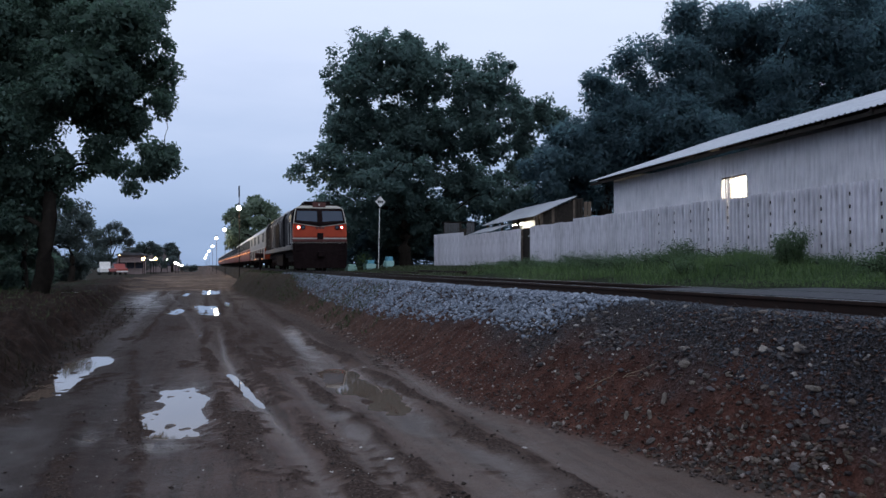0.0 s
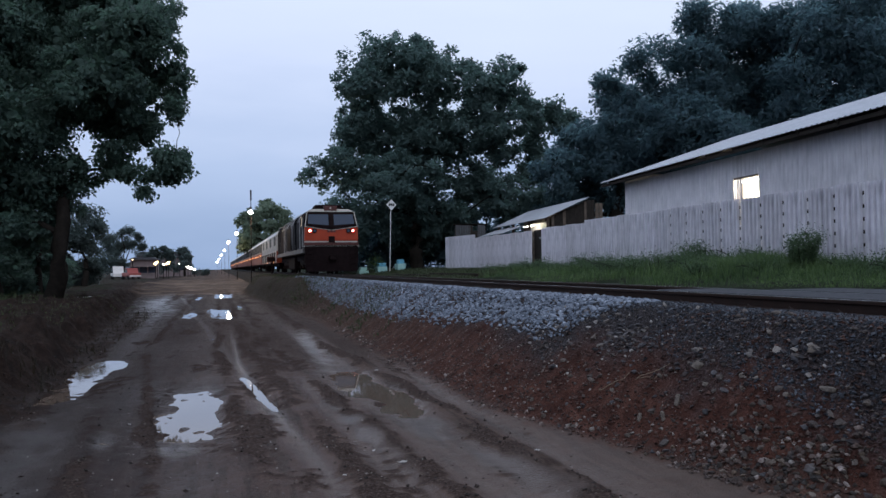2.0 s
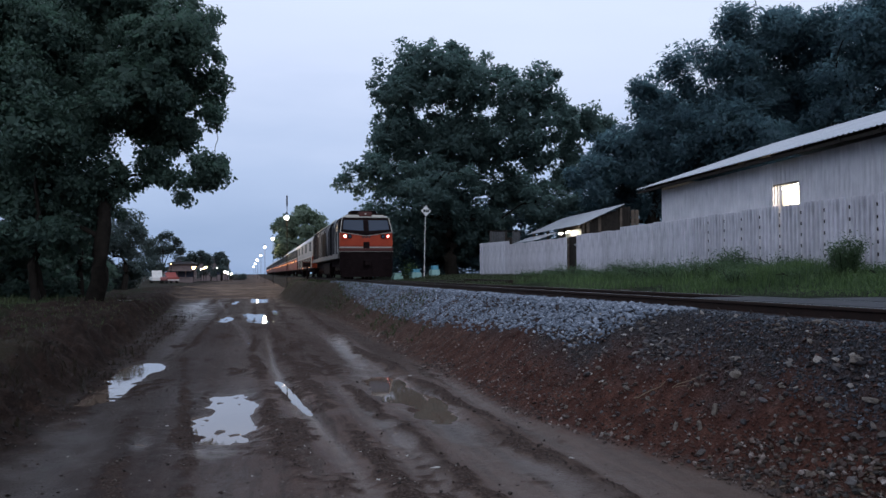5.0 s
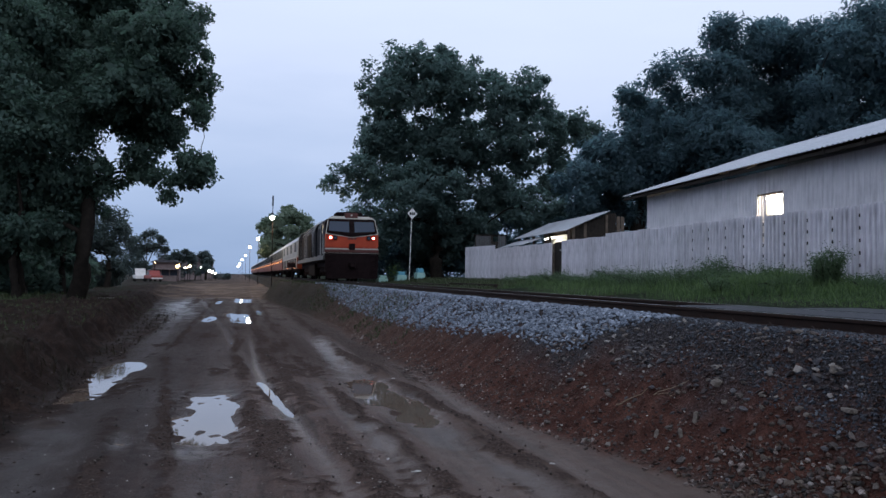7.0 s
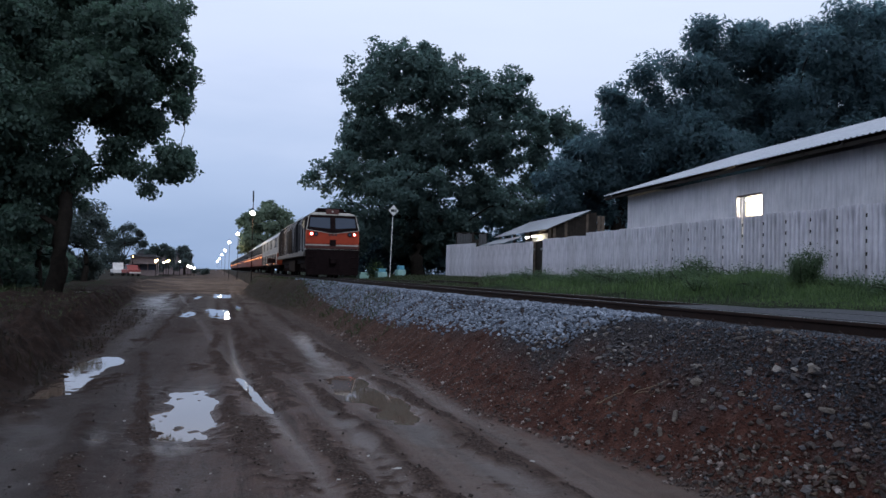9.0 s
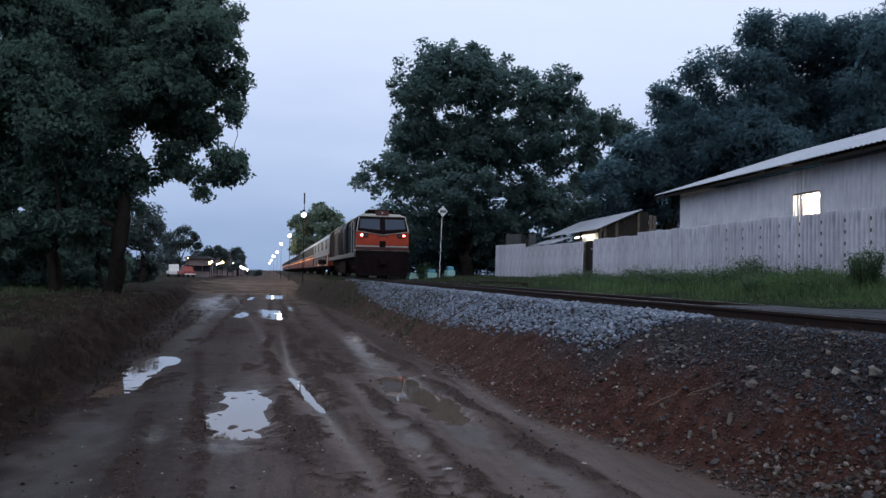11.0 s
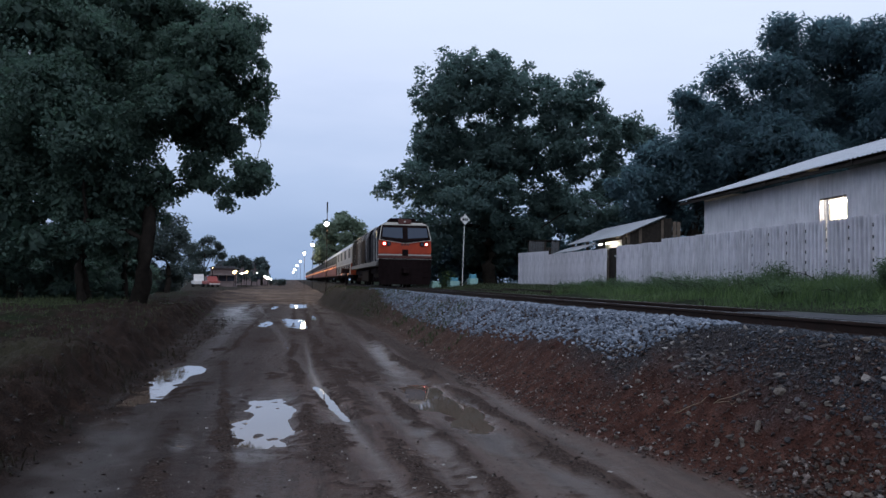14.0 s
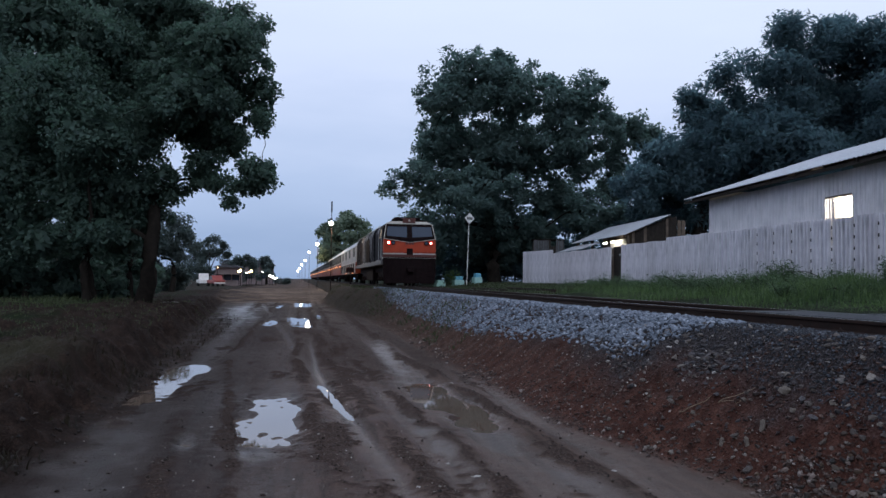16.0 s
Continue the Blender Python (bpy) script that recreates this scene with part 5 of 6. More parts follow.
def leaf_mesh(name, c, size, droop, material, parent, g, out=None, wide=0.34):
    """Leaves: four-cornered blades folded along the midrib, scattered at the points c."""
    n = len(c)
    a = g.random(n) * 6.283
    tilt = g.normal(-droop, 0.55, n)
    roll = g.normal(0, 0.6, n)
    s = size * (0.6 + 0.8 * g.random(n))
    d = np.stack([np.cos(a) * np.cos(tilt), np.sin(a) * np.cos(tilt), np.sin(tilt)], -1)
    side = np.stack([-np.sin(a), np.cos(a), 0 * a], -1)
    up = np.cross(d, side)
    side = side * np.cos(roll)[:, None] + up * np.sin(roll)[:, None]
    L, Wd = s[:, None] * d, wide * s[:, None] * side
    v = np.stack([c, c + 0.45 * L + Wd, c + L, c + 0.45 * L - Wd], 1)
    f = np.arange(n * 4).reshape(n, 4)
    if out is None:
        return mesh_part(name, v.reshape(-1, 3), f, material, parent)
    flat_n = np.cross(v[:, 1] - v[:, 3], v[:, 2] - v[:, 0])
    turn = (flat_n * out).sum(-1) < 0
    f[turn] = f[turn][:, ::-1]
    flat_n[turn] *= -1
    flat_n /= np.linalg.norm(flat_n, axis=1, keepdims=True) + 1e-9
    nn = 0.62 * out + 0.38 * flat_n
    nn /= np.linalg.norm(nn, axis=1, keepdims=True) + 1e-9
    ob = mesh_part(name, v.reshape(-1, 3), f, material, parent, "", True)
    ob.data.normals_split_custom_set_from_vertices(np.repeat(nn, 4, axis=0).tolist())
    return ob


planter(8.2, 48.5, 0.58, 0.40, "palegreen", False, "low pale aqua painted concrete planter")
planter(9.25, 48.2, 0.60, 0.54, "aqua", True, "aqua and blue painted planter with a leafy plant")
planter(10.5, 48.6, 0.52, 0.64, "aqua", False, "pale aqua and blue painted planter")


def red_board():
    x, y = 3.98, 66.0
    t = empty("trackside_board", pose(x, y, z_at(x, y)), "dark board with a red edge on twin posts", "sign")
    part("board", boxed(-0.38, 0.38, -0.03, 0.03, 0.95, 1.36, 0.01), "maroon", t)
    part("board_face", boxed(-0.33, 0.33, -0.045, -0.032, 1.00, 1.31), "dark", t)
    for sx in (-0.03, 0.03):
        part("post", boxed(sx - 0.03, sx + 0.03, 0.03, 0.09, -0.2, 1.35), "dark", t)


red_board()


# ---------------------------------------------------------------- trees
def tube_path(verts, faces, pts, radii, n=7):
    base = len(verts)
    for k, (p, r) in enumerate(zip(pts, radii)):
        q = (pts[min(k + 1, len(pts) - 1)] - pts[max(k - 1, 0)]).to_track_quat("Z", "Y").to_matrix()
        for i in range(n):
            a = 2 * math.pi * i / n
            verts.append(tuple(p + q @ Vector((r * math.cos(a), r * math.sin(a), 0))))
    for k in range(len(pts) - 1):
        for i in range(n):
            j = (i + 1) % n
            faces.append((base + k * n + i, base + k * n + j, base + (k + 1) * n + j, base + (k + 1) * n + i))


def limb(verts, faces, a, b, r0, r1, g, sag=0.12, seg=6):
    a, b = Vector(a), Vector(b)
    L = (b - a).length
    k = Vector(g.normal(0, 1, 3)) * L * 0.07
    pts = []
    for i in range(seg + 1):
        u = i / seg
        pts.append(a.lerp(b, u) + k * math.sin(u * math.pi) + Vector((0, 0, L * sag * math.sin(u * math.pi))) + Vector(g.normal(0, 0.012 * L, 3)) * (0 < i < seg))
    tube_path(verts, faces, pts, [r0 + (r1 - r0) * (i / seg) for i in range(seg + 1)])
    return pts


def tufts(lobes, n, seed, size=0.5, low=-0.2):
    """Small clumps that break the outline of the main lobes of a crown."""
    g = np.random.default_rng(seed)
    lobes = np.array(lobes)
    out = []
    while len(out) < n:
        c = lobes[g.integers(len(lobes))]
        u = g.normal(0, 1, 3)
        u /= np.linalg.norm(u)
        if u[2] < low:
            continue
        p = c[:3] + u * np.array([c[3], 0.9 * c[3], c[4]]) * 1.08
        buried = (((p - lobes[:, :3]) / np.stack([lobes[:, 3], 0.9 * lobes[:, 3], lobes[:, 4]], -1)) ** 2).sum(-1) < 0.95
        if not buried.any():
            r = size * (0.6 + 0.8 * g.random())
            out.append((*p, r, 0.8 * r))
    return out


def tree(base, fork, r, clumps, per, leaves, size, material, seed, label, name="tree", sub=0.75, droop=0.35, twig=0.3, flat=0.8, wide=0.34, core=0.0, blade=0.42):
    """A tree: tapered trunk, limbs to each clump of the crown, and leaves in many small sprays."""
    g = np.random.default_rng(seed)
    x, y = base
    z = z_at(x, y)
    t = empty(name, pose(x, y, z), label, "tree")
    verts, faces = [], []
    f = Vector(fork)
    trunk = limb(verts, faces, (0, 0, -0.3), f, r * 1.25, r * 0.8, g, 0.0, 8)
    centres, hearts = [], []
    joints = [(p, r * 0.42) for p in trunk[5:9]]
    for cx, cy, cz, rx, rz in sorted(clumps, key=lambda q: (Vector(q[:3]) - f).length):
        c = Vector((cx, cy, cz))
        # each limb springs from the nearest limb or trunk point below it
        start, thick = min(joints, key=lambda j: (j[0] - c).length + 1.5 * max(0.0, j[0].z - c.z))
        pts = limb(verts, faces, start, c, thick, max(0.012, thick * 0.55), g)
        joints.append((c, max(0.014, thick * 0.55)))
        n = max(4, int(per * rx * rz))
        u = g.normal(0, 1, (n, 3))
        u /= np.linalg.norm(u, axis=1, keepdims=True)
        rad = 0.33 + 0.60 * g.random(n) ** 0.45
        rad = rad * np.where(g.random(n) < 0.16, 1.30, 1.0)
        p = u * rad[:, None] * np.array([rx, rx * 0.9, rz]) + np.array([cx, cy, cz])
        centres.append(p)
        hearts.append(np.tile((cx, cy, cz - 0.35 * rz), (n, 1)))
        for q in p[g.random(n) < twig]:
            s = pts[g.integers(3, 7)]
            limb(verts, faces, s, q, min(r * 0.055 + 0.01, thick * 0.5 + 0.006), 0.010, g, 0.05, 3)
    part_v = np.array(verts)
    mesh_part("trunk", part_v, np.array(faces), "bark", t, "dark trunk and limbs", True)
    c = np.concatenate(centres)
    n = int(leaves)
    pick = g.integers(0, len(c), n)
    spread = sub * (0.55 + 0.9 * g.random(len(c)))[pick][:, None]
    u = g.normal(0, 1, (n, 3))
    u *= (g.random(n) ** 0.45 / np.linalg.norm(u, axis=1))[:, None]
    pts = c[pick] + u * spread * np.array([1, 1, flat])
    heart = np.concatenate(hearts)[pick]
    keep = pts[:, 2] > 0.05
    pts, heart, mid = pts[keep], heart[keep], c[pick][keep]
    out = 0.55 * (pts - heart) / (np.linalg.norm(pts - heart, axis=1, keepdims=True) + 1e-6)
    out += 0.45 * (pts - mid) / (np.linalg.norm(pts - mid, axis=1, keepdims=True) + 1e-6) + np.array([0, 0, 0.12])
    out /= np.linalg.norm(out, axis=1, keepdims=True) + 1e-6
    size = np.full(len(pts), size)
    if core:
        # broad inner foliage that closes the heart of each clump
        cl = np.array(clumps)
        vol = cl[:, 3] ** 2 * cl[:, 4]
        j = g.choice(len(cl), int(core), p=vol / vol.sum())
        u = g.normal(0, 1, (len(j), 3))
        u *= (0.66 * g.random(len(j)) ** 0.4 / np.linalg.norm(u, axis=1))[:, None]
        q = cl[j, :3] + u * np.stack([cl[j, 3], cl[j, 3] * 0.9, cl[j, 4]], -1)
        pts, size = np.concatenate([pts, q]), np.concatenate([size, np.full(len(q), blade)])
        out = np.concatenate([out, u / (np.linalg.norm(u, axis=1, keepdims=True) + 1e-6)])
        keep = pts[:, 2] > 0.05
        pts, size, out = pts[keep], size[keep], out[keep]
    leaf_mesh("crown", pts, size, droop, material, t, g, out, wide)
    return t


CROWN_MIDDLE = [
    (1.1, 1.3, 10.0, 3.8, 2.9), (-2.8, 2.6, 10.0, 3.5, 2.6), (-1.6, -1.9, 5.9, 3.2, 2.4), (0.6, 2.4, 3.1, 3.2, 2.4), (1.2, -1.0, 13.4, 3.0, 2.2),
    (-1.5, -1.2, 14.5, 3.0, 2.1), (-4.5, -0.4, 3.5, 2.7, 2.0), (-3.5, -1.4, 12.6, 2.8, 1.8), (-4.8, 0.0, 6.8, 2.7, 1.8), (4.5, -3.0, 10.0, 2.8, 1.7),
    (2.6, 1.1, 3.6, 2.3, 1.9), (5.5, -3.4, 4.8, 2.0, 1.7), (-0.5, 3.1, 7.9, 2.1, 1.6), (3.4, -3.6, 12.1, 1.6, 1.8), (5.4, -3.6, 13.1, 1.6, 1.5),
    (3.3, 0.5, 8.2, 1.6, 1.2), (5.8, -1.5, 8.2, 1.8, 1.3), (8.7, -1.0, 10.8, 1.5, 1.2), (10.9, -0.5, 10.4, 0.9, 0.9), (5.4, 1.0, 6.3, 1.8, 1.3),
    (8.5, -0.5, 7.0, 1.9, 1.5), (4.5, 1.5, 5.7, 1.7, 1.3), (9.3, 0.0, 8.8, 1.1, 0.9), (7.2, -2.5, 11.7, 1.2, 1.0), (2.9, 1.0, 6.3, 1.3, 0.9)]
tree((13.50, 56.49), (0.3, 0.2, 6.0), 0.45, CROWN_MIDDLE + tufts(CROWN_MIDDLE, 42, 151), 7.5, 92000, 0.27, "leaf_a", 51, "tall spreading broad-leaved tree behind the line", sub=0.55, twig=0.2, core=13000, blade=0.45, wide=0.3)

CROWN_BUILDING = [
    (-0.3, 0.94, 9.7, 0.8, 0.9), (-0.36, -1.06, 7.8, 2.05, 2.1), (0.31, -0.84, 5.84, 2.4, 1.72), (-2.12, 1.89, 5.03, 1.79, 1.72),
    (-4.14, 0.25, 5.85, 1.55, 1.38), (-2.18, 0.93, 7.53, 1.41, 1.59), (0.26, 2.03, 4.38, 2.18, 1.11), (0.33, -2.17, 9.5, 1.35, 1.2),
    (-1.8, -1.64, 10.7, 0.3, 0.3), (-1.1, -1.06, 10.9, 0.3, 0.35), (0.6, 1.15, 10.9, 0.32, 0.28),
    (-1.05, -0.58, 6.51, 1.72, 1.38), (0.52, -1.83, 7.4, 1.69, 1.69), (3.21, 13.65, 3.15, 2.24, 1.8),
    (1.05, 15.31, 4.1, 2.27, 1.83)]
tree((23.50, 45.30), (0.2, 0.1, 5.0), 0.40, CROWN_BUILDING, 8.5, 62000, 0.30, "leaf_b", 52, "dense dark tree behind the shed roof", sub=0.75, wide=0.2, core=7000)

CROWN_HALL = [
    (-1.8, 0.3, 9.8, 1.9, 1.6), (-2.4, -1.0, 11.4, 0.6, 0.7), (1.7, 1.4, 10.7, 2.3, 2.1), (-1.8, 0.9, 11.6, 0.8, 0.7), (0.3, 1.1, 8.6, 2.5, 2.1),
    (-1.0, 2.5, 6.8, 2.2, 1.9), (-1.0, -2.1, 6.8, 2.3, 1.7), (-2.1, -0.4, 7.6, 2.8, 2.2), (3.2, 1.4, 9.5, 3.2, 2.4), (3.6, 0.3, 12.4, 1.6, 1.6),
    (2.6, -1.3, 13.4, 0.9, 0.8), (-0.4, 2.3, 5.1, 2.5, 1.9), (1.6, 0.1, 5.6, 2.5, 1.8), (-0.6, -0.8, 11.7, 1.0, 1.0), (0.4, -1.4, 12.8, 0.8, 0.7),
    (2.2, 0.2, 14.2, 0.4, 0.5), (-3.5, -0.1, 12.2, 0.8, 0.6), (-1.4, 0.4, 13.3, 0.9, 0.9), (-0.8, -0.6, 13.9, 0.7, 0.6), (-4.7, -0.1, 11.1, 1.1, 0.7),
    (1.2, -1.1, 13.7, 1.0, 0.7), (0.9, 0.9, 13.2, 1.3, 0.9)]
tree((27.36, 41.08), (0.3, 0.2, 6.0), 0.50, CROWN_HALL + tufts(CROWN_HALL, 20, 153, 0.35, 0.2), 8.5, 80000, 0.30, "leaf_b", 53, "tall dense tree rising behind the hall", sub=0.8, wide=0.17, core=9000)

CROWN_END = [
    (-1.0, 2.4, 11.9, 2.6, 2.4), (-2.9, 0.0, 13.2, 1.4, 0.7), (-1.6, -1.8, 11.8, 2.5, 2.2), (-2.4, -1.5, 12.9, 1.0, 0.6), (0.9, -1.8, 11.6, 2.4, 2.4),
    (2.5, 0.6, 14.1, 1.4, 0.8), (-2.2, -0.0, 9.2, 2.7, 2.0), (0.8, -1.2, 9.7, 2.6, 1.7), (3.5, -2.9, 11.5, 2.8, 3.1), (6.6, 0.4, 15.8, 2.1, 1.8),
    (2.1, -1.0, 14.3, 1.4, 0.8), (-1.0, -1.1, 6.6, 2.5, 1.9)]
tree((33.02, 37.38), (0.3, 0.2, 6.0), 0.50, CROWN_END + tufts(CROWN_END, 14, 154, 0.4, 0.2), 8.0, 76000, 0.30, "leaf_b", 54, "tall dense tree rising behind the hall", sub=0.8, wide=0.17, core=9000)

CROWN_WAY = [
    (-3.0, 2.1, 9.7, 2.1, 2.4), (-0.2, 1.1, 10.1, 2.1, 2.0), (-0.2, 1.7, 13.0, 2.5, 1.5), (-0.5, -0.1, 7.3, 1.9, 1.7), (2.1, -1.8, 8.6, 2.1, 1.5),
    (-2.6, 0.9, 5.8, 1.9, 1.6), (3.0, -0.6, 10.1, 1.6, 1.4), (3.2, -2.3, 10.6, 1.7, 1.1), (-0.9, -0.5, 4.8, 1.6, 1.1), (2.4, 0.8, 12.3, 1.7, 1.0),
    (-0.9, 0.1, 3.0, 1.4, 1.1), (5.0, -2.5, 5.7, 0.6, 0.5), (1.1, -1.2, 5.4, 0.6, 0.4), (5.0, -2.1, 7.4, 0.3, 0.4), (3.2, -0.1, 7.4, 1.5, 1.1),
    (2.6, 0.1, 5.8, 1.0, 0.6), (4.2, -0.9, 5.1, 0.8, 0.5), (1.9, 0.9, 7.7, 1.2, 0.9), (4.2, -0.5, 11.6, 0.9, 0.8), (5.0, -1.1, 9.0, 0.5, 1.2),
    (3.7, -1.1, 4.4, 0.3, 0.4), (1.1, 0.1, 4.9, 0.7, 0.5), (0.2, 0.7, 3.7, 0.9, 0.8), (3.5, -0.1, 9.0, 1.0, 0.8), (2.4, -0.1, 5.2, 0.6, 0.4)]
tree((-6.58, 36.09), (0.6, 0.1, 4.4), 0.31, CROWN_WAY + tufts(CROWN_WAY, 26, 155, 0.36, -0.8), 22.0, 122000, 0.147, "leaf_c", 55, "tall leafy tree overhanging the mud track", sub=0.42, droop=0.6, twig=0.12, core=16000, blade=0.36)

CROWN_VERGE = [
    (0.34, -1.41, 6.54, 1.67, 1.67), (-1.55, -0.49, 8.27, 2.11, 2.11), (-3.07, 2.08, 5.91, 2.03, 1.81), (-0.76, 1.51, 4.13, 1.81, 1.37),
    (-3.55, 2.39, 3.05, 1.82, 1.37), (0.34, -0.62, 2.7, 1.09, 0.59), (-2.21, 1.14, 2.56, 1.55, 0.69), (-4.25, 2.18, 8.07, 2.23, 2.67),
    (-4.26, 1.68, 4.08, 1.77, 2.2), (-0.26, 1.09, 10.9, 1.8, 1.58), (-2.28, 0.74, 11.49, 2.17, 1.75),
    (-4.5, 4.4, 12.3, 2.0, 1.6), (-2.4, 4.4, 12.6, 2.0, 1.6), (0.0, 4.4, 12.9, 2.0, 1.5), (-4.5, 4.4, 9.8, 2.2, 1.8), (-2.1, 4.4, 10.1, 2.2, 1.8), (0.8, 4.4, 11.3, 1.8, 1.5), (1.9, 4.4, 12.6, 1.2, 1.1)]
tree((-8.32, 34.64), (0.1, 0.1, 3.4), 0.16, CROWN_VERGE, 18.0, 72000, 0.17, "leaf_c", 56, "dense leafy tree with foliage to the ground", sub=0.6, droop=0.5, twig=0.12, core=20000, blade=0.42)

CROWN_FAR_A = [
    (0.17, 1.16, 4.87, 1.88, 1.98), (-1.23, 1.8, 3.11, 2.2, 2.2), (-2.86, -0.99, 3.64, 2.26, 2.26), (0.58, 3.13, 2.71, 1.07, 1.5),
    (-5.97, 5.27, 2.76, 2.69, 2.15), (0.51, -3.47, 6.13, 1.08, 0.69), (-1.34, 4.06, 1.12, 2.15, 0.86), (-0.04, 3.61, 1.11, 1.18, 0.65),
    (-1.96, 1.88, 4.78, 2.09, 2.09)]
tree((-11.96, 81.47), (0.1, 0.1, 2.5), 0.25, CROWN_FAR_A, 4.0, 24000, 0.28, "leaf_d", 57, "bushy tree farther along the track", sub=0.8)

CROWN_FAR_B = [
    (0.73, -6.94, 6.9, 3.35, 0.84), (-3.08, 6.78, 5.72, 2.84, 1.22), (3.03, -6.37, 5.62, 1.31, 0.75), (0.23, 6.86, 5.21, 3.26, 1.02),
    (-0.75, 2.68, 8.07, 1.98, 0.69), (-0.63, -6.31, 3.47, 2.79, 1.12)]
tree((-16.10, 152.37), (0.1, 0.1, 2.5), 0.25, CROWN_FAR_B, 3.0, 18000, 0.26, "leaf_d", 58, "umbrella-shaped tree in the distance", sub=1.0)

CROWN_FAR_C = [
    (1.2, -7.2, 4.9, 1.7, 1.0), (-0.5, 3.5, 4.4, 1.3, 0.9), (2.3, 0.8, 4.4, 1.2, 0.9)]
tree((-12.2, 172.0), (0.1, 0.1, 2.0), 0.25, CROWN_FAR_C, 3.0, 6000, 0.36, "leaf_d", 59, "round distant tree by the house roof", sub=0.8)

CROWN_FAR_D = [
    (-0.2, 4.8, 5.2, 1.2, 1.4), (-0.6, 8.5, 3.5, 1.4, 1.4), (0.6, -5.7, 3.6, 0.9, 1.4)]
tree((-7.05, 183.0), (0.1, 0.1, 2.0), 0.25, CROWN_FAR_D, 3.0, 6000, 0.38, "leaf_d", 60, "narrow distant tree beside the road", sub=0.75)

CROWN_STATION = [
    (-0.71, -5.9, 7.35, 2.77, 1.85), (-2.71, 5.96, 7.46, 1.69, 1.69), (1.37, -6.37, 6.27, 1.69, 1.85), (-0.95, 4.89, 5.74, 3.36, 2.35),
    (0.71, -4.92, 3.77, 2.8, 2.33), (-2.59, 4.55, 4.88, 1.84, 2.17), (0.19, 3.42, 9.26, 1.33, 1.0), (3.49, 3.64, 5.28, 1.51, 2.18)]
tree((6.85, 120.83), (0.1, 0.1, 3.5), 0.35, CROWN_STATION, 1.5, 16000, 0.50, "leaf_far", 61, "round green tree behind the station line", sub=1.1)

CROWN_UNDER = [
    (10.3, -1.1, 2.4, 2.7, 1.8), (1.8, 2.0, 1.5, 2.7, 1.3), (7.1, -0.9, 2.1, 2.2, 1.6), (-1.5, -0.7, 3.0, 2.6, 1.3), (-2.0, 0.9, 1.5, 2.6, 1.2),
    (4.5, -1.1, 3.2, 1.8, 1.8), (-0.7, 0.8, 2.2, 2.2, 1.2), (3.7, -3.0, 1.4, 2.1, 1.3), (5.8, -1.9, 2.3, 1.8, 1.5), (6.6, -5.0, 3.4, 1.7, 1.5),
    (-5.2, 4.1, 2.0, 1.4, 1.8), (2.1, -0.7, 2.8, 1.8, 1.3), (-3.0, 3.3, 1.6, 1.8, 1.2), (-0.4, 0.1, 6.5, 1.6, 1.3), (0.6, -0.2, 5.7, 1.3, 1.1),
    (-2.0, -0.9, 1.2, 1.2, 1.0), (-3.0, -0.7, 0.9, 1.3, 0.9), (-3.9, -0.5, 0.6, 1.1, 0.8), (5.0, -2.7, 4.6, 1.8, 1.2), (3.7, -1.7, 4.4, 1.5, 1.2),
    (-0.2, -0.7, 1.0, 1.5, 1.1), (1.0, 0.3, 2.0, 1.6, 1.1), (1.7, -1.2, 0.9, 1.6, 1.2), (3.1, -0.2, 1.5, 1.6, 1.1)]
tree((13.63, 62.70), (0.1, 0.1, 1.5), 0.20, CROWN_UNDER, 4.0, 36000, 0.30, "leaf_b", 62, "dark bushes under the tall tree", sub=0.8, name="bush")

THICKET_VERGE = [
    (3.6, -0.9, 2.57, 1.51, 1.51), (2.48, -3.51, 2.86, 1.79, 1.97), (-1.27, 2.3, 3.04, 2.34, 2.34), (-3.88, 2.98, 3.06, 2.34, 2.34),
    (-4.92, -0.97, 2.93, 2.17, 2.17), (2.85, -0.57, 1.25, 1.52, 0.68), (0.54, -0.84, 1.08, 1.86, 0.67), (-3.06, 2.52, 1.11, 2.33, 0.7),
    (4.92, -2.49, 1.6, 0.96, 0.96), (1.12, -1.84, 4.38, 1.84, 1.47)]
tree((-15.48, 61.66), (0.1, 0.1, 1.5), 0.15, THICKET_VERGE, 5.0, 40000, 0.24, "leaf_c", 63, "dark thicket beyond the grass verge", sub=0.7, name="bush")

THICKET_ROAD = [
    (-4.88, 1.17, 2.12, 1.81, 0.79), (-3.03, 8.87, 1.68, 1.9, 0.71), (0.88, -7.2, 1.83, 1.74, 0.87), (2.96, -7.47, 2.03, 1.31, 0.87),
    (5.4, 0.53, 0.92, 1.6, 0.46), (-14.68, 4.2, 2.42, 3.4, 1.81), (-10.88, 3.11, 2.17, 3.17, 1.47), (-7.61, 2.18, 1.92, 2.72, 1.13),
    (-18.16, 5.2, 2.68, 3.4, 2.04), (-21.75, 6.22, 2.48, 3.4, 2.04)]
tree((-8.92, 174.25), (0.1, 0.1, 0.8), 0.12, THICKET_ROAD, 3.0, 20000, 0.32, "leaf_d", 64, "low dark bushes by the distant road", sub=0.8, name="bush")

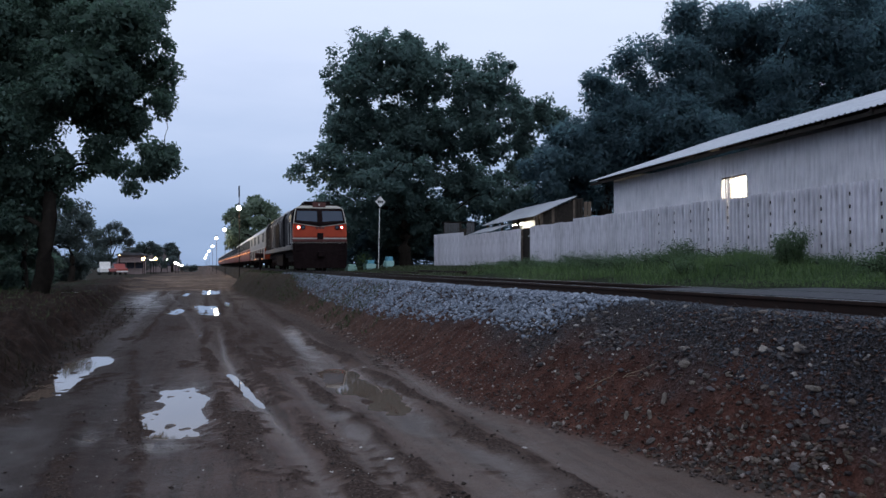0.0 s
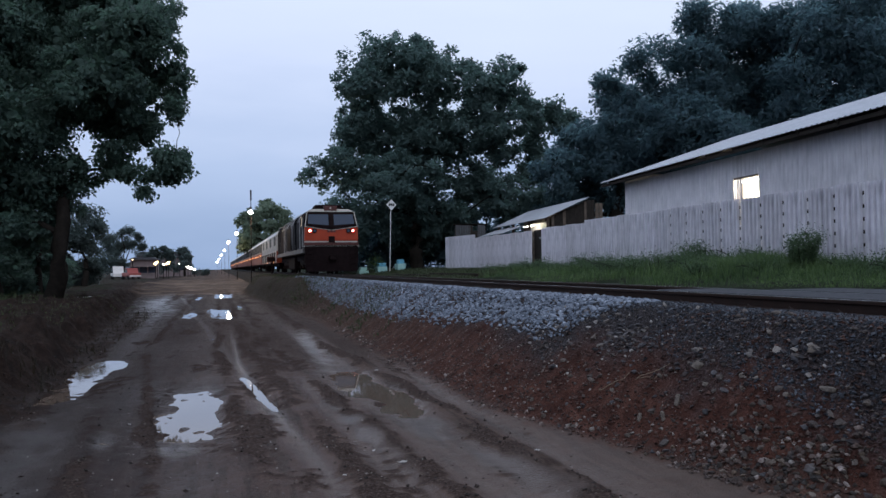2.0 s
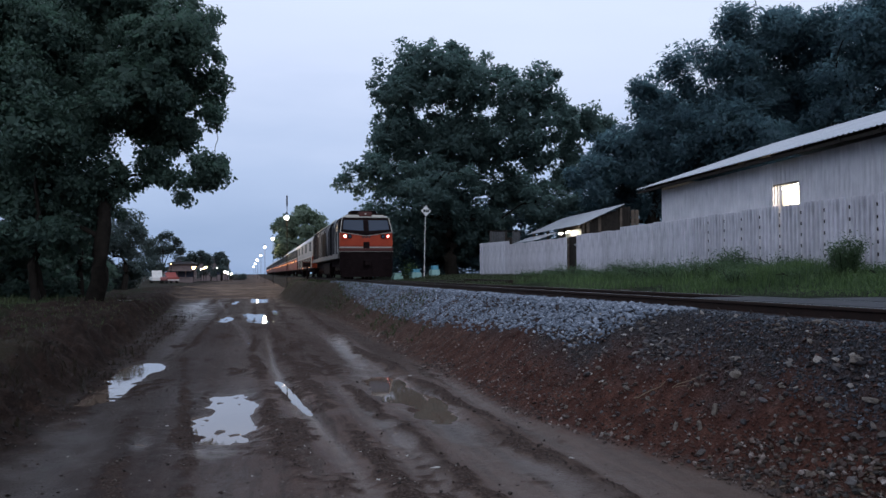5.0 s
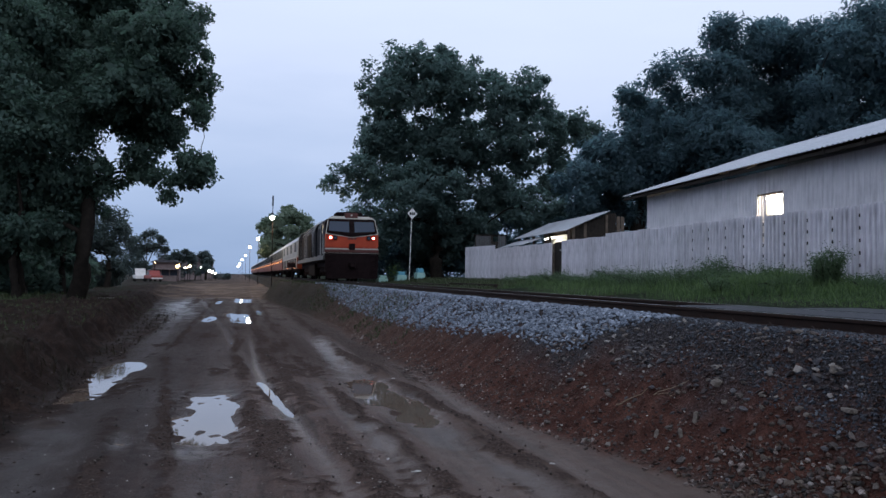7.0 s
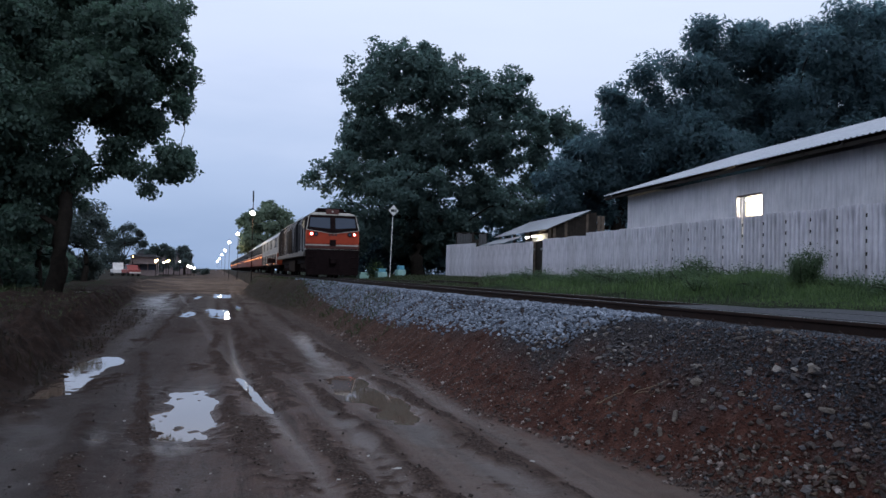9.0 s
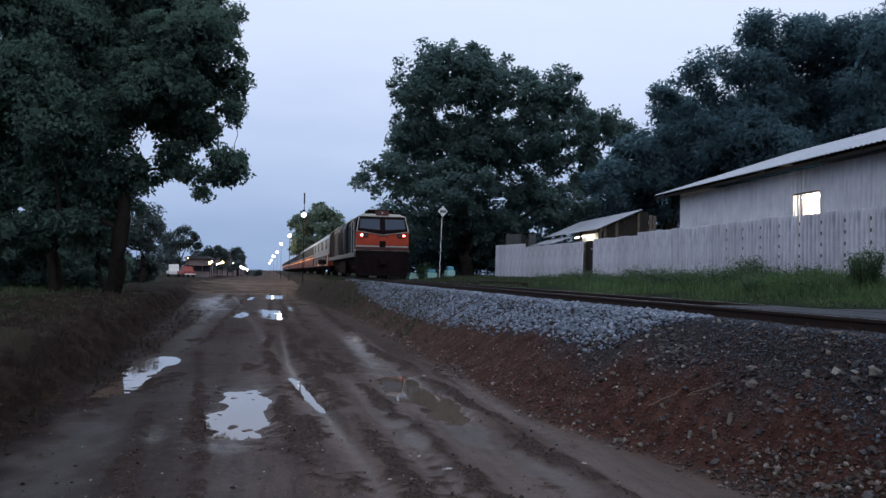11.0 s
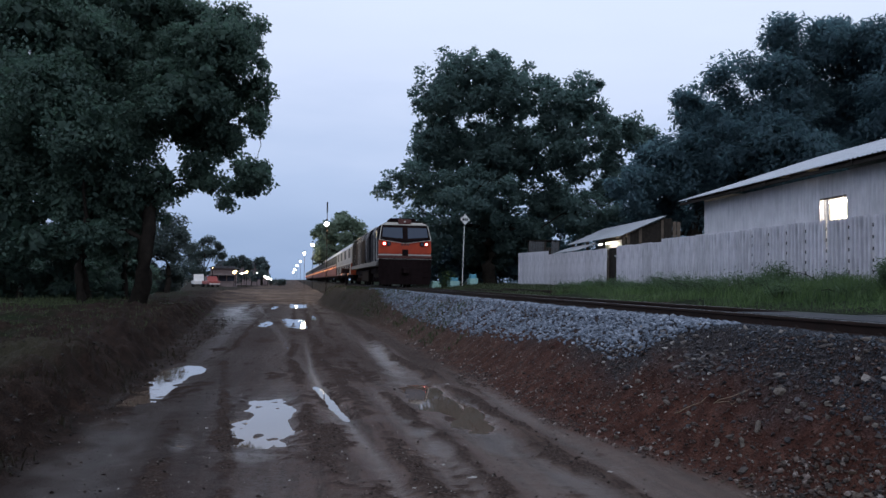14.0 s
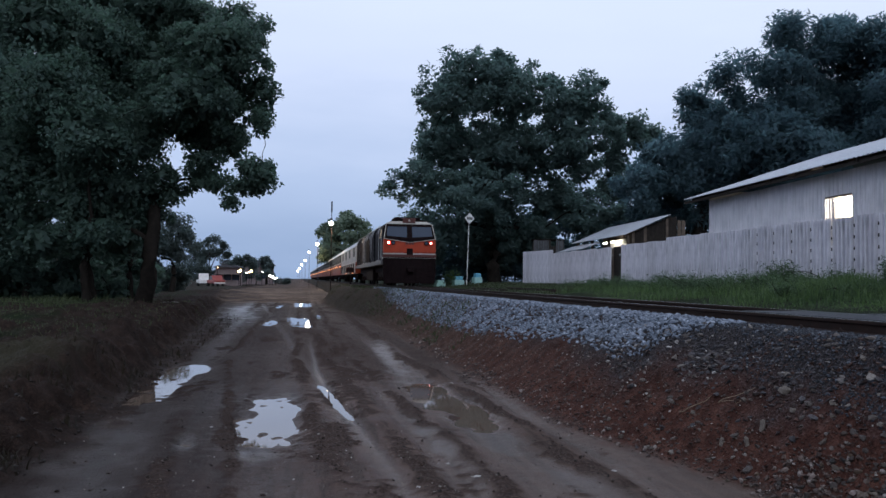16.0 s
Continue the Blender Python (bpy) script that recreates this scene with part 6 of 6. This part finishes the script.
UNDERGROWTH = [
    (-7.5, 1.0, 1.0, 2.4, 1.2), (-5.5, 3.0, 0.6, 2.4, 0.8), (-2.0, 3.5, 0.5, 2.4, 0.7), (1.5, 4.0, 0.5, 2.2, 0.6), (-4.0, 1.0, 0.4, 2.0, 0.6),
    (-3.6, 2.4, 2.1, 1.2, 0.8), (-4.6, 1.0, 1.9, 1.2, 0.8), (-1.1, -0.5, 2.0, 1.2, 0.8), (0.0, 2.0, 0.4, 1.8, 0.5), (1.2, 1.2, 3.1, 1.1, 0.7),
    (0.8, -1.5, 2.0, 1.1, 0.7), (1.8, 1.1, 1.9, 1.0, 0.7), (-1.1, 1.8, 1.1, 1.2, 0.5), (-3.0, 2.0, 1.1, 1.2, 0.5), (-3.5, -0.8, 1.1, 1.1, 0.5),
    (1.2, -0.6, 1.0, 1.1, 0.5), (3.3, -2.3, 2.5, 0.7, 0.6), (2.9, 0.4, 1.6, 0.6, 0.6), (2.2, 1.0, 0.9, 0.6, 0.4)]
tree((-11.26, 44.85), (0.1, 0.1, 0.7), 0.08, UNDERGROWTH, 7.0, 46000, 0.17, "leaf_c", 65, "dark leafy undergrowth round the tree feet", sub=0.45, name="bush")

NEAR_BRUSH = [
    (-4.5, 1.0, 0.7, 1.6, 0.9), (-2.6, 1.6, 0.6, 1.5, 0.8), (-0.9, 0.6, 0.5, 1.2, 0.6), (0.6, 1.4, 0.4, 1.1, 0.5), (-3.6, 0.0, 1.5, 1.3, 0.9),
    (-1.6, 1.8, 1.4, 1.3, 0.9), (-5.8, 0.4, 1.6, 1.5, 1.2), (1.6, 2.2, 0.4, 0.9, 0.45), (-0.2, 2.4, 1.1, 1.0, 0.8)]
tree((-9.3, 39.4), (0.1, 0.1, 0.5), 0.06, NEAR_BRUSH, 9.0, 30000, 0.14, "leaf_c", 66, "dark brush growing between the tree trunks", sub=0.4, name="bush", core=3000, blade=0.3)

SLENDER_A = [
    (0.16, -1.4, 4.45, 0.64, 0.54), (0.37, -0.13, 5.34, 0.41, 0.36), (-0.35, -0.52, 3.28, 0.35, 0.25)]
tree((-7.85, 40.75), (-0.15, 0.1, 3.0), 0.13, SLENDER_A, 9.0, 9000, 0.15, "leaf_c", 71, "slender dark tree on the shaded verge", sub=0.5, droop=0.6, twig=0.12)

SLENDER_B = [
    (-0.15, 0.2, 4.17, 0.77, 0.63), (0.11, 1.44, 3.03, 0.35, 0.2)]
tree((-9.04, 39.01), (-0.05, 0.1, 3.0), 0.13, SLENDER_B, 9.0, 9000, 0.15, "leaf_c", 72, "slender dark tree on the shaded verge", sub=0.5, droop=0.6, twig=0.12)

SLENDER_C = [
    (-0.37, 0.94, 4.78, 0.96, 0.85), (1.05, -2.26, 2.78, 0.45, 0.3)]
tree((-11.57, 42.85), (0.05, 0.1, 3.0), 0.13, SLENDER_C, 9.0, 9000, 0.15, "leaf_c", 73, "slender dark tree on the shaded verge", sub=0.5, droop=0.6, twig=0.12)

SLENDER_D = [
    (0.12, -0.72, 4.12, 0.99, 0.75), (0.52, 0.01, 2.74, 0.43, 0.24)]
tree((-12.27, 39.93), (0.15, 0.1, 3.0), 0.13, SLENDER_D, 9.0, 9000, 0.15, "leaf_c", 74, "slender dark tree on the shaded verge", sub=0.5, droop=0.6, twig=0.12)



# ---------------------------------------------------------------- grass and weeds
def grass(name, xy, hgt, material, seed, label, width=0.012):
    g = np.random.default_rng(seed)
    n = len(xy)
    z = height(xy[:, 0], xy[:, 1])
    a = g.random(n) * 6.283
    lean = hgt * g.normal(0.5, 0.35, n)
    w = width * (0.6 + 0.8 * g.random(n))
    b = np.stack([xy[:, 0], xy[:, 1], z - 0.03], -1)
    s = np.stack([-np.sin(a), np.cos(a), 0 * a], -1) * w[:, None]
    d = np.stack([np.cos(a), np.sin(a), 0 * a], -1)
    mid = b + d * (lean * 0.35)[:, None] + np.stack([0 * a, 0 * a, hgt * 0.6], -1)
    tip = b + d * lean[:, None] + np.stack([0 * a, 0 * a, hgt], -1)
    v = np.stack([b - s, b + s, mid + s * 0.8, mid - s * 0.8, tip + s * 0.15, tip - s * 0.15], 1)
    i = np.arange(n)[:, None] * 6
    f = np.concatenate([i + [0, 1, 2, 3], i + [3, 2, 4, 5]])
    return tagged(mesh_part(name, v.reshape(-1, 3), f, material), label, "grass", kind="stuff")


def verge_grass():
    g = np.random.default_rng(31)
    p = scatter(52000, 7.4, 11.6, 7.0, 30.5, 32, 1.0)
    dens = lattice(p[:, 0], p[:, 1], 1.6) * 0.5 + 0.5 * step(p[:, 0], 7.6, 9.4)
    p = p[g.random(len(p)) < np.clip(0.15 + dens, 0, 1)]
    tall = 0.12 + 0.30 * step(p[:, 0], 8.0, 10.6) * (0.8 + 0.7 * lattice(p[:, 0], p[:, 1], 1.9)) + 0.18 * np.exp(-((p[:, 1] - 17.0) / 2.5) ** 2)
    tall = 0.72 * tall * (0.45 + 0.60 * step(p[:, 1], 11.5, 14.5))
    grass("tall_grass", p, tall * (0.5 + 0.7 * g.random(len(p))), "grass", 33, "lush tall green grass along the fence foot", 0.0065)
    p = scatter(9000, 6.9, 11.4, 26, 47, 34)
    grass("short_grass", p, 0.06 + 0.12 * g.random(len(p)), "dimgrass", 35, "short grass beyond the rails", 0.016)
    p = scatter(22000, -14, -3.6, 11, 40, 36)
    keep = lattice(p[:, 0], p[:, 1], 3.2) > -0.05
    grass("verge_grass", p[keep], 0.03 + 0.06 * g.random(keep.sum()), "weed", 37, "patchy short grass under the trees", 0.010)
    p = np.stack([-9.0 + 1.7 * g.normal(0, 1, 3200), 35.0 + 3.6 * g.normal(0, 1, 3200)], -1)
    p = p[p[:, 0] < -5.8]
    grass("verge_grass", p, 0.05 + 0.20 * g.random(len(p)) ** 2, "weed", 53, "dim green grass round the tree feet", 0.014)
    p = scatter(5000, -5.2, -2.3, 7, 34, 40)
    p = p[lattice(p[:, 0], p[:, 1], 0.7) > 0.15]
    grass("verge_weeds", p, 0.04 + 0.14 * g.random(len(p)), "deadweed", 43, "withered dark weeds on the dug verge", 0.010)
    p = np.stack([4.1 + 0.22 * g.normal(0, 1, 900), 26.0 + 2.6 * g.normal(0, 1, 900)], -1)
    grass("bank_grass", p, 0.03 + 0.09 * g.random(len(p)), "dimgrass", 47, "green weeds sprouting through the ballast", 0.008)
    p = scatter(9000, 1.7, 4.5, 18, 60, 38)
    p = p[p[:, 0] > 3.25 - 1.25 * step(p[:, 1], 26, 60)]
    p = p[lattice(p[:, 0], p[:, 1], 1.3) > -0.1]
    grass("bank_weeds", p, 0.05 + 0.13 * g.random(len(p)), "dimgrass", 39, "sparse weeds on the ballast bank", 0.012)


verge_grass()


def shrub(x, y, r, h, n, size, material, seed, label, name="shrub"):
    g = np.random.default_rng(seed)
    t = empty(name, pose(x, y, z_at(x, y)), label, "shrub")
    verts, faces = [], []
    cs = []
    for i in range(14):
        tip = Vector((g.normal(0, r * 0.5), g.normal(0, r * 0.5), h * (0.45 + 0.55 * g.random())))
        limb(verts, faces, (0, 0, -0.05), tip, 0.014, 0.005, g, 0.05, 4)
        cs.append(tip)
    tagged(mesh_part("stem", np.array(verts), np.array(faces), "bark", t), kind="stuff")
    c = np.array([v[:] for v in cs])[g.integers(0, len(cs), n)] * (0.35 + 0.65 * g.random((n, 1))) + g.normal(0, 0.09 * r + 0.03, (n, 3))
    c = c[c[:, 2] > 0.02]
    leaf_mesh("foliage", c, size, 0.1, material, t, g)


shrub(10.6, 13.2, 0.42, 0.80, 9000, 0.032, "shrubleaf", 41, "bushy green shrub growing before the fence")
shrub(10.7, 17.0, 0.55, 0.62, 5000, 0.040, "shrubleaf", 42, "low leafy weed clump by the fence")
for i, (x, y, rr, hh) in enumerate(((10.2, 20.5, 0.6, 0.45), (10.6, 23.0, 0.7, 0.40), (9.6, 18.0, 0.5, 0.35), (10.4, 26.5, 0.7, 0.45), (9.3, 14.6, 0.5, 0.3), (10.9, 15.0, 0.5, 0.45), (10.9, 8.9, 0.5, 0.3))):
    shrub(x, y, rr, hh, 2000, 0.038, "shrubleaf", 44 + i, "low leafy weeds among the grass", "weed_clump")
wg = random.Random(77)
for i in range(30):
    y = 9.5 + 0.7 * i
    hh = 0.17 + 0.20 * wg.random() + 0.13 * math.exp(-((y - 17.0) / 2.5) ** 2)
    if 12.2 < y < 14.4:
        hh *= 0.7
    if y > 22:
        hh *= 0.6
    shrub(10.15 + 0.9 * wg.random(), y + 0.3 * wg.random(), 0.55 + 0.25 * wg.random(), hh, 2600, 0.036, "shrubleaf", 90 + i, "soft leafy weeds along the fence foot", "weed_clump")
shrub(10.7, 10.6, 0.5, 0.35, 2000, 0.055, "shrubleaf", 43, "low leafy weed clump by the fence")


# ---------------------------------------------------------------- far things
def far_vehicle(x, y, paint, label, L=4.6, W=1.75, H=1.6, turn=0.0, name="parked_pickup"):
    t = empty(name, pose(x, y, z_at(x, y), 0, 0, turn), label, "vehicle")
    part("body", boxed(-L / 2, L / 2, -W / 2, W / 2, 0.45, 0.98, 0.08), paint, t)
    cab = extrude_profile(bmesh.new(), [(-L * 0.08, 0.95), (L * 0.28, 0.95), (L * 0.18, H), (-L * 0.04, H)], -W / 2 + 0.08, W / 2 - 0.08)
    part("cab", cab, paint, t)
    part("side_window", extrude_profile(bmesh.new(), [(-L * 0.05, 1.02), (L * 0.22, 1.02), (L * 0.155, H - 0.08), (-L * 0.03, H - 0.08)], -W / 2 + 0.07, W / 2 - 0.07), "glass", t)
    for sx in (-L * 0.3, L * 0.3):
        for sy in (-W / 2 + 0.1, W / 2 - 0.1):
            bm = bmesh.new()
            rod(bm, (sx, sy - 0.1, 0.33), (sx, sy + 0.1, 0.33), 0.33, n=14)
            part("wheel", bm, "rubber", t)
    part("bumper", boxed(L / 2 - 0.02, L / 2 + 0.1, -W / 2 + 0.05, W / 2 - 0.05, 0.42, 0.62, 0.02), "whitepaint", t)


far_vehicle(-13.1, 134, "redpaint", "faded red parked pickup", 4.6, 1.75, 1.7, -68)
far_vehicle(-15.3, 137, "whitepaint", "white van parked by the road", 4.0, 1.7, 2.0, -78, "parked_van")


def far_house(x, y, w, d, h, label, shop=False):
    t = empty("far_house", pose(x, y, z_at(x, y)), label, "house")
    part("wall", boxed(-w / 2, w / 2, 0, d, -0.5, h), "house", t)
    part("roof", extrude_profile(bmesh.new(), [(-w / 2 - 0.5, h), (w / 2 + 0.5, h), (w / 2 - 0.6, h + w * 0.10), (-w / 2 + 0.6, h + w * 0.10)], -0.8, d + 0.5), "tileroof", t)
    for i in range(3):
        wx = -w / 2 + w * (i + 0.5) / 3
        part("window", boxed(wx - 0.6, wx + 0.6, -0.04, 0.02, h * 0.3, h * 0.62), "glass", t)
    if shop:
        part("awning", boxed(-w / 2, w / 2, -2.2, 0.0, h * 0.62, h * 0.68), "house", t, "pale awning")
    return t


far_house(-12.6, 150, 4.2, 6, 3.2, "pale shop with an awning beside the road", True)
far_house(-11.6, 190, 11.0, 9, 4.3, "long dark-roofed house among trees")


def far_lamp(x, y, h, mat, r):
    t = empty("roadside_lamp", pose(x, y, z_at(x, y)), "glowing roadside lamp in the distance", "lamp", "roadside lamps")
    bm = bmesh.new()
    rod(bm, (0, 0, -0.2), (0, 0, h), 0.05, n=8)
    part("pole", bm, "dark", t)
    bm = bmesh.new()
    bmesh.ops.create_icosphere(bm, subdivisions=2, radius=r)
    bmesh.ops.translate(bm, verts=bm.verts, vec=(0, -0.1, h))
    part("bulb", bm, mat, t, "", True)


for x, y, zz, mat, r in ((-13.08, 136.9, 3.4, 'lamp_warm', 0.07), (-9.77, 138.1, 2.77, 'lamp_warm', 0.24), (-9.59, 139.1, 2.96, 'lamp_warm', 0.14), (-8.57, 137.7, 2.58, 'lamp_white', 0.12), (-7.86, 138.6, 2.86, 'lamp_warm', 0.2), (-8.27, 139.7, 2.69, 'lamp_warm', 0.12), (-6.55, 147.6, 2.82, 'lamp_white', 0.08), (-5.35, 152.4, 2.16, 'lamp_white', 0.2), (-4.98, 155.4, 1.96, 'lamp_white', 0.22), (-4.45, 157.4, 1.75, 'lamp_white', 0.17)):
    far_lamp(x, y, zz - z_at(x, y), mat, r)


# ---------------------------------------------------------------- single stones and litter, nearest last
def mat_stone(name, stops, dirt):
    k = Nodes(name, 0.7)
    info = k.n("ShaderNodeObjectInfo")
    k.colour(k.mix(k.noise(3, 4), k.ramp(info.outputs["Random"], stops), dirt))
    k.bump(k.noise(9, 4), 0.4, 0.1)
    return k.m


M["stone"] = mat_stone("bank_stone", [(0.0, (0.032, 0.028, 0.028)), (0.4, (0.055, 0.05, 0.05)), (0.65, (0.09, 0.072, 0.06)), (0.88, (0.13, 0.11, 0.095)), (1.0, (0.40, 0.37, 0.34))], (0.05, 0.033, 0.025))
M["ballaststone"] = mat_stone("ballast_stone", [(0.0, (0.085, 0.104, 0.136)), (0.45, (0.172, 0.205, 0.263)), (0.85, (0.262, 0.300, 0.370)), (1.0, (0.42, 0.47, 0.55))], (0.11, 0.125, 0.155))


def single_stones(name, spots, parent, material, seed, squash):
    """Stones that can be picked apart one by one, on eight shared shapes."""
    g = np.random.default_rng(seed)
    meshes = []
    for k in range(8):
        bm = bmesh.new()
        bmesh.ops.create_icosphere(bm, subdivisions=1, radius=1.0)
        for v in bm.verts:
            v.co = v.co * (1 + 0.95 * (g.random() - 0.5))
            v.co.z *= squash
        me = bpy.data.meshes.new(name)
        bm.to_mesh(me)
        bm.free()
        me.materials.append(M[material])
        meshes.append(me)
    for i, (x, y, s, lift) in enumerate(spots):
        ob = new(name, meshes[i % 8])
        ob.parent = parent
        ob.location = (x, y, z_at(x, y) + lift)
        ob.rotation_euler = (g.normal(0, 0.4), g.normal(0, 0.4), g.random() * 6.28)
        ob.scale = (s, s * (0.7 + 0.5 * g.random()), s)


def stone_spots():
    g = np.random.default_rng(77)
    bank, heap = [], []
    for i in range(290):
        y = 4.3 * (10.0 / 4.3) ** g.random()
        foot = float(toe_line(np.array(y)))
        s = 0.012 + 0.034 * g.random() ** 2.5
        bank.append((foot + 0.08 + (4.62 - foot) * g.random() ** 0.8, y, s, 0.25 * s))
    for i in range(280):
        y = 9.7 + 3.2 * g.random()
        s = 0.026 + 0.016 * g.random()
        heap.append((4.32 + 0.60 * g.random(), y, s, 0.022))
    return bank, heap


bank_spots, heap_spots = stone_spots()
single_stones("stone", bank_spots, GROUND, "stone", 78, 0.55)
single_stones("ballast_stone", heap_spots, BALLAST, "ballaststone", 79, 0.65)


def pale_stone(x, y, sx, sy, sz, tilt, colour, label):
    g = random.Random(int(x * 1000))
    bm = bmesh.new()
    bmesh.ops.create_icosphere(bm, subdivisions=2, radius=1.0)
    for v in bm.verts:
        v.co = v.co * (1 + 0.45 * (g.random() - 0.5))
        v.co = Vector([max(-0.72, min(0.78, c)) for c in v.co])
    bmesh.ops.transform(bm, matrix=Matrix.Diagonal((0.8 * sx, 0.8 * sy, 0.85 * sz, 1)), verts=bm.verts)
    ob = part("pale_stone", bm, colour)
    ob.matrix_basis = pose(x, y, z_at(x, y) + sz * 0.45, tilt, tilt * 0.5, g.random() * 90)
    tagged(ob, label, "stone", "pale stones on the bank")


pale_stone(4.22, 6.69, 0.095, 0.06, 0.05, 24, "palestone", "flat beige stone lying on the gravel bank")
pale_stone(4.45, 5.45, 0.065, 0.06, 0.055, 10, "palestone", "rounded beige stone near the rail")
pale_stone(3.98, 6.66, 0.035, 0.035, 0.085, 8, "palestone", "upright pale stone in the red soil")
pale_stone(3.85, 6.69, 0.028, 0.03, 0.075, -10, "palestone", "narrow brownish stone in the red soil")
pale_stone(3.78, 7.0, 0.028, 0.03, 0.065, 14, "palestone", "narrow brownish stone in the red soil")
pale_stone(3.86, 7.71, 0.05, 0.03, 0.03, 5, "palestone", "small pale stone in the red soil")
pale_stone(4.32, 5.14, 0.13, 0.05, 0.03, 6, "palestone", "long flat grey stone on the gravel bank")
pale_stone(4.15, 6.47, 0.045, 0.035, 0.03, 9, "palestone", "small pale stone among dark rubble")
pale_stone(4.27, 6.11, 0.05, 0.04, 0.03, -6, "palestone", "small pale stone among dark rubble")
pale_stone(4.22, 5.48, 0.04, 0.03, 0.025, 12, "palestone", "small pale stone among dark rubble")
pale_stone(3.44, 8.88, 0.03, 0.03, 0.03, 4, "palestone", "small white stone in the red soil")


def twig(x, y, L, turn, r=0.006):
    g = np.random.default_rng(int(L * 1000))
    v, f = [], []
    d = Vector((math.cos(turn), math.sin(turn), 0))
    pts = []
    for i in range(7):
        p = Vector((x, y, 0)) + d * (L * i / 6) + Vector(g.normal(0, 0.012, 3))
        p.z = z_at(p.x, p.y) + 0.012 + abs(g.normal(0, 0.008))
        pts.append(p)
    tube_path(v, f, pts, [r * (1 - 0.5 * i / 6) for i in range(7)], 6)
    ob = mesh_part("twig", np.array(v), np.array(f), "drywood", None, "", True)
    tagged(ob, "dry pale twig lying on the red bank", "twig", "dry twigs")


twig(3.80, 7.90, 0.36, -0.95)
twig(3.99, 7.45, 0.40, -1.05, 0.005)
twig(4.00, 7.40, 0.30, -1.25, 0.004)


def litter(x, y, w, l, turn):
    bm = bmesh.new()
    n = 5
    g = random.Random(int(y * 100))
    grid = [[bm.verts.new((w * (i / (n - 1) - 0.5), l * (j / (n - 1) - 0.5), 0.012 + 0.012 * g.random())) for j in range(n)] for i in range(n)]
    for i in range(n - 1):
        for j in range(n - 1):
            bm.faces.new((grid[i][j], grid[i + 1][j], grid[i + 1][j + 1], grid[i][j + 1]))
    bmesh.ops.solidify(bm, geom=bm.faces[:], thickness=0.004)
    ob = part("litter_scrap", bm, "litter")
    ob.matrix_basis = pose(x, y, z_at(x, y), 0, 0, turn)
    tagged(ob, "crumpled white scrap trodden into the mud", "litter", "scraps of litter")


for x, y, w, l, turn in ((1.48, 6.88, 0.08, 0.05, 20), (2.69, 6.84, 0.05, 0.04, 50), (1.35, 7.5, 0.03, 0.04, 10), (0.95, 6.6, 0.03, 0.03, 70),
                         (-5.7, 38.0, 0.8, 0.3, 5), (-4.75, 22.6, 0.34, 0.2, 12), (-3.4, 12.4, 0.06, 0.05, 30), (-0.95, 9.5, 0.03, 0.03, 0), (2.4, 13.0, 0.05, 0.04, 15)):
    litter(x, y, w, l, turn)
